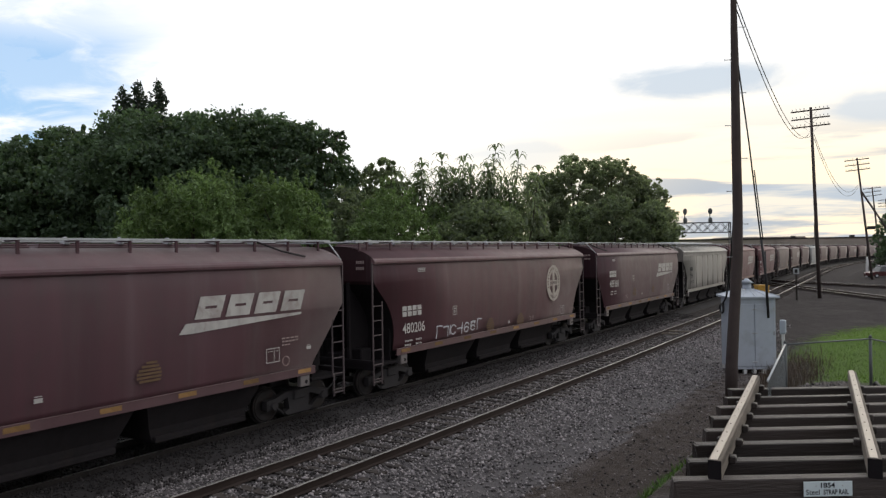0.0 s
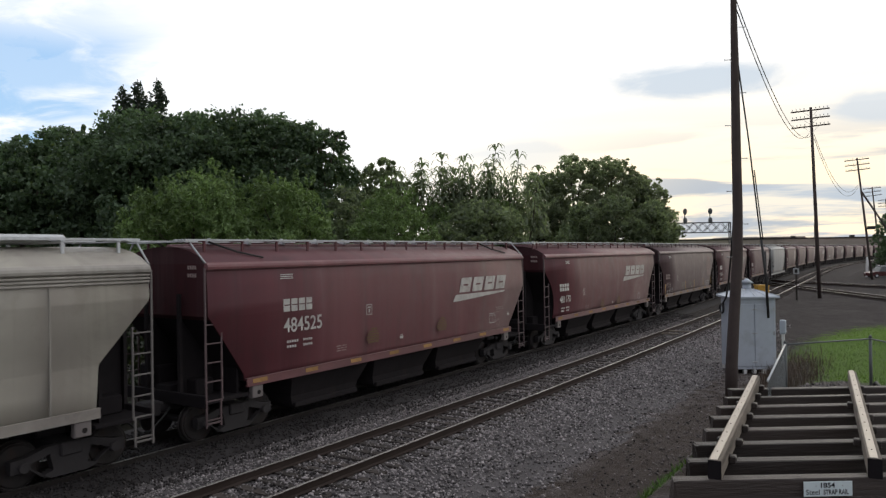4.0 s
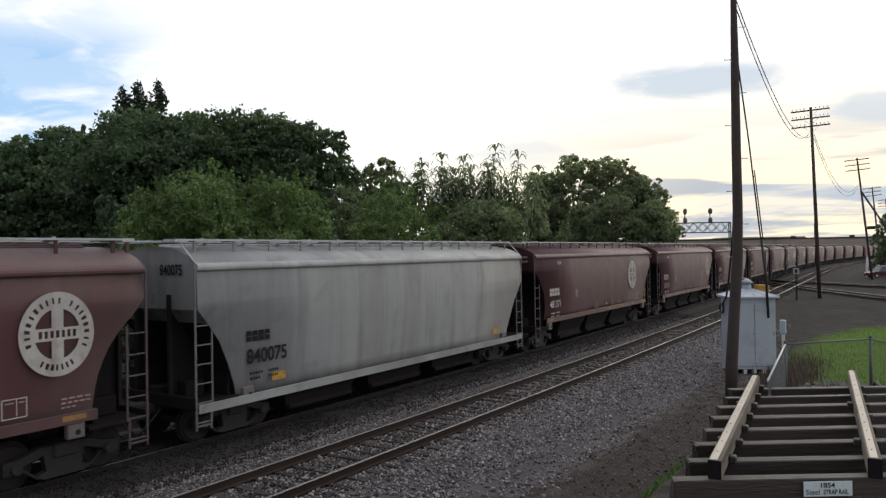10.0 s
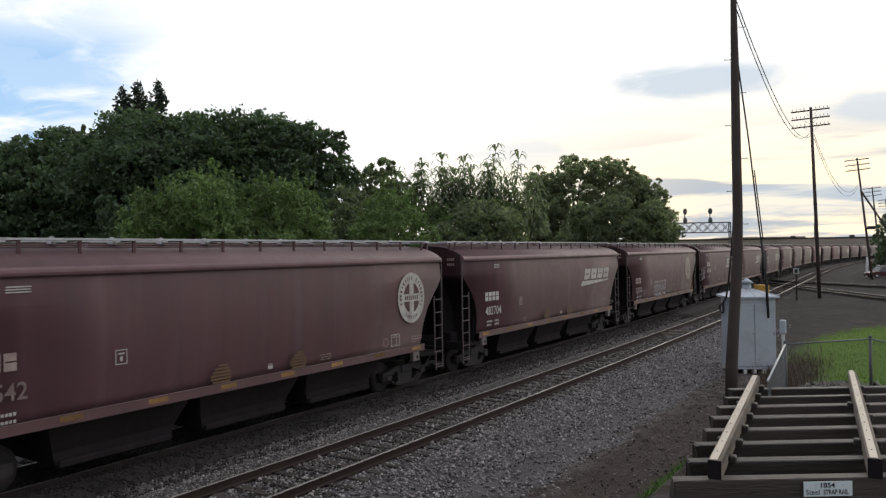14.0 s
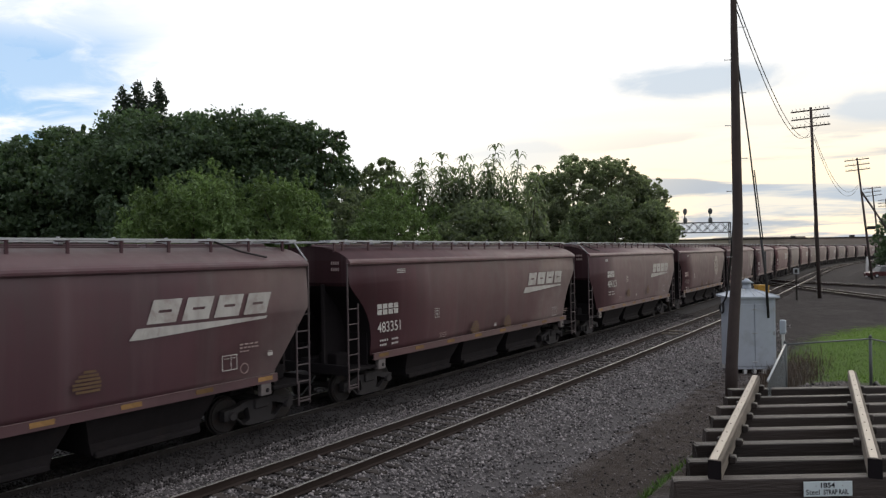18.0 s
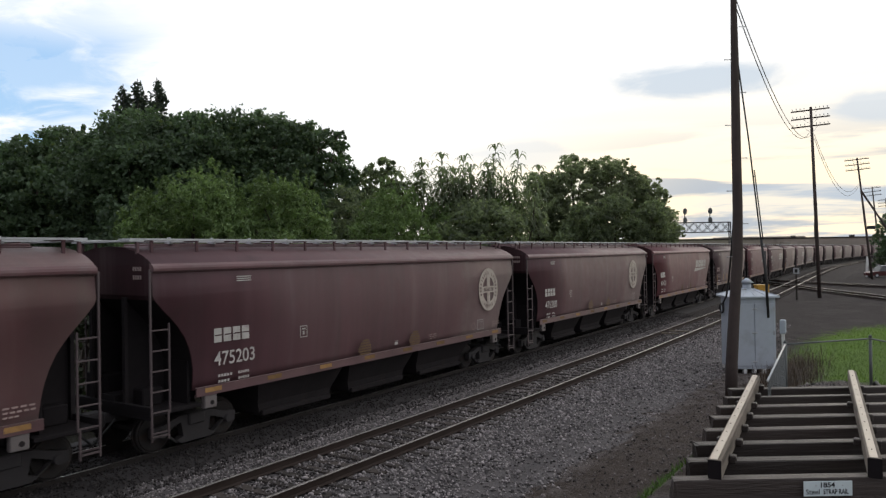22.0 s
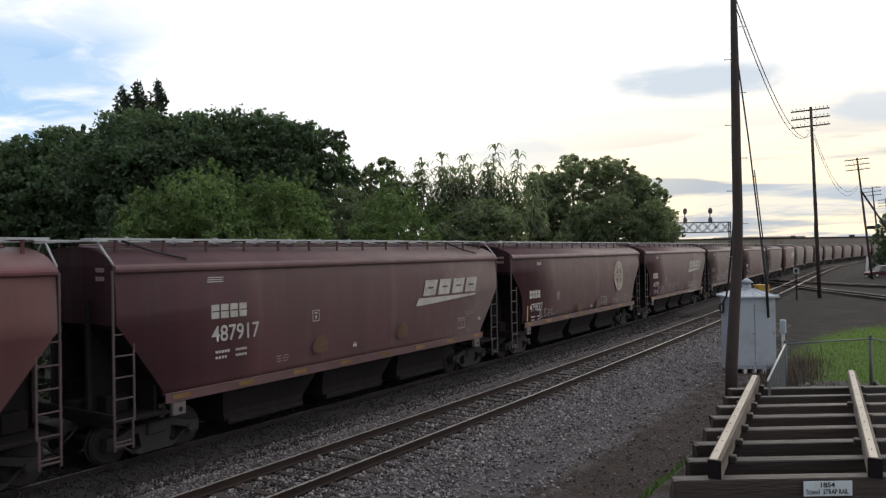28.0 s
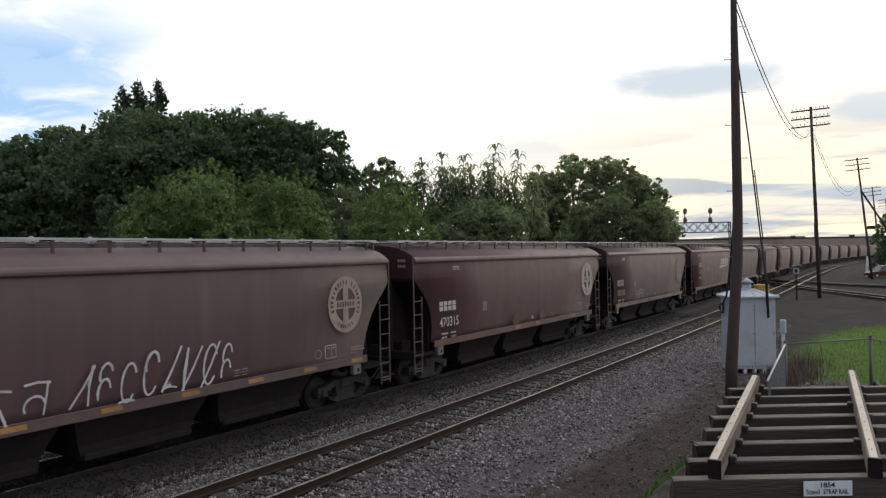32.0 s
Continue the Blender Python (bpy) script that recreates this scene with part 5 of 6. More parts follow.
def build_line_pole(x, y, top, lean_x, arms, label, guy=False):
    root = thing("telegraph_pole", label, "utility pole", "telegraph poles along the line", at=pose(x, y, -0.42))
    bm = bmesh.new()
    tube_path(bm, [(0, 0, -0.3), (lean_x * 0.5, 0, top * 0.5), (lean_x, 0, top)], [0.17, 0.15, 0.11], 10)
    part("shaft", bm, POLE, root)
    ax = Vector((0.836, 0.548, 0))
    for k in range(arms):
        z = top - 0.25 - k * 0.72
        c = Vector((lean_x * z / top, 0, z)) - ax.cross(Vector((0, 0, 1))) * 0.13
        q = Matrix.Translation(c) @ pose(0, 0, 0, 0, -6.0, 33.25)
        bm = bmesh.new()
        box(bm, -1.75, 1.75, -0.05, 0.05, -0.06, 0.06, bevel=0.01)
        arm = part("crossarm", bm, POLE, root, at=q)
        for i in range(10):
            if abs(i - 4.5) < 0.6:
                continue
            bm = bmesh.new()
            ring_insulator(bm, -1.6 + i * 0.355, 0, 0.05)
            part("insulator", bm, GALV, arm)
        bm = bmesh.new()
        for e in (-1, 1):
            tube(bm, (e * 0.7, 0, -0.04), (0, 0.02, -0.6), 0.012, sides=4)
        part("arm_brace", bm, GALV, root, at=q)
    if guy:
        bm = bmesh.new()
        tube_path(bm, [(lean_x * 0.7, 0, top * 0.72), (2.3, 1.5, top * 0.36), (4.0, 2.6, 0)], 0.14, 8)
        part("push_brace", bm, POLE, root)
        part("transformer_box", boxes((-0.5, 0.5, -0.35, 0.2, top * 0.41, top * 0.41 + 0.45), bevel=0.04), WIRE, root)
    return root


def sag(a, b, drop, n=18):
    return [Vector(a).lerp(Vector(b), k / n) - Vector((0, 0, drop * 4 * (k / n) * (1 - k / n))) for k in range(n + 1)]


def build_wires():
    def wire(a, b, drop, r, label):
        bm = bmesh.new()
        tube_path(bm, sag(a, b, drop), r, 5)
        tagged(new("overhead_wire", finish(bm, "overhead_wire", WIRE)), label, "wire", "overhead wires")
    wire((-4.76, 24.55, 12.35), (-7.75, 72.3, 14.35), 1.75, 0.018, "dark sagging cable between two wooden poles")
    wire((-4.74, 24.58, 12.0), (-7.95, 72.1, 14.45), 1.85, 0.018, "dark sagging cable between two wooden poles")
    wire((-7.6, 72.8, 14.4), (-6.8, 116.5, 12.9), 2.7, 0.02, "dark sagging cable between two far poles")
    wire((-7.6, 72.8, 14.0), (-6.8, 116.5, 12.6), 2.9, 0.02, "dark sagging cable between two far poles")
    wire((-4.86, 24.4, 12.35), (-9.5, 16.5, 14.4), 0.3, 0.015, "thin dark cable leaving the pole top")


def build_cabinet():
    at = Matrix.Translation((-5.53, 29.75, -0.42)) @ pose(0, 0, 0, 0, 0, 30.0)
    root = thing("relay_cabinet", "silver-painted railway relay cabinet with pyramid roof and vent", "equipment cabinet", at=at)
    w, d = 0.76, 0.72
    part("body", boxes((-w, w, -d, d, 0.16, 2.84), bevel=0.02), CABINET, root)
    bm = bmesh.new()
    low = [bm.verts.new((a * 0.9, b * 0.86, 2.84)) for a, b in ((-1, -1), (1, -1), (1, 1), (-1, 1))]
    mid = [bm.verts.new((a * 0.9, b * 0.86, 2.90)) for a, b in ((-1, -1), (1, -1), (1, 1), (-1, 1))]
    top = [bm.verts.new((a * 0.18, b * 0.18, 3.16)) for a, b in ((-1, -1), (1, -1), (1, 1), (-1, 1))]
    for p, q in ((low, mid), (mid, top)):
        for k in range(4):
            bm.faces.new((p[k], p[(k + 1) % 4], q[(k + 1) % 4], q[k]))
    bm.faces.new(low[::-1])
    bm.faces.new(top)
    cap = part("roof", bm, CABINET, root)
    for a, b in ((-1, -1), (1, -1), (1, 1), (-1, 1)):
        bm = bmesh.new()
        tube(bm, (a * 0.9, b * 0.86, 2.905), (a * 0.18, b * 0.18, 3.165), 0.018, sides=6)
        part("hip_seam", bm, CABINET, cap)
    for a in (-0.45, 0.0, 0.45):
        bm = bmesh.new()
        tube(bm, (a, -0.86, 2.905), (a * 0.35, -0.26 - 0.05 * abs(a), 3.135), 0.012, sides=6)
        part("roof_rib", bm, CABINET, cap)
    bm = bmesh.new()
    tube(bm, (0, 0, 3.04), (0, 0, 3.38), 0.17, 0.15, 14)
    vent = part("vent", bm, CABINET, root)
    bm = bmesh.new()
    tube(bm, (0, 0, 3.38), (0, 0, 3.56), 0.27, 0.04, 14)
    part("vent_cap", bm, CABINET, vent)
    for a, b in ((-0.74, -0.01), (0.01, 0.74)):
        door = part("door", boxes((a, b, -d - 0.03, -d + 0.005, 0.28, 2.62), bevel=0.012), CABINET, root)
        for z in (0.5, 1.45, 2.35):
            part("hinge", boxes((a + 0.0 if a < 0 else b - 0.06, a + 0.06 if a < 0 else b, -d - 0.05, -d - 0.02, z, z + 0.14)), GALV, door)
    for z in (0.42, 1.5, 2.4):
        part("latch", boxes((-0.09, 0.10, -d - 0.055, -d - 0.022, z, z + 0.05), bevel=0.008), GALV, root)
    part("side_trim", boxes((w - 0.05, w + 0.02, -d - 0.01, -d + 0.05, 0.18, 2.82)), CABINET, root)
    for a in (-0.69, -0.35, 0.0, 0.35, 0.69):
        for b in (-0.62, 0.62):
            part("foot", boxes((a - 0.06, a + 0.06, b - 0.08, b + 0.08, -0.1, 0.2)), WHITE_PAINT, root)
    bm = bmesh.new()
    loop = [(-w - 0.06 - 0.002 * k, 0.36 + 0.21 * math.sin(k * 0.5), 2.38 + (0.17 + 0.03 * math.sin(k * 0.13)) * math.cos(k * 0.5)) for k in range(30)]
    tube_path(bm, loop, 0.024, 6)
    part("cable_coil", bm, WIRE, root, "black cable looped under the roof edge")
    bm = bmesh.new()
    drop = [at.inverted() @ Vector(p) for p in ((-4.76, 24.66, 7.6), (-4.90, 24.52, 5.4), (-5.17, 25.5, 4.49), (-5.61, 27.0, 3.20), (-5.98, 28.3, 2.50))]
    tube_path(bm, drop + [Vector((-w - 0.07, 0.22, 2.62)), Vector((-w - 0.06, 0.24, 2.45))], 0.034, 6)
    part("cable", bm, WIRE, root)
    bm = bmesh.new()
    tube_path(bm, [(0.28, -d - 0.42, 4.6), (0.33, -d - 0.35, 3.2), (0.40, -d - 0.2, 2.6), (0.52, -d - 0.06, 2.3)], 0.035, 6)
    part("cable", bm, WIRE, root)
    # meter on its post next to the cabinet
    m = thing("meter_box", "small grey metal box on a white post", "meter box", at=pose(-4.47, 31.1, float(ground_z(-4.47, 31.1)) - 0.02))
    part("post", boxes((-0.05, 0.05, -0.05, 0.05, -0.2, 1.6)), WHITE_PAINT, m)
    part("case", boxes((-0.11, 0.11, -0.1, 0.08, 1.35, 1.9), bevel=0.03), CABINET, m)


# ---------------------------------------------------------------- the strap rail display
def build_display():
    root = thing("strap_rail_display", "old strap-iron track display on dark weathered timber ties", "track display", at=pose(0, 0, 0))
    tie_dir = Vector((0.83, 0.558, 0))
    run = Vector((-0.101, 0.995, 0))
    ang = math.degrees(math.atan2(tie_dir.y, tie_dir.x))
    r = random.Random(3)
    for k in range(8):
        p = Vector((-2.09, 7.46, 0)) + Vector((-0.077, 0.755, 0)) * k
        bm = bmesh.new()
        box(bm, 0, 2.75, 0.0, 0.17, 1.725, 1.945, bevel=0.012)
        for v in bm.verts:
            v.co += Vector((r.uniform(-.025, .025), r.uniform(-.006, .006), r.uniform(-.005, .005)))
        part("tie", bm, TIMBER, root, at=pose(p.x + r.uniform(-.02, .02), p.y, 0, 0, 0, ang + r.uniform(-.6, .6)))
    for p, n in (((-1.79, 7.85, 0), 5.35), ((-0.41, 8.72, 0), 5.75)):
        m = Matrix.Translation(p) @ pose(0, 0, 0, 0, 0, math.degrees(math.atan2(run.y, run.x)) - 90)
        part("rail_timber", boxes((-0.065, 0.065, -0.12, n, 1.935, 2.14), bevel=0.01), RAIL_WOOD, root, at=m)
        part("end_grain", boxes((-0.066, 0.066, -0.126, -0.118, 1.936, 2.137)), NEAR_BLACK, root, "dark end grain of the rail timber", at=m)
        strap = part("strap_iron", boxes((-0.048, 0.030, -0.125, n, 2.138, 2.152), bevel=0.004), STRAP, root, "worn pale strap of iron", at=m)
        for k in range(12):
            bm = bmesh.new()
            tube(bm, (-0.01, 0.2 + k * 0.45, 2.15), (-0.01, 0.2 + k * 0.45, 2.158), 0.007, sides=6)
            part("spike_head", bm, WIRE, strap)
        for k in range(7):
            y = 0.66 + k * 0.755 + (-0.05 if p[0] < -1 else -0.2)
            for s in (-1, 1):
                if y < n and (s * p[0] < -0.3 or k in (1, 4)):
                    part("wooden_wedge", boxes((0.067, 0.145, y - 0.10, y + 0.02, 1.945, 2.03) if s > 0 else (-0.145, -0.067, y - 0.10, y + 0.02, 1.945, 2.03), bevel=0.012), TIMBER, root, at=m)
    sleepers = thing("bearing_timber", "dark timber bearer under the track display", "timber", at=pose(0, 0, 0))
    for u in (0.35, 1.5, 2.4):
        q = Vector((-2.0, 7.6, 0)) + tie_dir * u
        part("bearer", boxes((-0.1, 0.1, 0.05, 5.6, 1.5, 1.722), bevel=0.01), TIMBER, sleepers, at=Matrix.Translation(q) @ pose(0, 0, 0, 0, 0, 5.8))
    # the painted plate on the front tie
    sign = thing("sign_plate", "pale bluish-white hand-lettered plate reading 1854 steel strap rail", "sign", at=Matrix.Translation((-1.01, 8.167, 1.775)) @ pose(0, 0, 0, 0, 0, ang))
    part("plate", boxes((0, 0.50, -0.006, 0.0, -0.003, 0.15), bevel=0.002), SIGN_BLUE, sign)
    for text, size, x, z, w in (("1854", 0.070, 0.160, 0.088, 1.15), ("Steel", 0.074, 0.020, 0.018, 1.0), ("STRAP RAIL", 0.070, 0.200, 0.018, 0.72)):
        me = writing(text, size, BLACK_MARK, "lettering", w, 0.012 if text == "Steel" else 0.025)
        ob = part("lettering", me, None, sign, at=pose(x, -0.0075, z, 0, 0, -90))
    for x in (0.125, 0.40):
        part("screw", boxes((x - 0.005, x + 0.005, -0.009, -0.005, 0.1, 0.11)), GALV, sign)


# ---------------------------------------------------------------- fence
def build_fence():
    root = thing("chain_link_fence", "low galvanised chain-link fence on the grassy bank", "fence")
    line = [Vector(p) for p in ((-2.02, 12.4, 2.2), (-2.44, 17.24, 2.2), (-0.93, 19.1, 2.2), (1.2, 15.6, 2.25), (3.4, 12.0, 2.3))]
    for p in line[1:]:
        z = float(ground_z(p.x, p.y))
        bm = bmesh.new()
        tube(bm, (p.x, p.y, z - 0.1), (p.x, p.y, p.z + 0.04), 0.035, sides=10)
        tube(bm, (p.x, p.y, p.z + 0.03), (p.x, p.y, p.z + 0.09), 0.045, 0.015, 8)
        part("post", bm, FENCE_WIRE, root)
    for a, b in zip(line, line[1:]):
        bm = bmesh.new()
        tube(bm, a, b, 0.018, sides=8)
        part("top_rail", bm, GALV if a.y < 13 else FENCE_WIRE, root)
        # woven wire: two families of slanting wires
        verts, faces = [], []
        l = Vector((b.x - a.x, b.y - a.y, 0))
        n = l.length
        l.normalize()
        nrm = l.cross(Vector((0, 0, 1)))
        hgt, gap, w = 1.2, 0.075, 0.0017
        k = -int(hgt / gap)
        while k * gap < n:
            for s in (1, -1):
                u0, u1 = k * gap, k * gap + hgt
                t0, t1 = max(0, -u0 / hgt), min(1, (n - u0) / hgt)
                if t1 <= t0:
                    continue
                i = len(verts)
                for t in (t0, t1):
                    p = Vector((a.x, a.y, 0)) + l * (u0 + (u1 - u0) * t)
                    g = a.z + (b.z - a.z) * (u0 + (u1 - u0) * t) / n - hgt + 0.0
                    z = g + hgt * (t if s > 0 else 1 - t)
                    for dz, dn in ((w, 0), (-w, w), (-w, -w)):
                        verts.append(p + Vector((0, 0, z + dz)) + nrm * dn)
                faces += [(i, i + 1, i + 4, i + 3), (i + 1, i + 2, i + 5, i + 4), (i + 2, i, i + 3, i + 5)]
            k += 1
        ob = part("mesh_wire", mesh_of("mesh_wire", verts, faces, FENCE_WIRE), None, root)
    return root


# ---------------------------------------------------------------- crossing tracks, signals, distance
def build_crossing():
    """The other line, whose two tracks cross here on the level."""
    root = thing("track_crossing", "double track crossing the line on the level", "railway track", "railway tracks", kind="structure")
    verts, faces = [], []
    beds = bmesh.new()
    for point, way in (((-2.25, 70.9, 0), (0.47, -0.883, 0)), ((-2.9, 90.6, 0), (0.72, -0.694, 0))):
        d = Vector(way).normalized()
        n = Vector((d.y, -d.x, 0))
        a = Vector(point) - d * 110
        m = Matrix.Translation(a) @ pose(0, 0, 0.0, 0, 0, math.degrees(math.atan2(d.y, d.x)) - 90)
        for side in (-0.75, 0.75):
            bm = bmesh.new()
            prism(bm, [(u + side, z + 0.003) for u, z in RAIL_SHAPE], 0, 240, "y")
            ob = part("rail", finish(bm, "rail", RAIL, RAIL_TOP), None, root, at=m)
            for f in ob.data.polygons:
                if f.normal.z > 0.5 and f.center.z > -0.02:
                    f.material_index = 1
        for k in range(400):
            p = a + d * (k * 0.6)
            i = len(verts)
            for z in (-0.35, -0.174):
                for u, w in ((-1.3, -0.11), (1.3, -0.11), (1.3, 0.11), (-1.3, 0.11)):
                    verts.append(p + n * u + d * w + Vector((0, 0, z)))
            faces += [(i + 4, i + 5, i + 6, i + 7), (i, i + 1, i + 5, i + 4), (i + 1, i + 2, i + 6, i + 5), (i + 2, i + 3, i + 7, i + 6), (i + 3, i, i + 4, i + 7)]
        drop = 0.012 * (point[1] > 80)
        b = [beds.verts.new(a + n * u + d * l + Vector((0, 0, z - drop))) for l in (0, 240) for u, z in ((-7.5, -0.5), (-1.9, -0.215), (1.9, -0.215), (7.5, -0.5))]
        for k in range(3):
            beds.faces.new((b[k], b[k + 1], b[k + 5], b[k + 4]))
    ob = part("tie_row", mesh_of("tie_row", verts, faces, TIE), None, root)
    ob["kind"] = "stuff"
    tagged(new("crossing_ballast", finish(beds, "crossing_ballast", YARD)), "dark cinder bed of the crossing line", "ballast", kind="structure")


def build_signals():
    root = thing("signal_bridge", "dark lattice signal bridge with round signal heads", "signal bridge")
    a, b = Vector((-42.0, 140.0, 0)), Vector((-30.3, 147.5, 0))
    d = (b - a).normalized()
    n = Vector((-d.y, d.x, 0))
    L = (b - a).length
    for p in (a, b):
        for s in (-0.45, 0.45):
            bm = bmesh.new()
            tube(bm, p + n * s + Vector((0, 0, -0.8)), p + n * s + Vector((0, 0, 9.3)), 0.11, sides=6)
            part("leg", bm, WIRE, root)
        bm = bmesh.new()
        for k in range(8):
            tube(bm, p - n * 0.45 + Vector((0, 0, k * 1.15)), p + n * 0.45 + Vector((0, 0, k * 1.15 + 1.1)), 0.04, sides=4)
        part("leg_lattice", bm, WIRE, root)
    for s in (-0.45, 0.45):
        for z in (7.4, 9.3):
            bm = bmesh.new()
            tube(bm, a + n * s + Vector((0, 0, z)), b + n * s + Vector((0, 0, z)), 0.1, sides=6)
            part("chord", bm, WIRE, root)
        bm = bmesh.new()
        for k in range(8):
            p, q = a + d * (k * L / 8) + n * s, a + d * ((k + 1) * L / 8) + n * s
            tube(bm, p + Vector((0, 0, 7.4)), q + Vector((0, 0, 9.3)), 0.05, sides=4)
            tube(bm, p + Vector((0, 0, 9.3)), q + Vector((0, 0, 7.4)), 0.05, sides=4)
        part("lattice", bm, WIRE, root)
    for u in (5.25, 10.1):
        p = a + d * u
        bm = bmesh.new()
        tube(bm, p + Vector((0, 0, 9.3)), p + Vector((0, 0, 12.1)), 0.08, sides=6)
        mast = part("mast", bm, WIRE, root)
        for z in (9.75, 11.5):
            bm = bmesh.new()
            c = p + Vector((0, 0, z)) - n * 0.15
            tube(bm, c, c - n * 0.12, 0.4, 0.4, 20)
            for v in bm.verts:
                v.co.z = c.z + (v.co.z - c.z) * 1.5
            for k in range(3):
                q = c + Vector((0, 0, 0.2 - k * 0.2))
                tube(bm, q - n * 0.1, q - n * 0.4, 0.1, 0.1, 10)
            part("signal_head", bm, FENCE_WIRE, mast)


def build_distance():
    # long low building and raised ground on the horizon
    root = thing("far_warehouse", "long low pale building on the horizon", "building")
    m = Matrix.Translation((-80, 425, 0)) @ pose(0, 0, 0, 0, 0, 33.25)
    part("wall", boxes((-90, 95, 0, 60, -3, 9.0)), CONCRETE, root, at=m)
    part("roof_edge", boxes((-90.5, 95.5, -0.5, 60.5, 8.8, 9.5)), OLD_WOOD, root, at=m)
    for k in range(5):
        part("roof_vent", boxes((-70 + k * 33, -68 + k * 33, 5, 7, 9.4, 10.6)), WIRE, root, at=m)
    part("roof_monitor", boxes((-8, 38, 8, 24, 9.4, 10.3)), CONCRETE, root, at=m)
    mast = bmesh.new()
    tube(mast, (42, 6, 9.3), (42, 6, 17.5), 0.25, 0.12, 6)
    part("mast", mast, WIRE, root, at=m)
    part("annexe", boxes((20, 70, -12, 0, -3, 7.2)), CONCRETE, root, at=m)


def build_car():
    root = thing("parked_car", "dark red estate car, its roof painted sky-bright, beside the yard", "car", at=Matrix.Translation((-4.35, 125.5, -0.42)) @ pose(0, 0, 0, 0, 0, 35))
    bm = bmesh.new()
    prism(bm, [(-2.3, 0.3), (-2.3, 0.75), (-2.0, 0.85), (-1.1, 0.93), (1.6, 0.92), (2.2, 0.85), (2.3, 0.6), (2.3, 0.3)], -0.9, 0.9, "y")
    part("body", bm, CAR_RED, root)
    bm = bmesh.new()
    rings = []
    for x0, x1, z, w in ((-1.15, 2.1, 0.92, 0.84), (-0.55, 1.75, 1.68, 0.68)):
        rings.append([bm.verts.new(c) for c in ((x0, -w, z), (x1, -w, z), (x1, w, z), (x0, w, z))])
    for k in range(4):
        bm.faces.new((rings[0][k], rings[0][(k + 1) % 4], rings[1][(k + 1) % 4], rings[1][k]))
    part("windows", bm, GLASS, root)
    # roof coloured white in place of the sky's reflection on it
    part("roof", boxes((-0.6, 1.78, -0.69, 0.69, 1.675, 1.75), bevel=0.03), CAR_SKY_WHITE, root)
    for x in (-1.45, 1.4):
        for y in (-0.82, 0.82):
            bm = bmesh.new()
            tube(bm, (x, y - 0.1, 0.32), (x, y + 0.1, 0.32), 0.32, sides=16)
            wheel = part("wheel", bm, WIRE, root)
            bm = bmesh.new()
            tube(bm, (x, y - 0.11, 0.32), (x, y + 0.11, 0.32), 0.19, sides=12)
            part("rim", bm, GALV, wheel)
    for y in (-0.65, 0.65):
        part("headlight", boxes((-2.32, -2.2, y - 0.16, y + 0.16, 0.6, 0.74), bevel=0.02), WHITE_PAINT, root)
        part("tail_light", boxes((2.2, 2.32, y - 0.16, y + 0.16, 0.65, 0.8), bevel=0.02), GLASS, root)


def build_small():
    for k, (bx, by) in enumerate(((-11.05, 38.3), (-10.8, 39.6))):
        plank = bmesh.new()
        box(plank, -0.55, 0.55, -0.11, 0.11, -0.17, -0.10, bevel=0.01)
        tagged(new("crossing_plank", finish(plank, "crossing_plank", RAIL_WOOD)), "pale worn plank lying between the rails", "plank", "planks between the rails").matrix_basis = pose(bx, by, 0, 0, 0, 4 - 6 * k)
    hose = bmesh.new()
    tube_path(hose, [(-1.0, 17.5, float(ground_z(-1.0, 17.5)) + 0.03), (-0.92, 17.2, 1.35), (-0.72, 16.6, 1.62), (-0.52, 16.0, 1.5), (-0.44, 15.7, 1.3), (-0.48, 15.4, 1.24)], 0.035, 7)
    tagged(new("black_hose", finish(hose, "black_hose", WIRE)), "black rubber hose lying on the bank", "hose")
    post = thing("marker_post", "slender line-side post with a small square sign", "marker post", at=pose(-8.84, 69.4, -0.42))
    part("post", boxes((-0.07, 0.07, -0.06, 0.06, -0.2, 2.9)), OLD_WOOD, post)
    part("plate", boxes((-0.24, 0.24, -0.09, -0.06, 2.4, 2.9), bevel=0.01), GALV, post)
    part("face", boxes((-0.11, 0.11, -0.095, -0.089, 2.5, 2.8)), WIRE, post)
    yb = thing("yellow_box", "small yellow line-side equipment box", "equipment box", at=pose(-8.15, 48.5, -0.42) @ pose(0, 0, 0, 0, 0, 30))
    part("case", boxes((-0.36, 0.36, -0.3, 0.3, 0.0, 2.35), bevel=0.03), YELLOW, yb)
    part("lid", boxes((-0.39, 0.39, -0.33, 0.33, 2.35, 2.42), bevel=0.02), YELLOW, yb)
    wb = thing("white_marker", "white painted marker beside the far pole", "marker post", at=pose(-6.55, 128.0, -0.42) @ pose(0, 0, 0, 0, 3, 20))
    part("post", boxes((-0.17, 0.17, -0.05, 0.05, -0.2, 3.1), bevel=0.02), WHITE_PAINT, wb)


build_big_pole()
build_line_pole(-7.39, 72.72, 17.3, -0.45, 3, "tall wooden telegraph pole with three crossarms")
build_line_pole(-5.35, 117.7, 17.2, -1.6, 3, "leaning telegraph pole with crossarms and push brace", True)
build_line_pole(-5.9, 163.6, 16.2, -1.3, 3, "far telegraph pole with three crossarms")
build_line_pole(-5.2, 200.0, 15.8, -0.9, 3, "distant telegraph pole with crossarms")
build_wires()
build_cabinet()
build_display()
build_fence()
build_crossing()
build_signals()
build_distance()
build_car()
build_small()


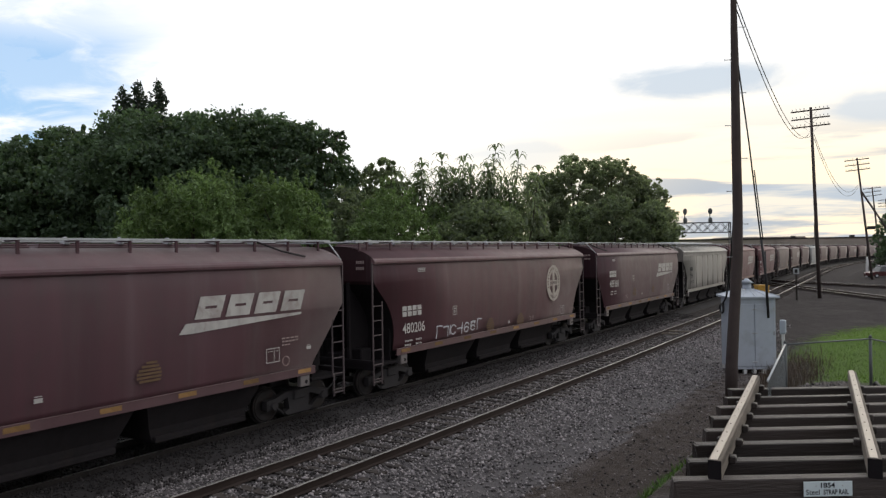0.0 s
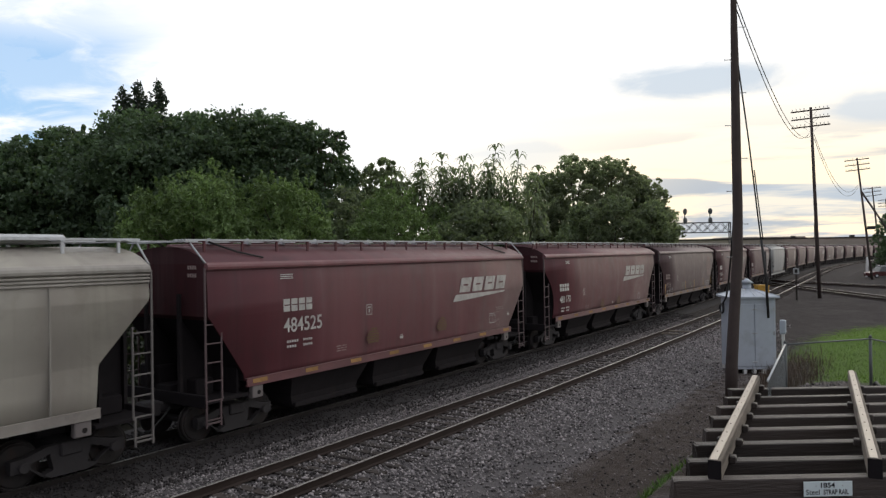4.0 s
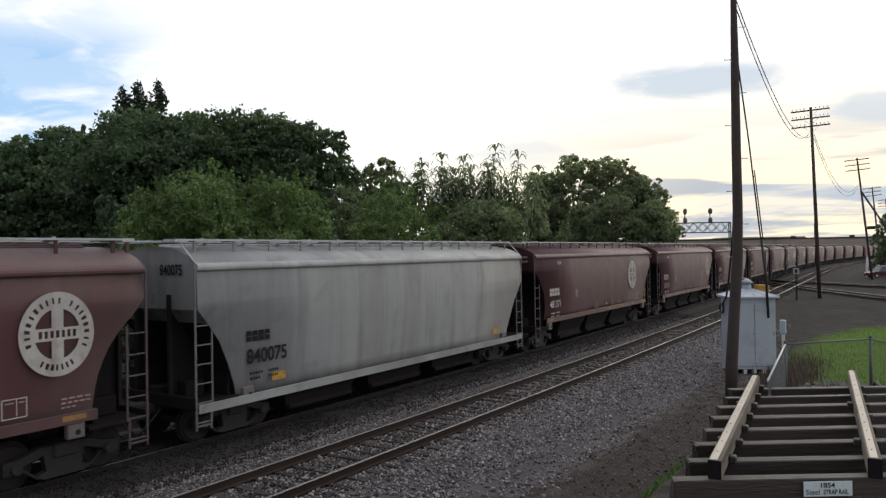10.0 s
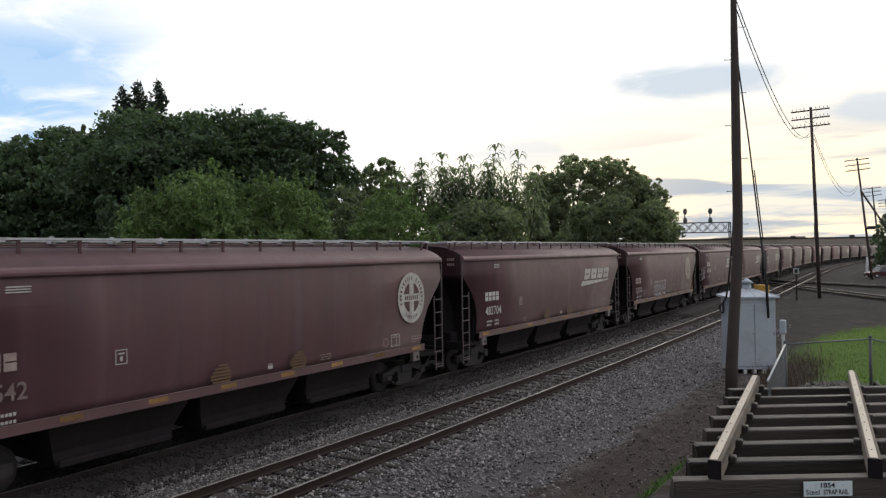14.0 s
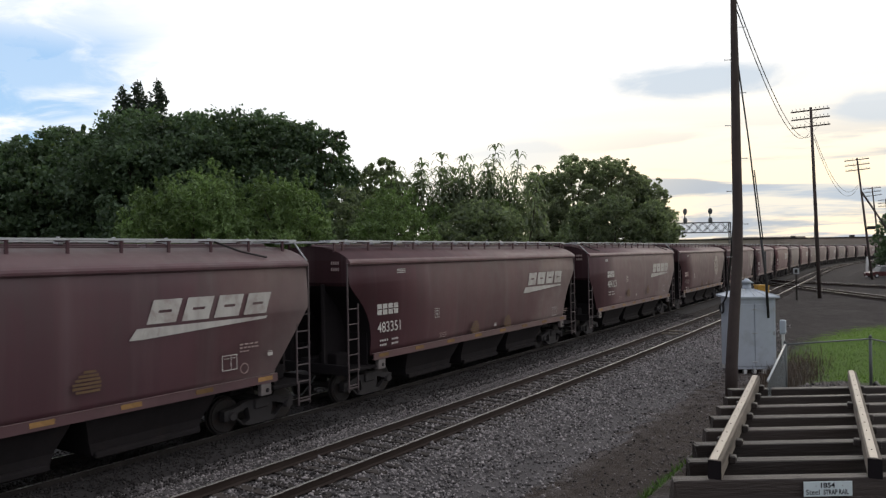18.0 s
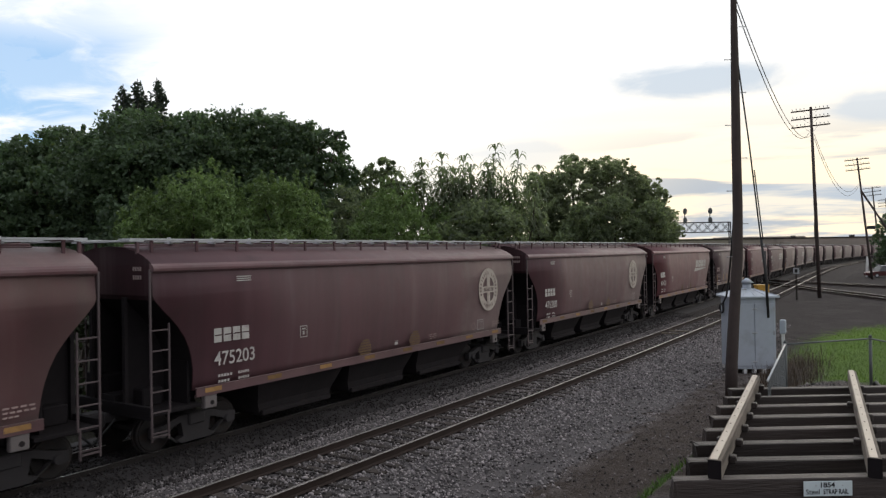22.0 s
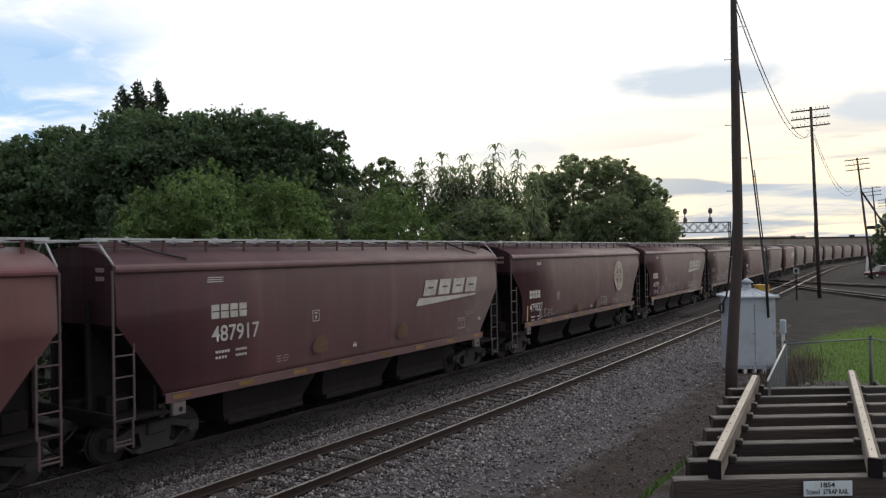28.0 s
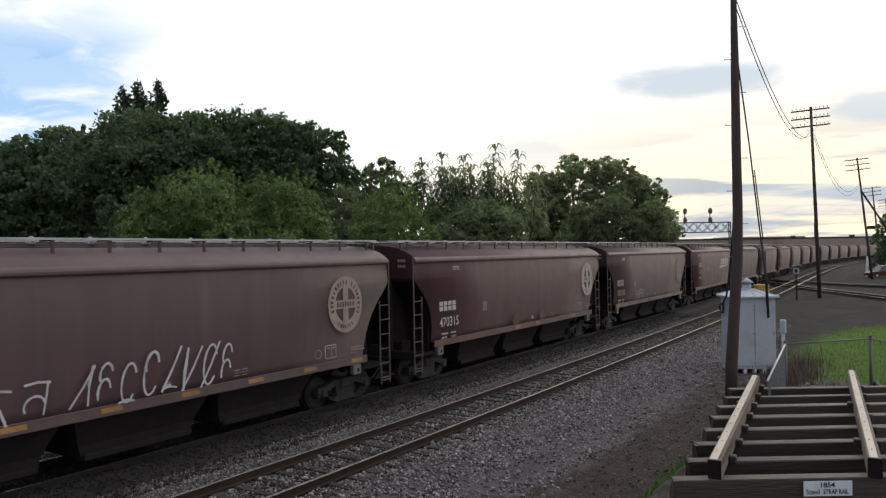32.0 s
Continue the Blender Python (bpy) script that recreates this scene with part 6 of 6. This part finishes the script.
# ---------------------------------------------------------------- trees
def leaf_cloud(clumps, size, per, seed, droop=0.0, lean=1.0):
    """Leaves of two triangles scattered through uneven clumps (x, y, z, radius across, radius up)."""
    rng = np.random.default_rng(seed)
    allv, n = [], 0
    for cx, cy, cz, rw, rh in clumps:
        k = int(per * rw * max(rw, rh * 0.7) * (0.45 if cz < 2.6 else 1.0))
        d = rng.normal(size=(k, 3))
        d /= np.linalg.norm(d, axis=1)[:, None]
        # twigs: leaves gather in small sprays, denser near the outside
        sprays = max(8, k // 26)
        sd = rng.normal(size=(sprays, 3))
        sd /= np.linalg.norm(sd, axis=1)[:, None]
        sr = rng.uniform(0.45, 1.08, sprays) ** 0.6
        which = rng.integers(0, sprays, k)
        c = sd[which] * sr[which][:, None] * np.array([rw, rw, rh]) + d * rng.uniform(0.0, 0.34, k)[:, None] * np.array([rw, rw, rh]) * 0.8
        c += np.array([cx, cy, cz])
        a = rng.normal(size=(k, 3))
        a[:, 2] -= droop
        a /= np.linalg.norm(a, axis=1)[:, None]
        b = np.cross(a, rng.normal(size=(k, 3)))
        b /= np.linalg.norm(b, axis=1)[:, None] + 1e-6
        l = size * rng.uniform(0.6, 1.35, k)[:, None]
        w = l * 0.33 * lean
        up = np.cross(a, b) * l * 0.12
        allv.append(np.stack([c - a * l * 0.5, c + b * w + up, c + a * l * 0.5, c - b * w + up], 1).reshape(-1, 3))
        n += k
    v = np.concatenate(allv)
    q = np.arange(n)[:, None] * 4
    f = np.concatenate([q + np.array([0, 1, 2]), q + np.array([0, 2, 3])], 1).reshape(-1, 3)
    return v, f


def build_tree(name, label, base, clumps, leaf, size, per, seed, trunk=0.28, droop=0.0, lean=1.0):
    x, y = base
    z = float(ground_z(x, y))
    root = thing(name, label, "tree" if name != "bush" else "bush", at=pose(x, y, z))
    r = random.Random(seed)
    top = max(c[2] for c in clumps) - z
    bm = bmesh.new()
    stem = [(0, 0, -0.3), (r.uniform(-.1, .1), r.uniform(-.1, .1), top * 0.25), (r.uniform(-.3, .3), r.uniform(-.3, .3), top * 0.55), (r.uniform(-.4, .4), r.uniform(-.4, .4), top * 0.8)]
    tube_path(bm, stem, [trunk, trunk * 0.8, trunk * 0.55, trunk * 0.2], 9)
    part("trunk", bm, BARK, root)
    for c in sorted(clumps, key=lambda q: -q[3])[:24]:
        end = Vector((c[0] - x, c[1] - y, c[2] - z))
        k = min(0.7, 0.25 + 0.5 * r.random())
        start = Vector(stem[1]).lerp(Vector(stem[3]), k * 0.8)
        bm = bmesh.new()
        mid = start.lerp(end, 0.5) + Vector((0, 0, 0.12 * (end - start).length))
        tube_path(bm, [start, mid, end], [trunk * 0.4, trunk * 0.25, trunk * 0.08], 6)
        for q in range(5):
            w = Vector((r.gauss(0, 1), r.gauss(0, 1), r.gauss(0.2, 0.7))).normalized() * c[3] * 0.9
            tube(bm, end.lerp(mid, 0.25), end + w, trunk * 0.07, trunk * 0.02, 4, False)
        part("limb", bm, BARK, root)
    v, f = leaf_cloud([(c[0] - x, c[1] - y, c[2] - z, c[3], c[4]) for c in clumps], size, per, seed, droop, lean)
    part("crown", quick_mesh("crown", v, f, leaf), None, root)
    return root


def spread(base, reach, top, low, count, radius, seed, flatness=0.8, shoots=0):
    """Clumps of a rounded crown over a base."""
    r = random.Random(seed)
    out = []
    for k in range(count):
        a = k * 2.4 + r.uniform(-.3, .3)
        f = (k + 0.5) / count
        z = low + (top - low - radius * 0.5) * f * count / (count - 0.5)
        d = reach * math.sqrt(max(0.05, 1 - (f * 1.02 - 0.25) ** 2 / 0.62)) * r.uniform(0.55, 1.0)
        out.append((base[0] + d * math.cos(a), base[1] + d * math.sin(a), z, radius * r.uniform(.75, 1.2), radius * flatness * r.uniform(.8, 1.1)))
    # upright shoots over the top
    for k in range(shoots):
        c = r.choice([q for q in out[:count] if q[2] > low + 0.45 * (top - low)])
        a, d = r.random() * math.tau, c[3] * math.sqrt(r.random())
        out.append((c[0] + math.cos(a) * d, c[1] + math.sin(a) * d, c[2] + c[4] * math.sqrt(max(0.05, 1 - (d / c[3]) ** 2)) + 0.1, radius * r.uniform(.1, .2), radius * r.uniform(.4, .75)))
    # small sprays that stick out and break the outline
    for k in range(count):
        c = r.choice(out[:count])
        a, b = r.random() * math.tau, r.uniform(-0.2, 1.3)
        q = 1.05
        out.append((c[0] + math.cos(a) * math.cos(b) * c[3] * q, c[1] + math.sin(a) * math.cos(b) * c[3] * q, c[2] + math.sin(b) * c[4] * q, radius * r.uniform(.22, .4), radius * r.uniform(.25, .45)))
    return out


def build_conifer(x, y, top, seed):
    z = float(ground_z(x, y))
    root = thing("spruce_tree", "dark pointed spruce behind the broadleaf trees", "tree", "spruce trees", at=pose(x, y, z))
    bm = bmesh.new()
    tube(bm, (0, 0, -0.3), (0, 0, top - z), 0.25, 0.03, 8)
    part("trunk", bm, BARK, root)
    clumps = []
    r = random.Random(seed)
    h = top - z
    for k in [q for q in range(40) if q > 22 or q % 3 == 0]:
        f = k / 40
        rad = min(3.2, 0.12 + 6.1 * (1 - f))
        for j in range(6):
            a = r.random() * math.tau
            clumps.append((math.cos(a) * rad * 0.6, math.sin(a) * rad * 0.6, h * (0.25 + 0.75 * f) - 0.25, 0.15 + rad * 0.37, 0.36))
    v, f = leaf_cloud(clumps, 0.24, 520, seed, 0.5, 0.5)
    part("crown", quick_mesh("crown", v, f, LEAF_CONIFER), None, root)


def build_plume_tree(x, y, top, seed):
    """Sumac: bare forking stems that end in whorls of long drooping leaves."""
    z0 = float(ground_z(x, y))
    root = thing("sumac_tree", "slender tree with tufts of long drooping leaves", "tree", "sumac trees", at=pose(x, y, z0))
    r = random.Random(seed)
    h = top - z0
    tips = []
    bm = bmesh.new()
    tube_path(bm, [(0, 0, -0.3), (0.1, 0, h * 0.3), (0.0, 0.1, h * 0.5)], [0.11, 0.09, 0.07], 7)
    for k in range(6):
        a = k * 1.05 + r.uniform(-.4, .4)
        e = Vector((math.cos(a) * r.uniform(.5, 1.3), math.sin(a) * r.uniform(.5, 1.3), h * (1.0 if k == 0 else r.uniform(0.70, 0.96))))
        m = Vector((e.x * 0.5, e.y * 0.5, h * 0.62))
        tube_path(bm, [(0.02, 0.05, h * 0.42), m, e], [0.05, 0.035, 0.015], 5)
        tips.append((m, e))
    part("trunk", bm, BARK, root)
    verts, faces = [], []
    for m, e in tips:
        for lvl in range(10):
            for j in range(8):
                c = e.lerp(m, (lvl + r.uniform(-0.6, 0.6) * (lvl > 0)) * 0.085)
                a = j * math.tau / 9 + lvl * 0.4 + r.uniform(-.25, .25)
                out = Vector((math.cos(a), math.sin(a), 0))
                side = Vector((-out.y, out.x, 0))
                l = r.uniform(0.8, 1.25) * min(1.0, 0.62 + 0.10 * lvl)
                rise = r.uniform(0.5, 0.9) if lvl == 0 else r.uniform(0.0, 0.35)
                spine = [c, c + out * l * 0.4 + Vector((0, 0, rise * l)), c + out * l * 0.75 + Vector((0, 0, (rise - 0.12) * l)), c + out * l * 0.96 + Vector((0, 0, (rise - 0.48) * l))]
                i = len(verts)
                for p, w in zip(spine, (0.015, 0.062, 0.052, 0.008)):
                    verts += [p + side * w, p - side * w]
                for q in range(3):
                    b = i + q * 2
                    faces += [(b, b + 1, b + 3), (b, b + 3, b + 2)]
    part("crown", mesh_of("crown", verts, faces, LEAF_MID), None, root)


def build_trees():
    # the big dark maples behind the train
    big = "large dark green maple behind the train"
    build_tree("maple_tree", big, (-38.2, 26.4), spread((-38.2, 26.4), 4.0, 12.25, 2.6, 24, 2.0, 1), LEAF_DARK, 0.23, 1100, 1, 0.4)
    build_tree("maple_tree", big, (-34.8, 28.4), spread((-34.8, 28.4), 3.2, 12.6, 2.6, 22, 1.8, 51), LEAF_DARK, 0.23, 1100, 51, 0.38)
    build_tree("maple_tree", big, (-32.4, 31.0), spread((-32.4, 31.0), 2.3, 12.45, 2.6, 18, 1.6, 2), LEAF_DARK, 0.23, 1100, 2, 0.36)
    build_tree("maple_tree", "dark green maple at the end of the row", (-44.4, 22.0), spread((-44.4, 22.0), 3.2, 11.1, 2.0, 18, 1.8, 3), LEAF_DARK, 0.26, 700, 3, 0.3)
    build_tree("maple_tree", "dark green maple with a ragged crown", (-30.6, 32.4), spread((-30.6, 32.4), 1.8, 12.1, 2.2, 15, 1.3, 4), LEAF_DARK, 0.25, 620, 4, 0.28)
    build_tree("maple_tree", big, (-44.7, 25.6), spread((-44.7, 25.6), 2.2, 12.2, 3.0, 16, 1.6, 52), LEAF_DARK, 0.26, 800, 52, 0.3)
    build_conifer(-54.9, 35.7, 18.7, 5)
    build_conifer(-53.8, 36.3, 19.1, 6)
    build_conifer(-52.5, 37.2, 19.2, 7)
    build_tree("bush", "bright green willow scrub behind the train", (-24.9, 19.5), spread((-24.9, 19.5), 3.0, 7.35, 0.6, 20, 1.35, 8, shoots=70), LEAF_BRIGHT, 0.19, 1300, 8, 0.14, -0.4, 0.6)
    build_tree("bush", "bright green willow scrub behind the train", (-22.6, 22.2), spread((-22.6, 22.2), 2.3, 7.2, 0.4, 16, 1.2, 58, shoots=50), LEAF_BRIGHT, 0.19, 1200, 58, 0.12, -0.4, 0.6)
    build_tree("bush", "green scrub behind the train", (-21.8, 28.4), spread((-21.8, 28.4), 2.3, 7.0, 0.5, 14, 1.2, 9, shoots=40), LEAF_BRIGHT, 0.19, 1100, 9, 0.12, -0.3, 0.6)
    build_tree("bush", "dense green scrub behind the train", (-20.8, 35.5), spread((-20.8, 35.5), 2.8, 7.0, 0.5, 15, 1.4, 10), LEAF_MID, 0.22, 900, 10, 0.12)
    build_tree("bush", "green scrub between the trees", (-25.6, 30.6), spread((-25.6, 30.6), 1.9, 7.8, 0.5, 13, 1.2, 59), LEAF_MID, 0.2, 900, 59, 0.12)
    build_tree("maple_tree", "slim green tree in the row", (-28.4, 36.4), spread((-28.4, 36.4), 1.5, 10.2, 2.4, 11, 1.15, 11), LEAF_MID, 0.22, 800, 11, 0.18)
    build_tree("maple_tree", "slim dark tree beside the big maples", (-30.2, 35.0), spread((-30.2, 35.0), 1.3, 10.3, 2.2, 11, 1.1, 61), LEAF_DARK, 0.23, 760, 61, 0.16)
    for k, (x, y, top) in enumerate(((-26.6, 36.5, 9.6), (-25.3, 37.3, 9.95), (-24.0, 38.0, 9.8), (-22.9, 38.8, 10.55), (-21.6, 39.7, 9.95), (-20.7, 40.7, 9.2))):
        build_plume_tree(x, y, top, 20 + k)
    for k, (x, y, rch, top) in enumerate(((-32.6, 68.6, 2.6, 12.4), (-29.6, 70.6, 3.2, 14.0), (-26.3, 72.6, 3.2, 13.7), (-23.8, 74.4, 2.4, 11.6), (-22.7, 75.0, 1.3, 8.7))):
        build_tree("maple_tree", "broad dark green tree further along the line", (x, y), spread((x, y), rch, top, 1.6, 26, 1.35, 30 + k), LEAF_FAR_HAZED, 0.25, 720, 30 + k, 0.3)
    for k, (x, y) in enumerate(((-26.5, 35.0), (-24.6, 36.2), (-22.9, 37.3), (-21.2, 38.4))):
        build_tree("bush", "green thicket at the foot of the sumacs", (x, y), spread((x, y), 1.3, 7.4 - 0.3 * (k % 2), 0.4, 10, 1.0, 90 + k, shoots=25), LEAF_BRIGHT if k % 2 else LEAF_MID, 0.19, 900, 90 + k, 0.08, -0.3, 0.6)
    for k, (x, y, top) in enumerate(((-25.4, 61.0, 8.3), (-22.6, 62.5, 9.0), (-20.2, 64.5, 8.4))):
        build_tree("bush", "dull green thicket below the broad trees", (x, y), spread((x, y), 2.0, top, 0.3, 12, 1.3, 120 + k), LEAF_MID, 0.24, 800, 120 + k, 0.1)
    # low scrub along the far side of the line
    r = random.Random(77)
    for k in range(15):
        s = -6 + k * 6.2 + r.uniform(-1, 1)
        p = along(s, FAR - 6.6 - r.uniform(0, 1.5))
        build_tree("bush", "low shade-dark scrub along the line", (p.x, p.y), spread((p.x, p.y), 2.6, r.uniform(2.6, 3.6), -0.2, 9, 1.3, 60 + k), LEAF_SCRUB_SHADED, 0.24, 420, 60 + k, 0.08)
    build_tree("bush", "dark bush beside the far poles", (-2.7, 132.0), spread((-2.7, 132.0), 2.8, 9.0, 0.2, 16, 1.6, 40), LEAF_DARK, 0.3, 420, 40, 0.15)
    build_tree("bush", "dark bush beside the far poles", (0.6, 134.0), spread((0.6, 134.0), 2.8, 11.0, 0.2, 9, 1.6, 41), LEAF_DARK, 0.3, 420, 41, 0.15)


def build_grass():
    rng = np.random.default_rng(12)
    verts, faces, mats = [], [], []
    n = 26000
    x = rng.uniform(-4.6, 7.4, n)
    y = rng.uniform(21.0, 53.0, n)
    ok = (((x - 1.2) / 6.1) ** 2 + ((y - 37.0) / 15.0) ** 2 + rng.normal(0, 0.12, n)) < 0.92
    x, y = x[ok], y[ok]
    z = ground_z(x, y)
    for px, py, pz in zip(x, y, z):
        a, h = rng.random() * math.tau, rng.uniform(0.05, 0.14)
        dx, dy = math.cos(a), math.sin(a)
        i = len(verts)
        verts += [(px - dy * 0.012, py + dx * 0.012, pz - 0.02), (px + dy * 0.012, py - dx * 0.012, pz - 0.02), (px + dx * h * 0.6, py + dy * h * 0.6, pz + h)]
        faces.append((i, i + 1, i + 2))
    tagged(new("grass", mesh_of("grass", verts, faces, GRASS)), "short bright green grass on the bank", "grass", kind="stuff")
    verts, faces = [], []
    for k in range(2200):
        px, py = rng.normal(-3.12, 0.3), rng.normal(8.8, 0.6)
        pz, h, a = float(ground_z(px, py)), rng.uniform(0.03, 0.10), rng.random() * math.tau
        i = len(verts)
        verts += [(px - math.sin(a) * 0.01, py + math.cos(a) * 0.01, pz - 0.02), (px + math.sin(a) * 0.01, py - math.cos(a) * 0.01, pz - 0.02), (px + math.cos(a) * h * 0.7, py + math.sin(a) * h * 0.7, pz + h)]
        faces.append((i, i + 1, i + 2))
    tagged(new("grass_tufts", mesh_of("grass_tufts", verts, faces, GRASS_TUFT)), "dull green grass tufts beside the display", "grass", kind="stuff")
    verts, faces = [], []
    for k in range(2600):
        px, py = rng.normal(-3.9, 0.45), rng.normal(29.0, 2.6)
        pz = float(ground_z(px, py))
        h, a = rng.uniform(0.15, 0.55), rng.random() * math.tau
        dx, dy = math.cos(a), math.sin(a)
        i = len(verts)
        verts += [(px - dy * 0.012, py + dx * 0.012, pz - 0.03), (px + dy * 0.012, py - dx * 0.012, pz - 0.03), (px + dx * h * 0.5, py + dy * h * 0.5, pz + h)]
        faces.append((i, i + 1, i + 2))
    tagged(new("dry_weeds", mesh_of("dry_weeds", verts, faces, DEAD)), "dry brown weeds along the fence", "weeds", kind="stuff")


def scatter_stones():
    """Small stones and clods strewn over the dirt of the yard and the bank."""
    rng = np.random.default_rng(31)
    n = 9000
    x = rng.uniform(-7.4, -1.6, n)
    y = 7.0 + 34 * rng.random(n) ** 1.5
    keep = ~((x > -2.6) & (y < 16)) & ((((x - 1.2) / 6.1) ** 2 + ((y - 37.0) / 15.0) ** 2) > 1.0)
    x, y = x[keep], y[keep]
    z = ground_z(x, y)
    size = rng.uniform(0.012, 0.035, len(x)) * np.where(rng.random(len(x)) < 0.06, 1.9, 1.0)
    octa = np.array([(1, 0, 0), (-1, 0, 0), (0, 1, 0), (0, -1, 0), (0, 0, 1), (0, 0, -1)], float)
    tri = np.array([(0, 2, 4), (2, 1, 4), (1, 3, 4), (3, 0, 4), (2, 0, 5), (1, 2, 5), (3, 1, 5), (0, 3, 5)])
    v = octa[None] * size[:, None, None] * rng.uniform(0.6, 1.2, (len(x), 6, 1)) + rng.normal(0, 0.2, (len(x), 6, 3)) * size[:, None, None]
    v += np.stack([x, y, z + size * 0.2 + 0.01], 1)[:, None]
    f = (tri[None] + (np.arange(len(x)) * 6)[:, None, None]).reshape(-1, 3)
    tagged(new("yard_stones", quick_mesh("yard_stones", v.reshape(-1, 3), f, SCATTER)), "small stones strewn over the dirt", "stones", kind="stuff")


build_trees()
build_grass()
scatter_stones()
lay_ties(near_track, NEAR, 1.5, 190)
far_ties(near_track, NEAR, 1.5 + 190 * 0.535, 330)
lay_ties(far_track, FAR, 1.5, 60)
far_ties(far_track, FAR, 1.5 + 60 * 0.535, 330)
motions()
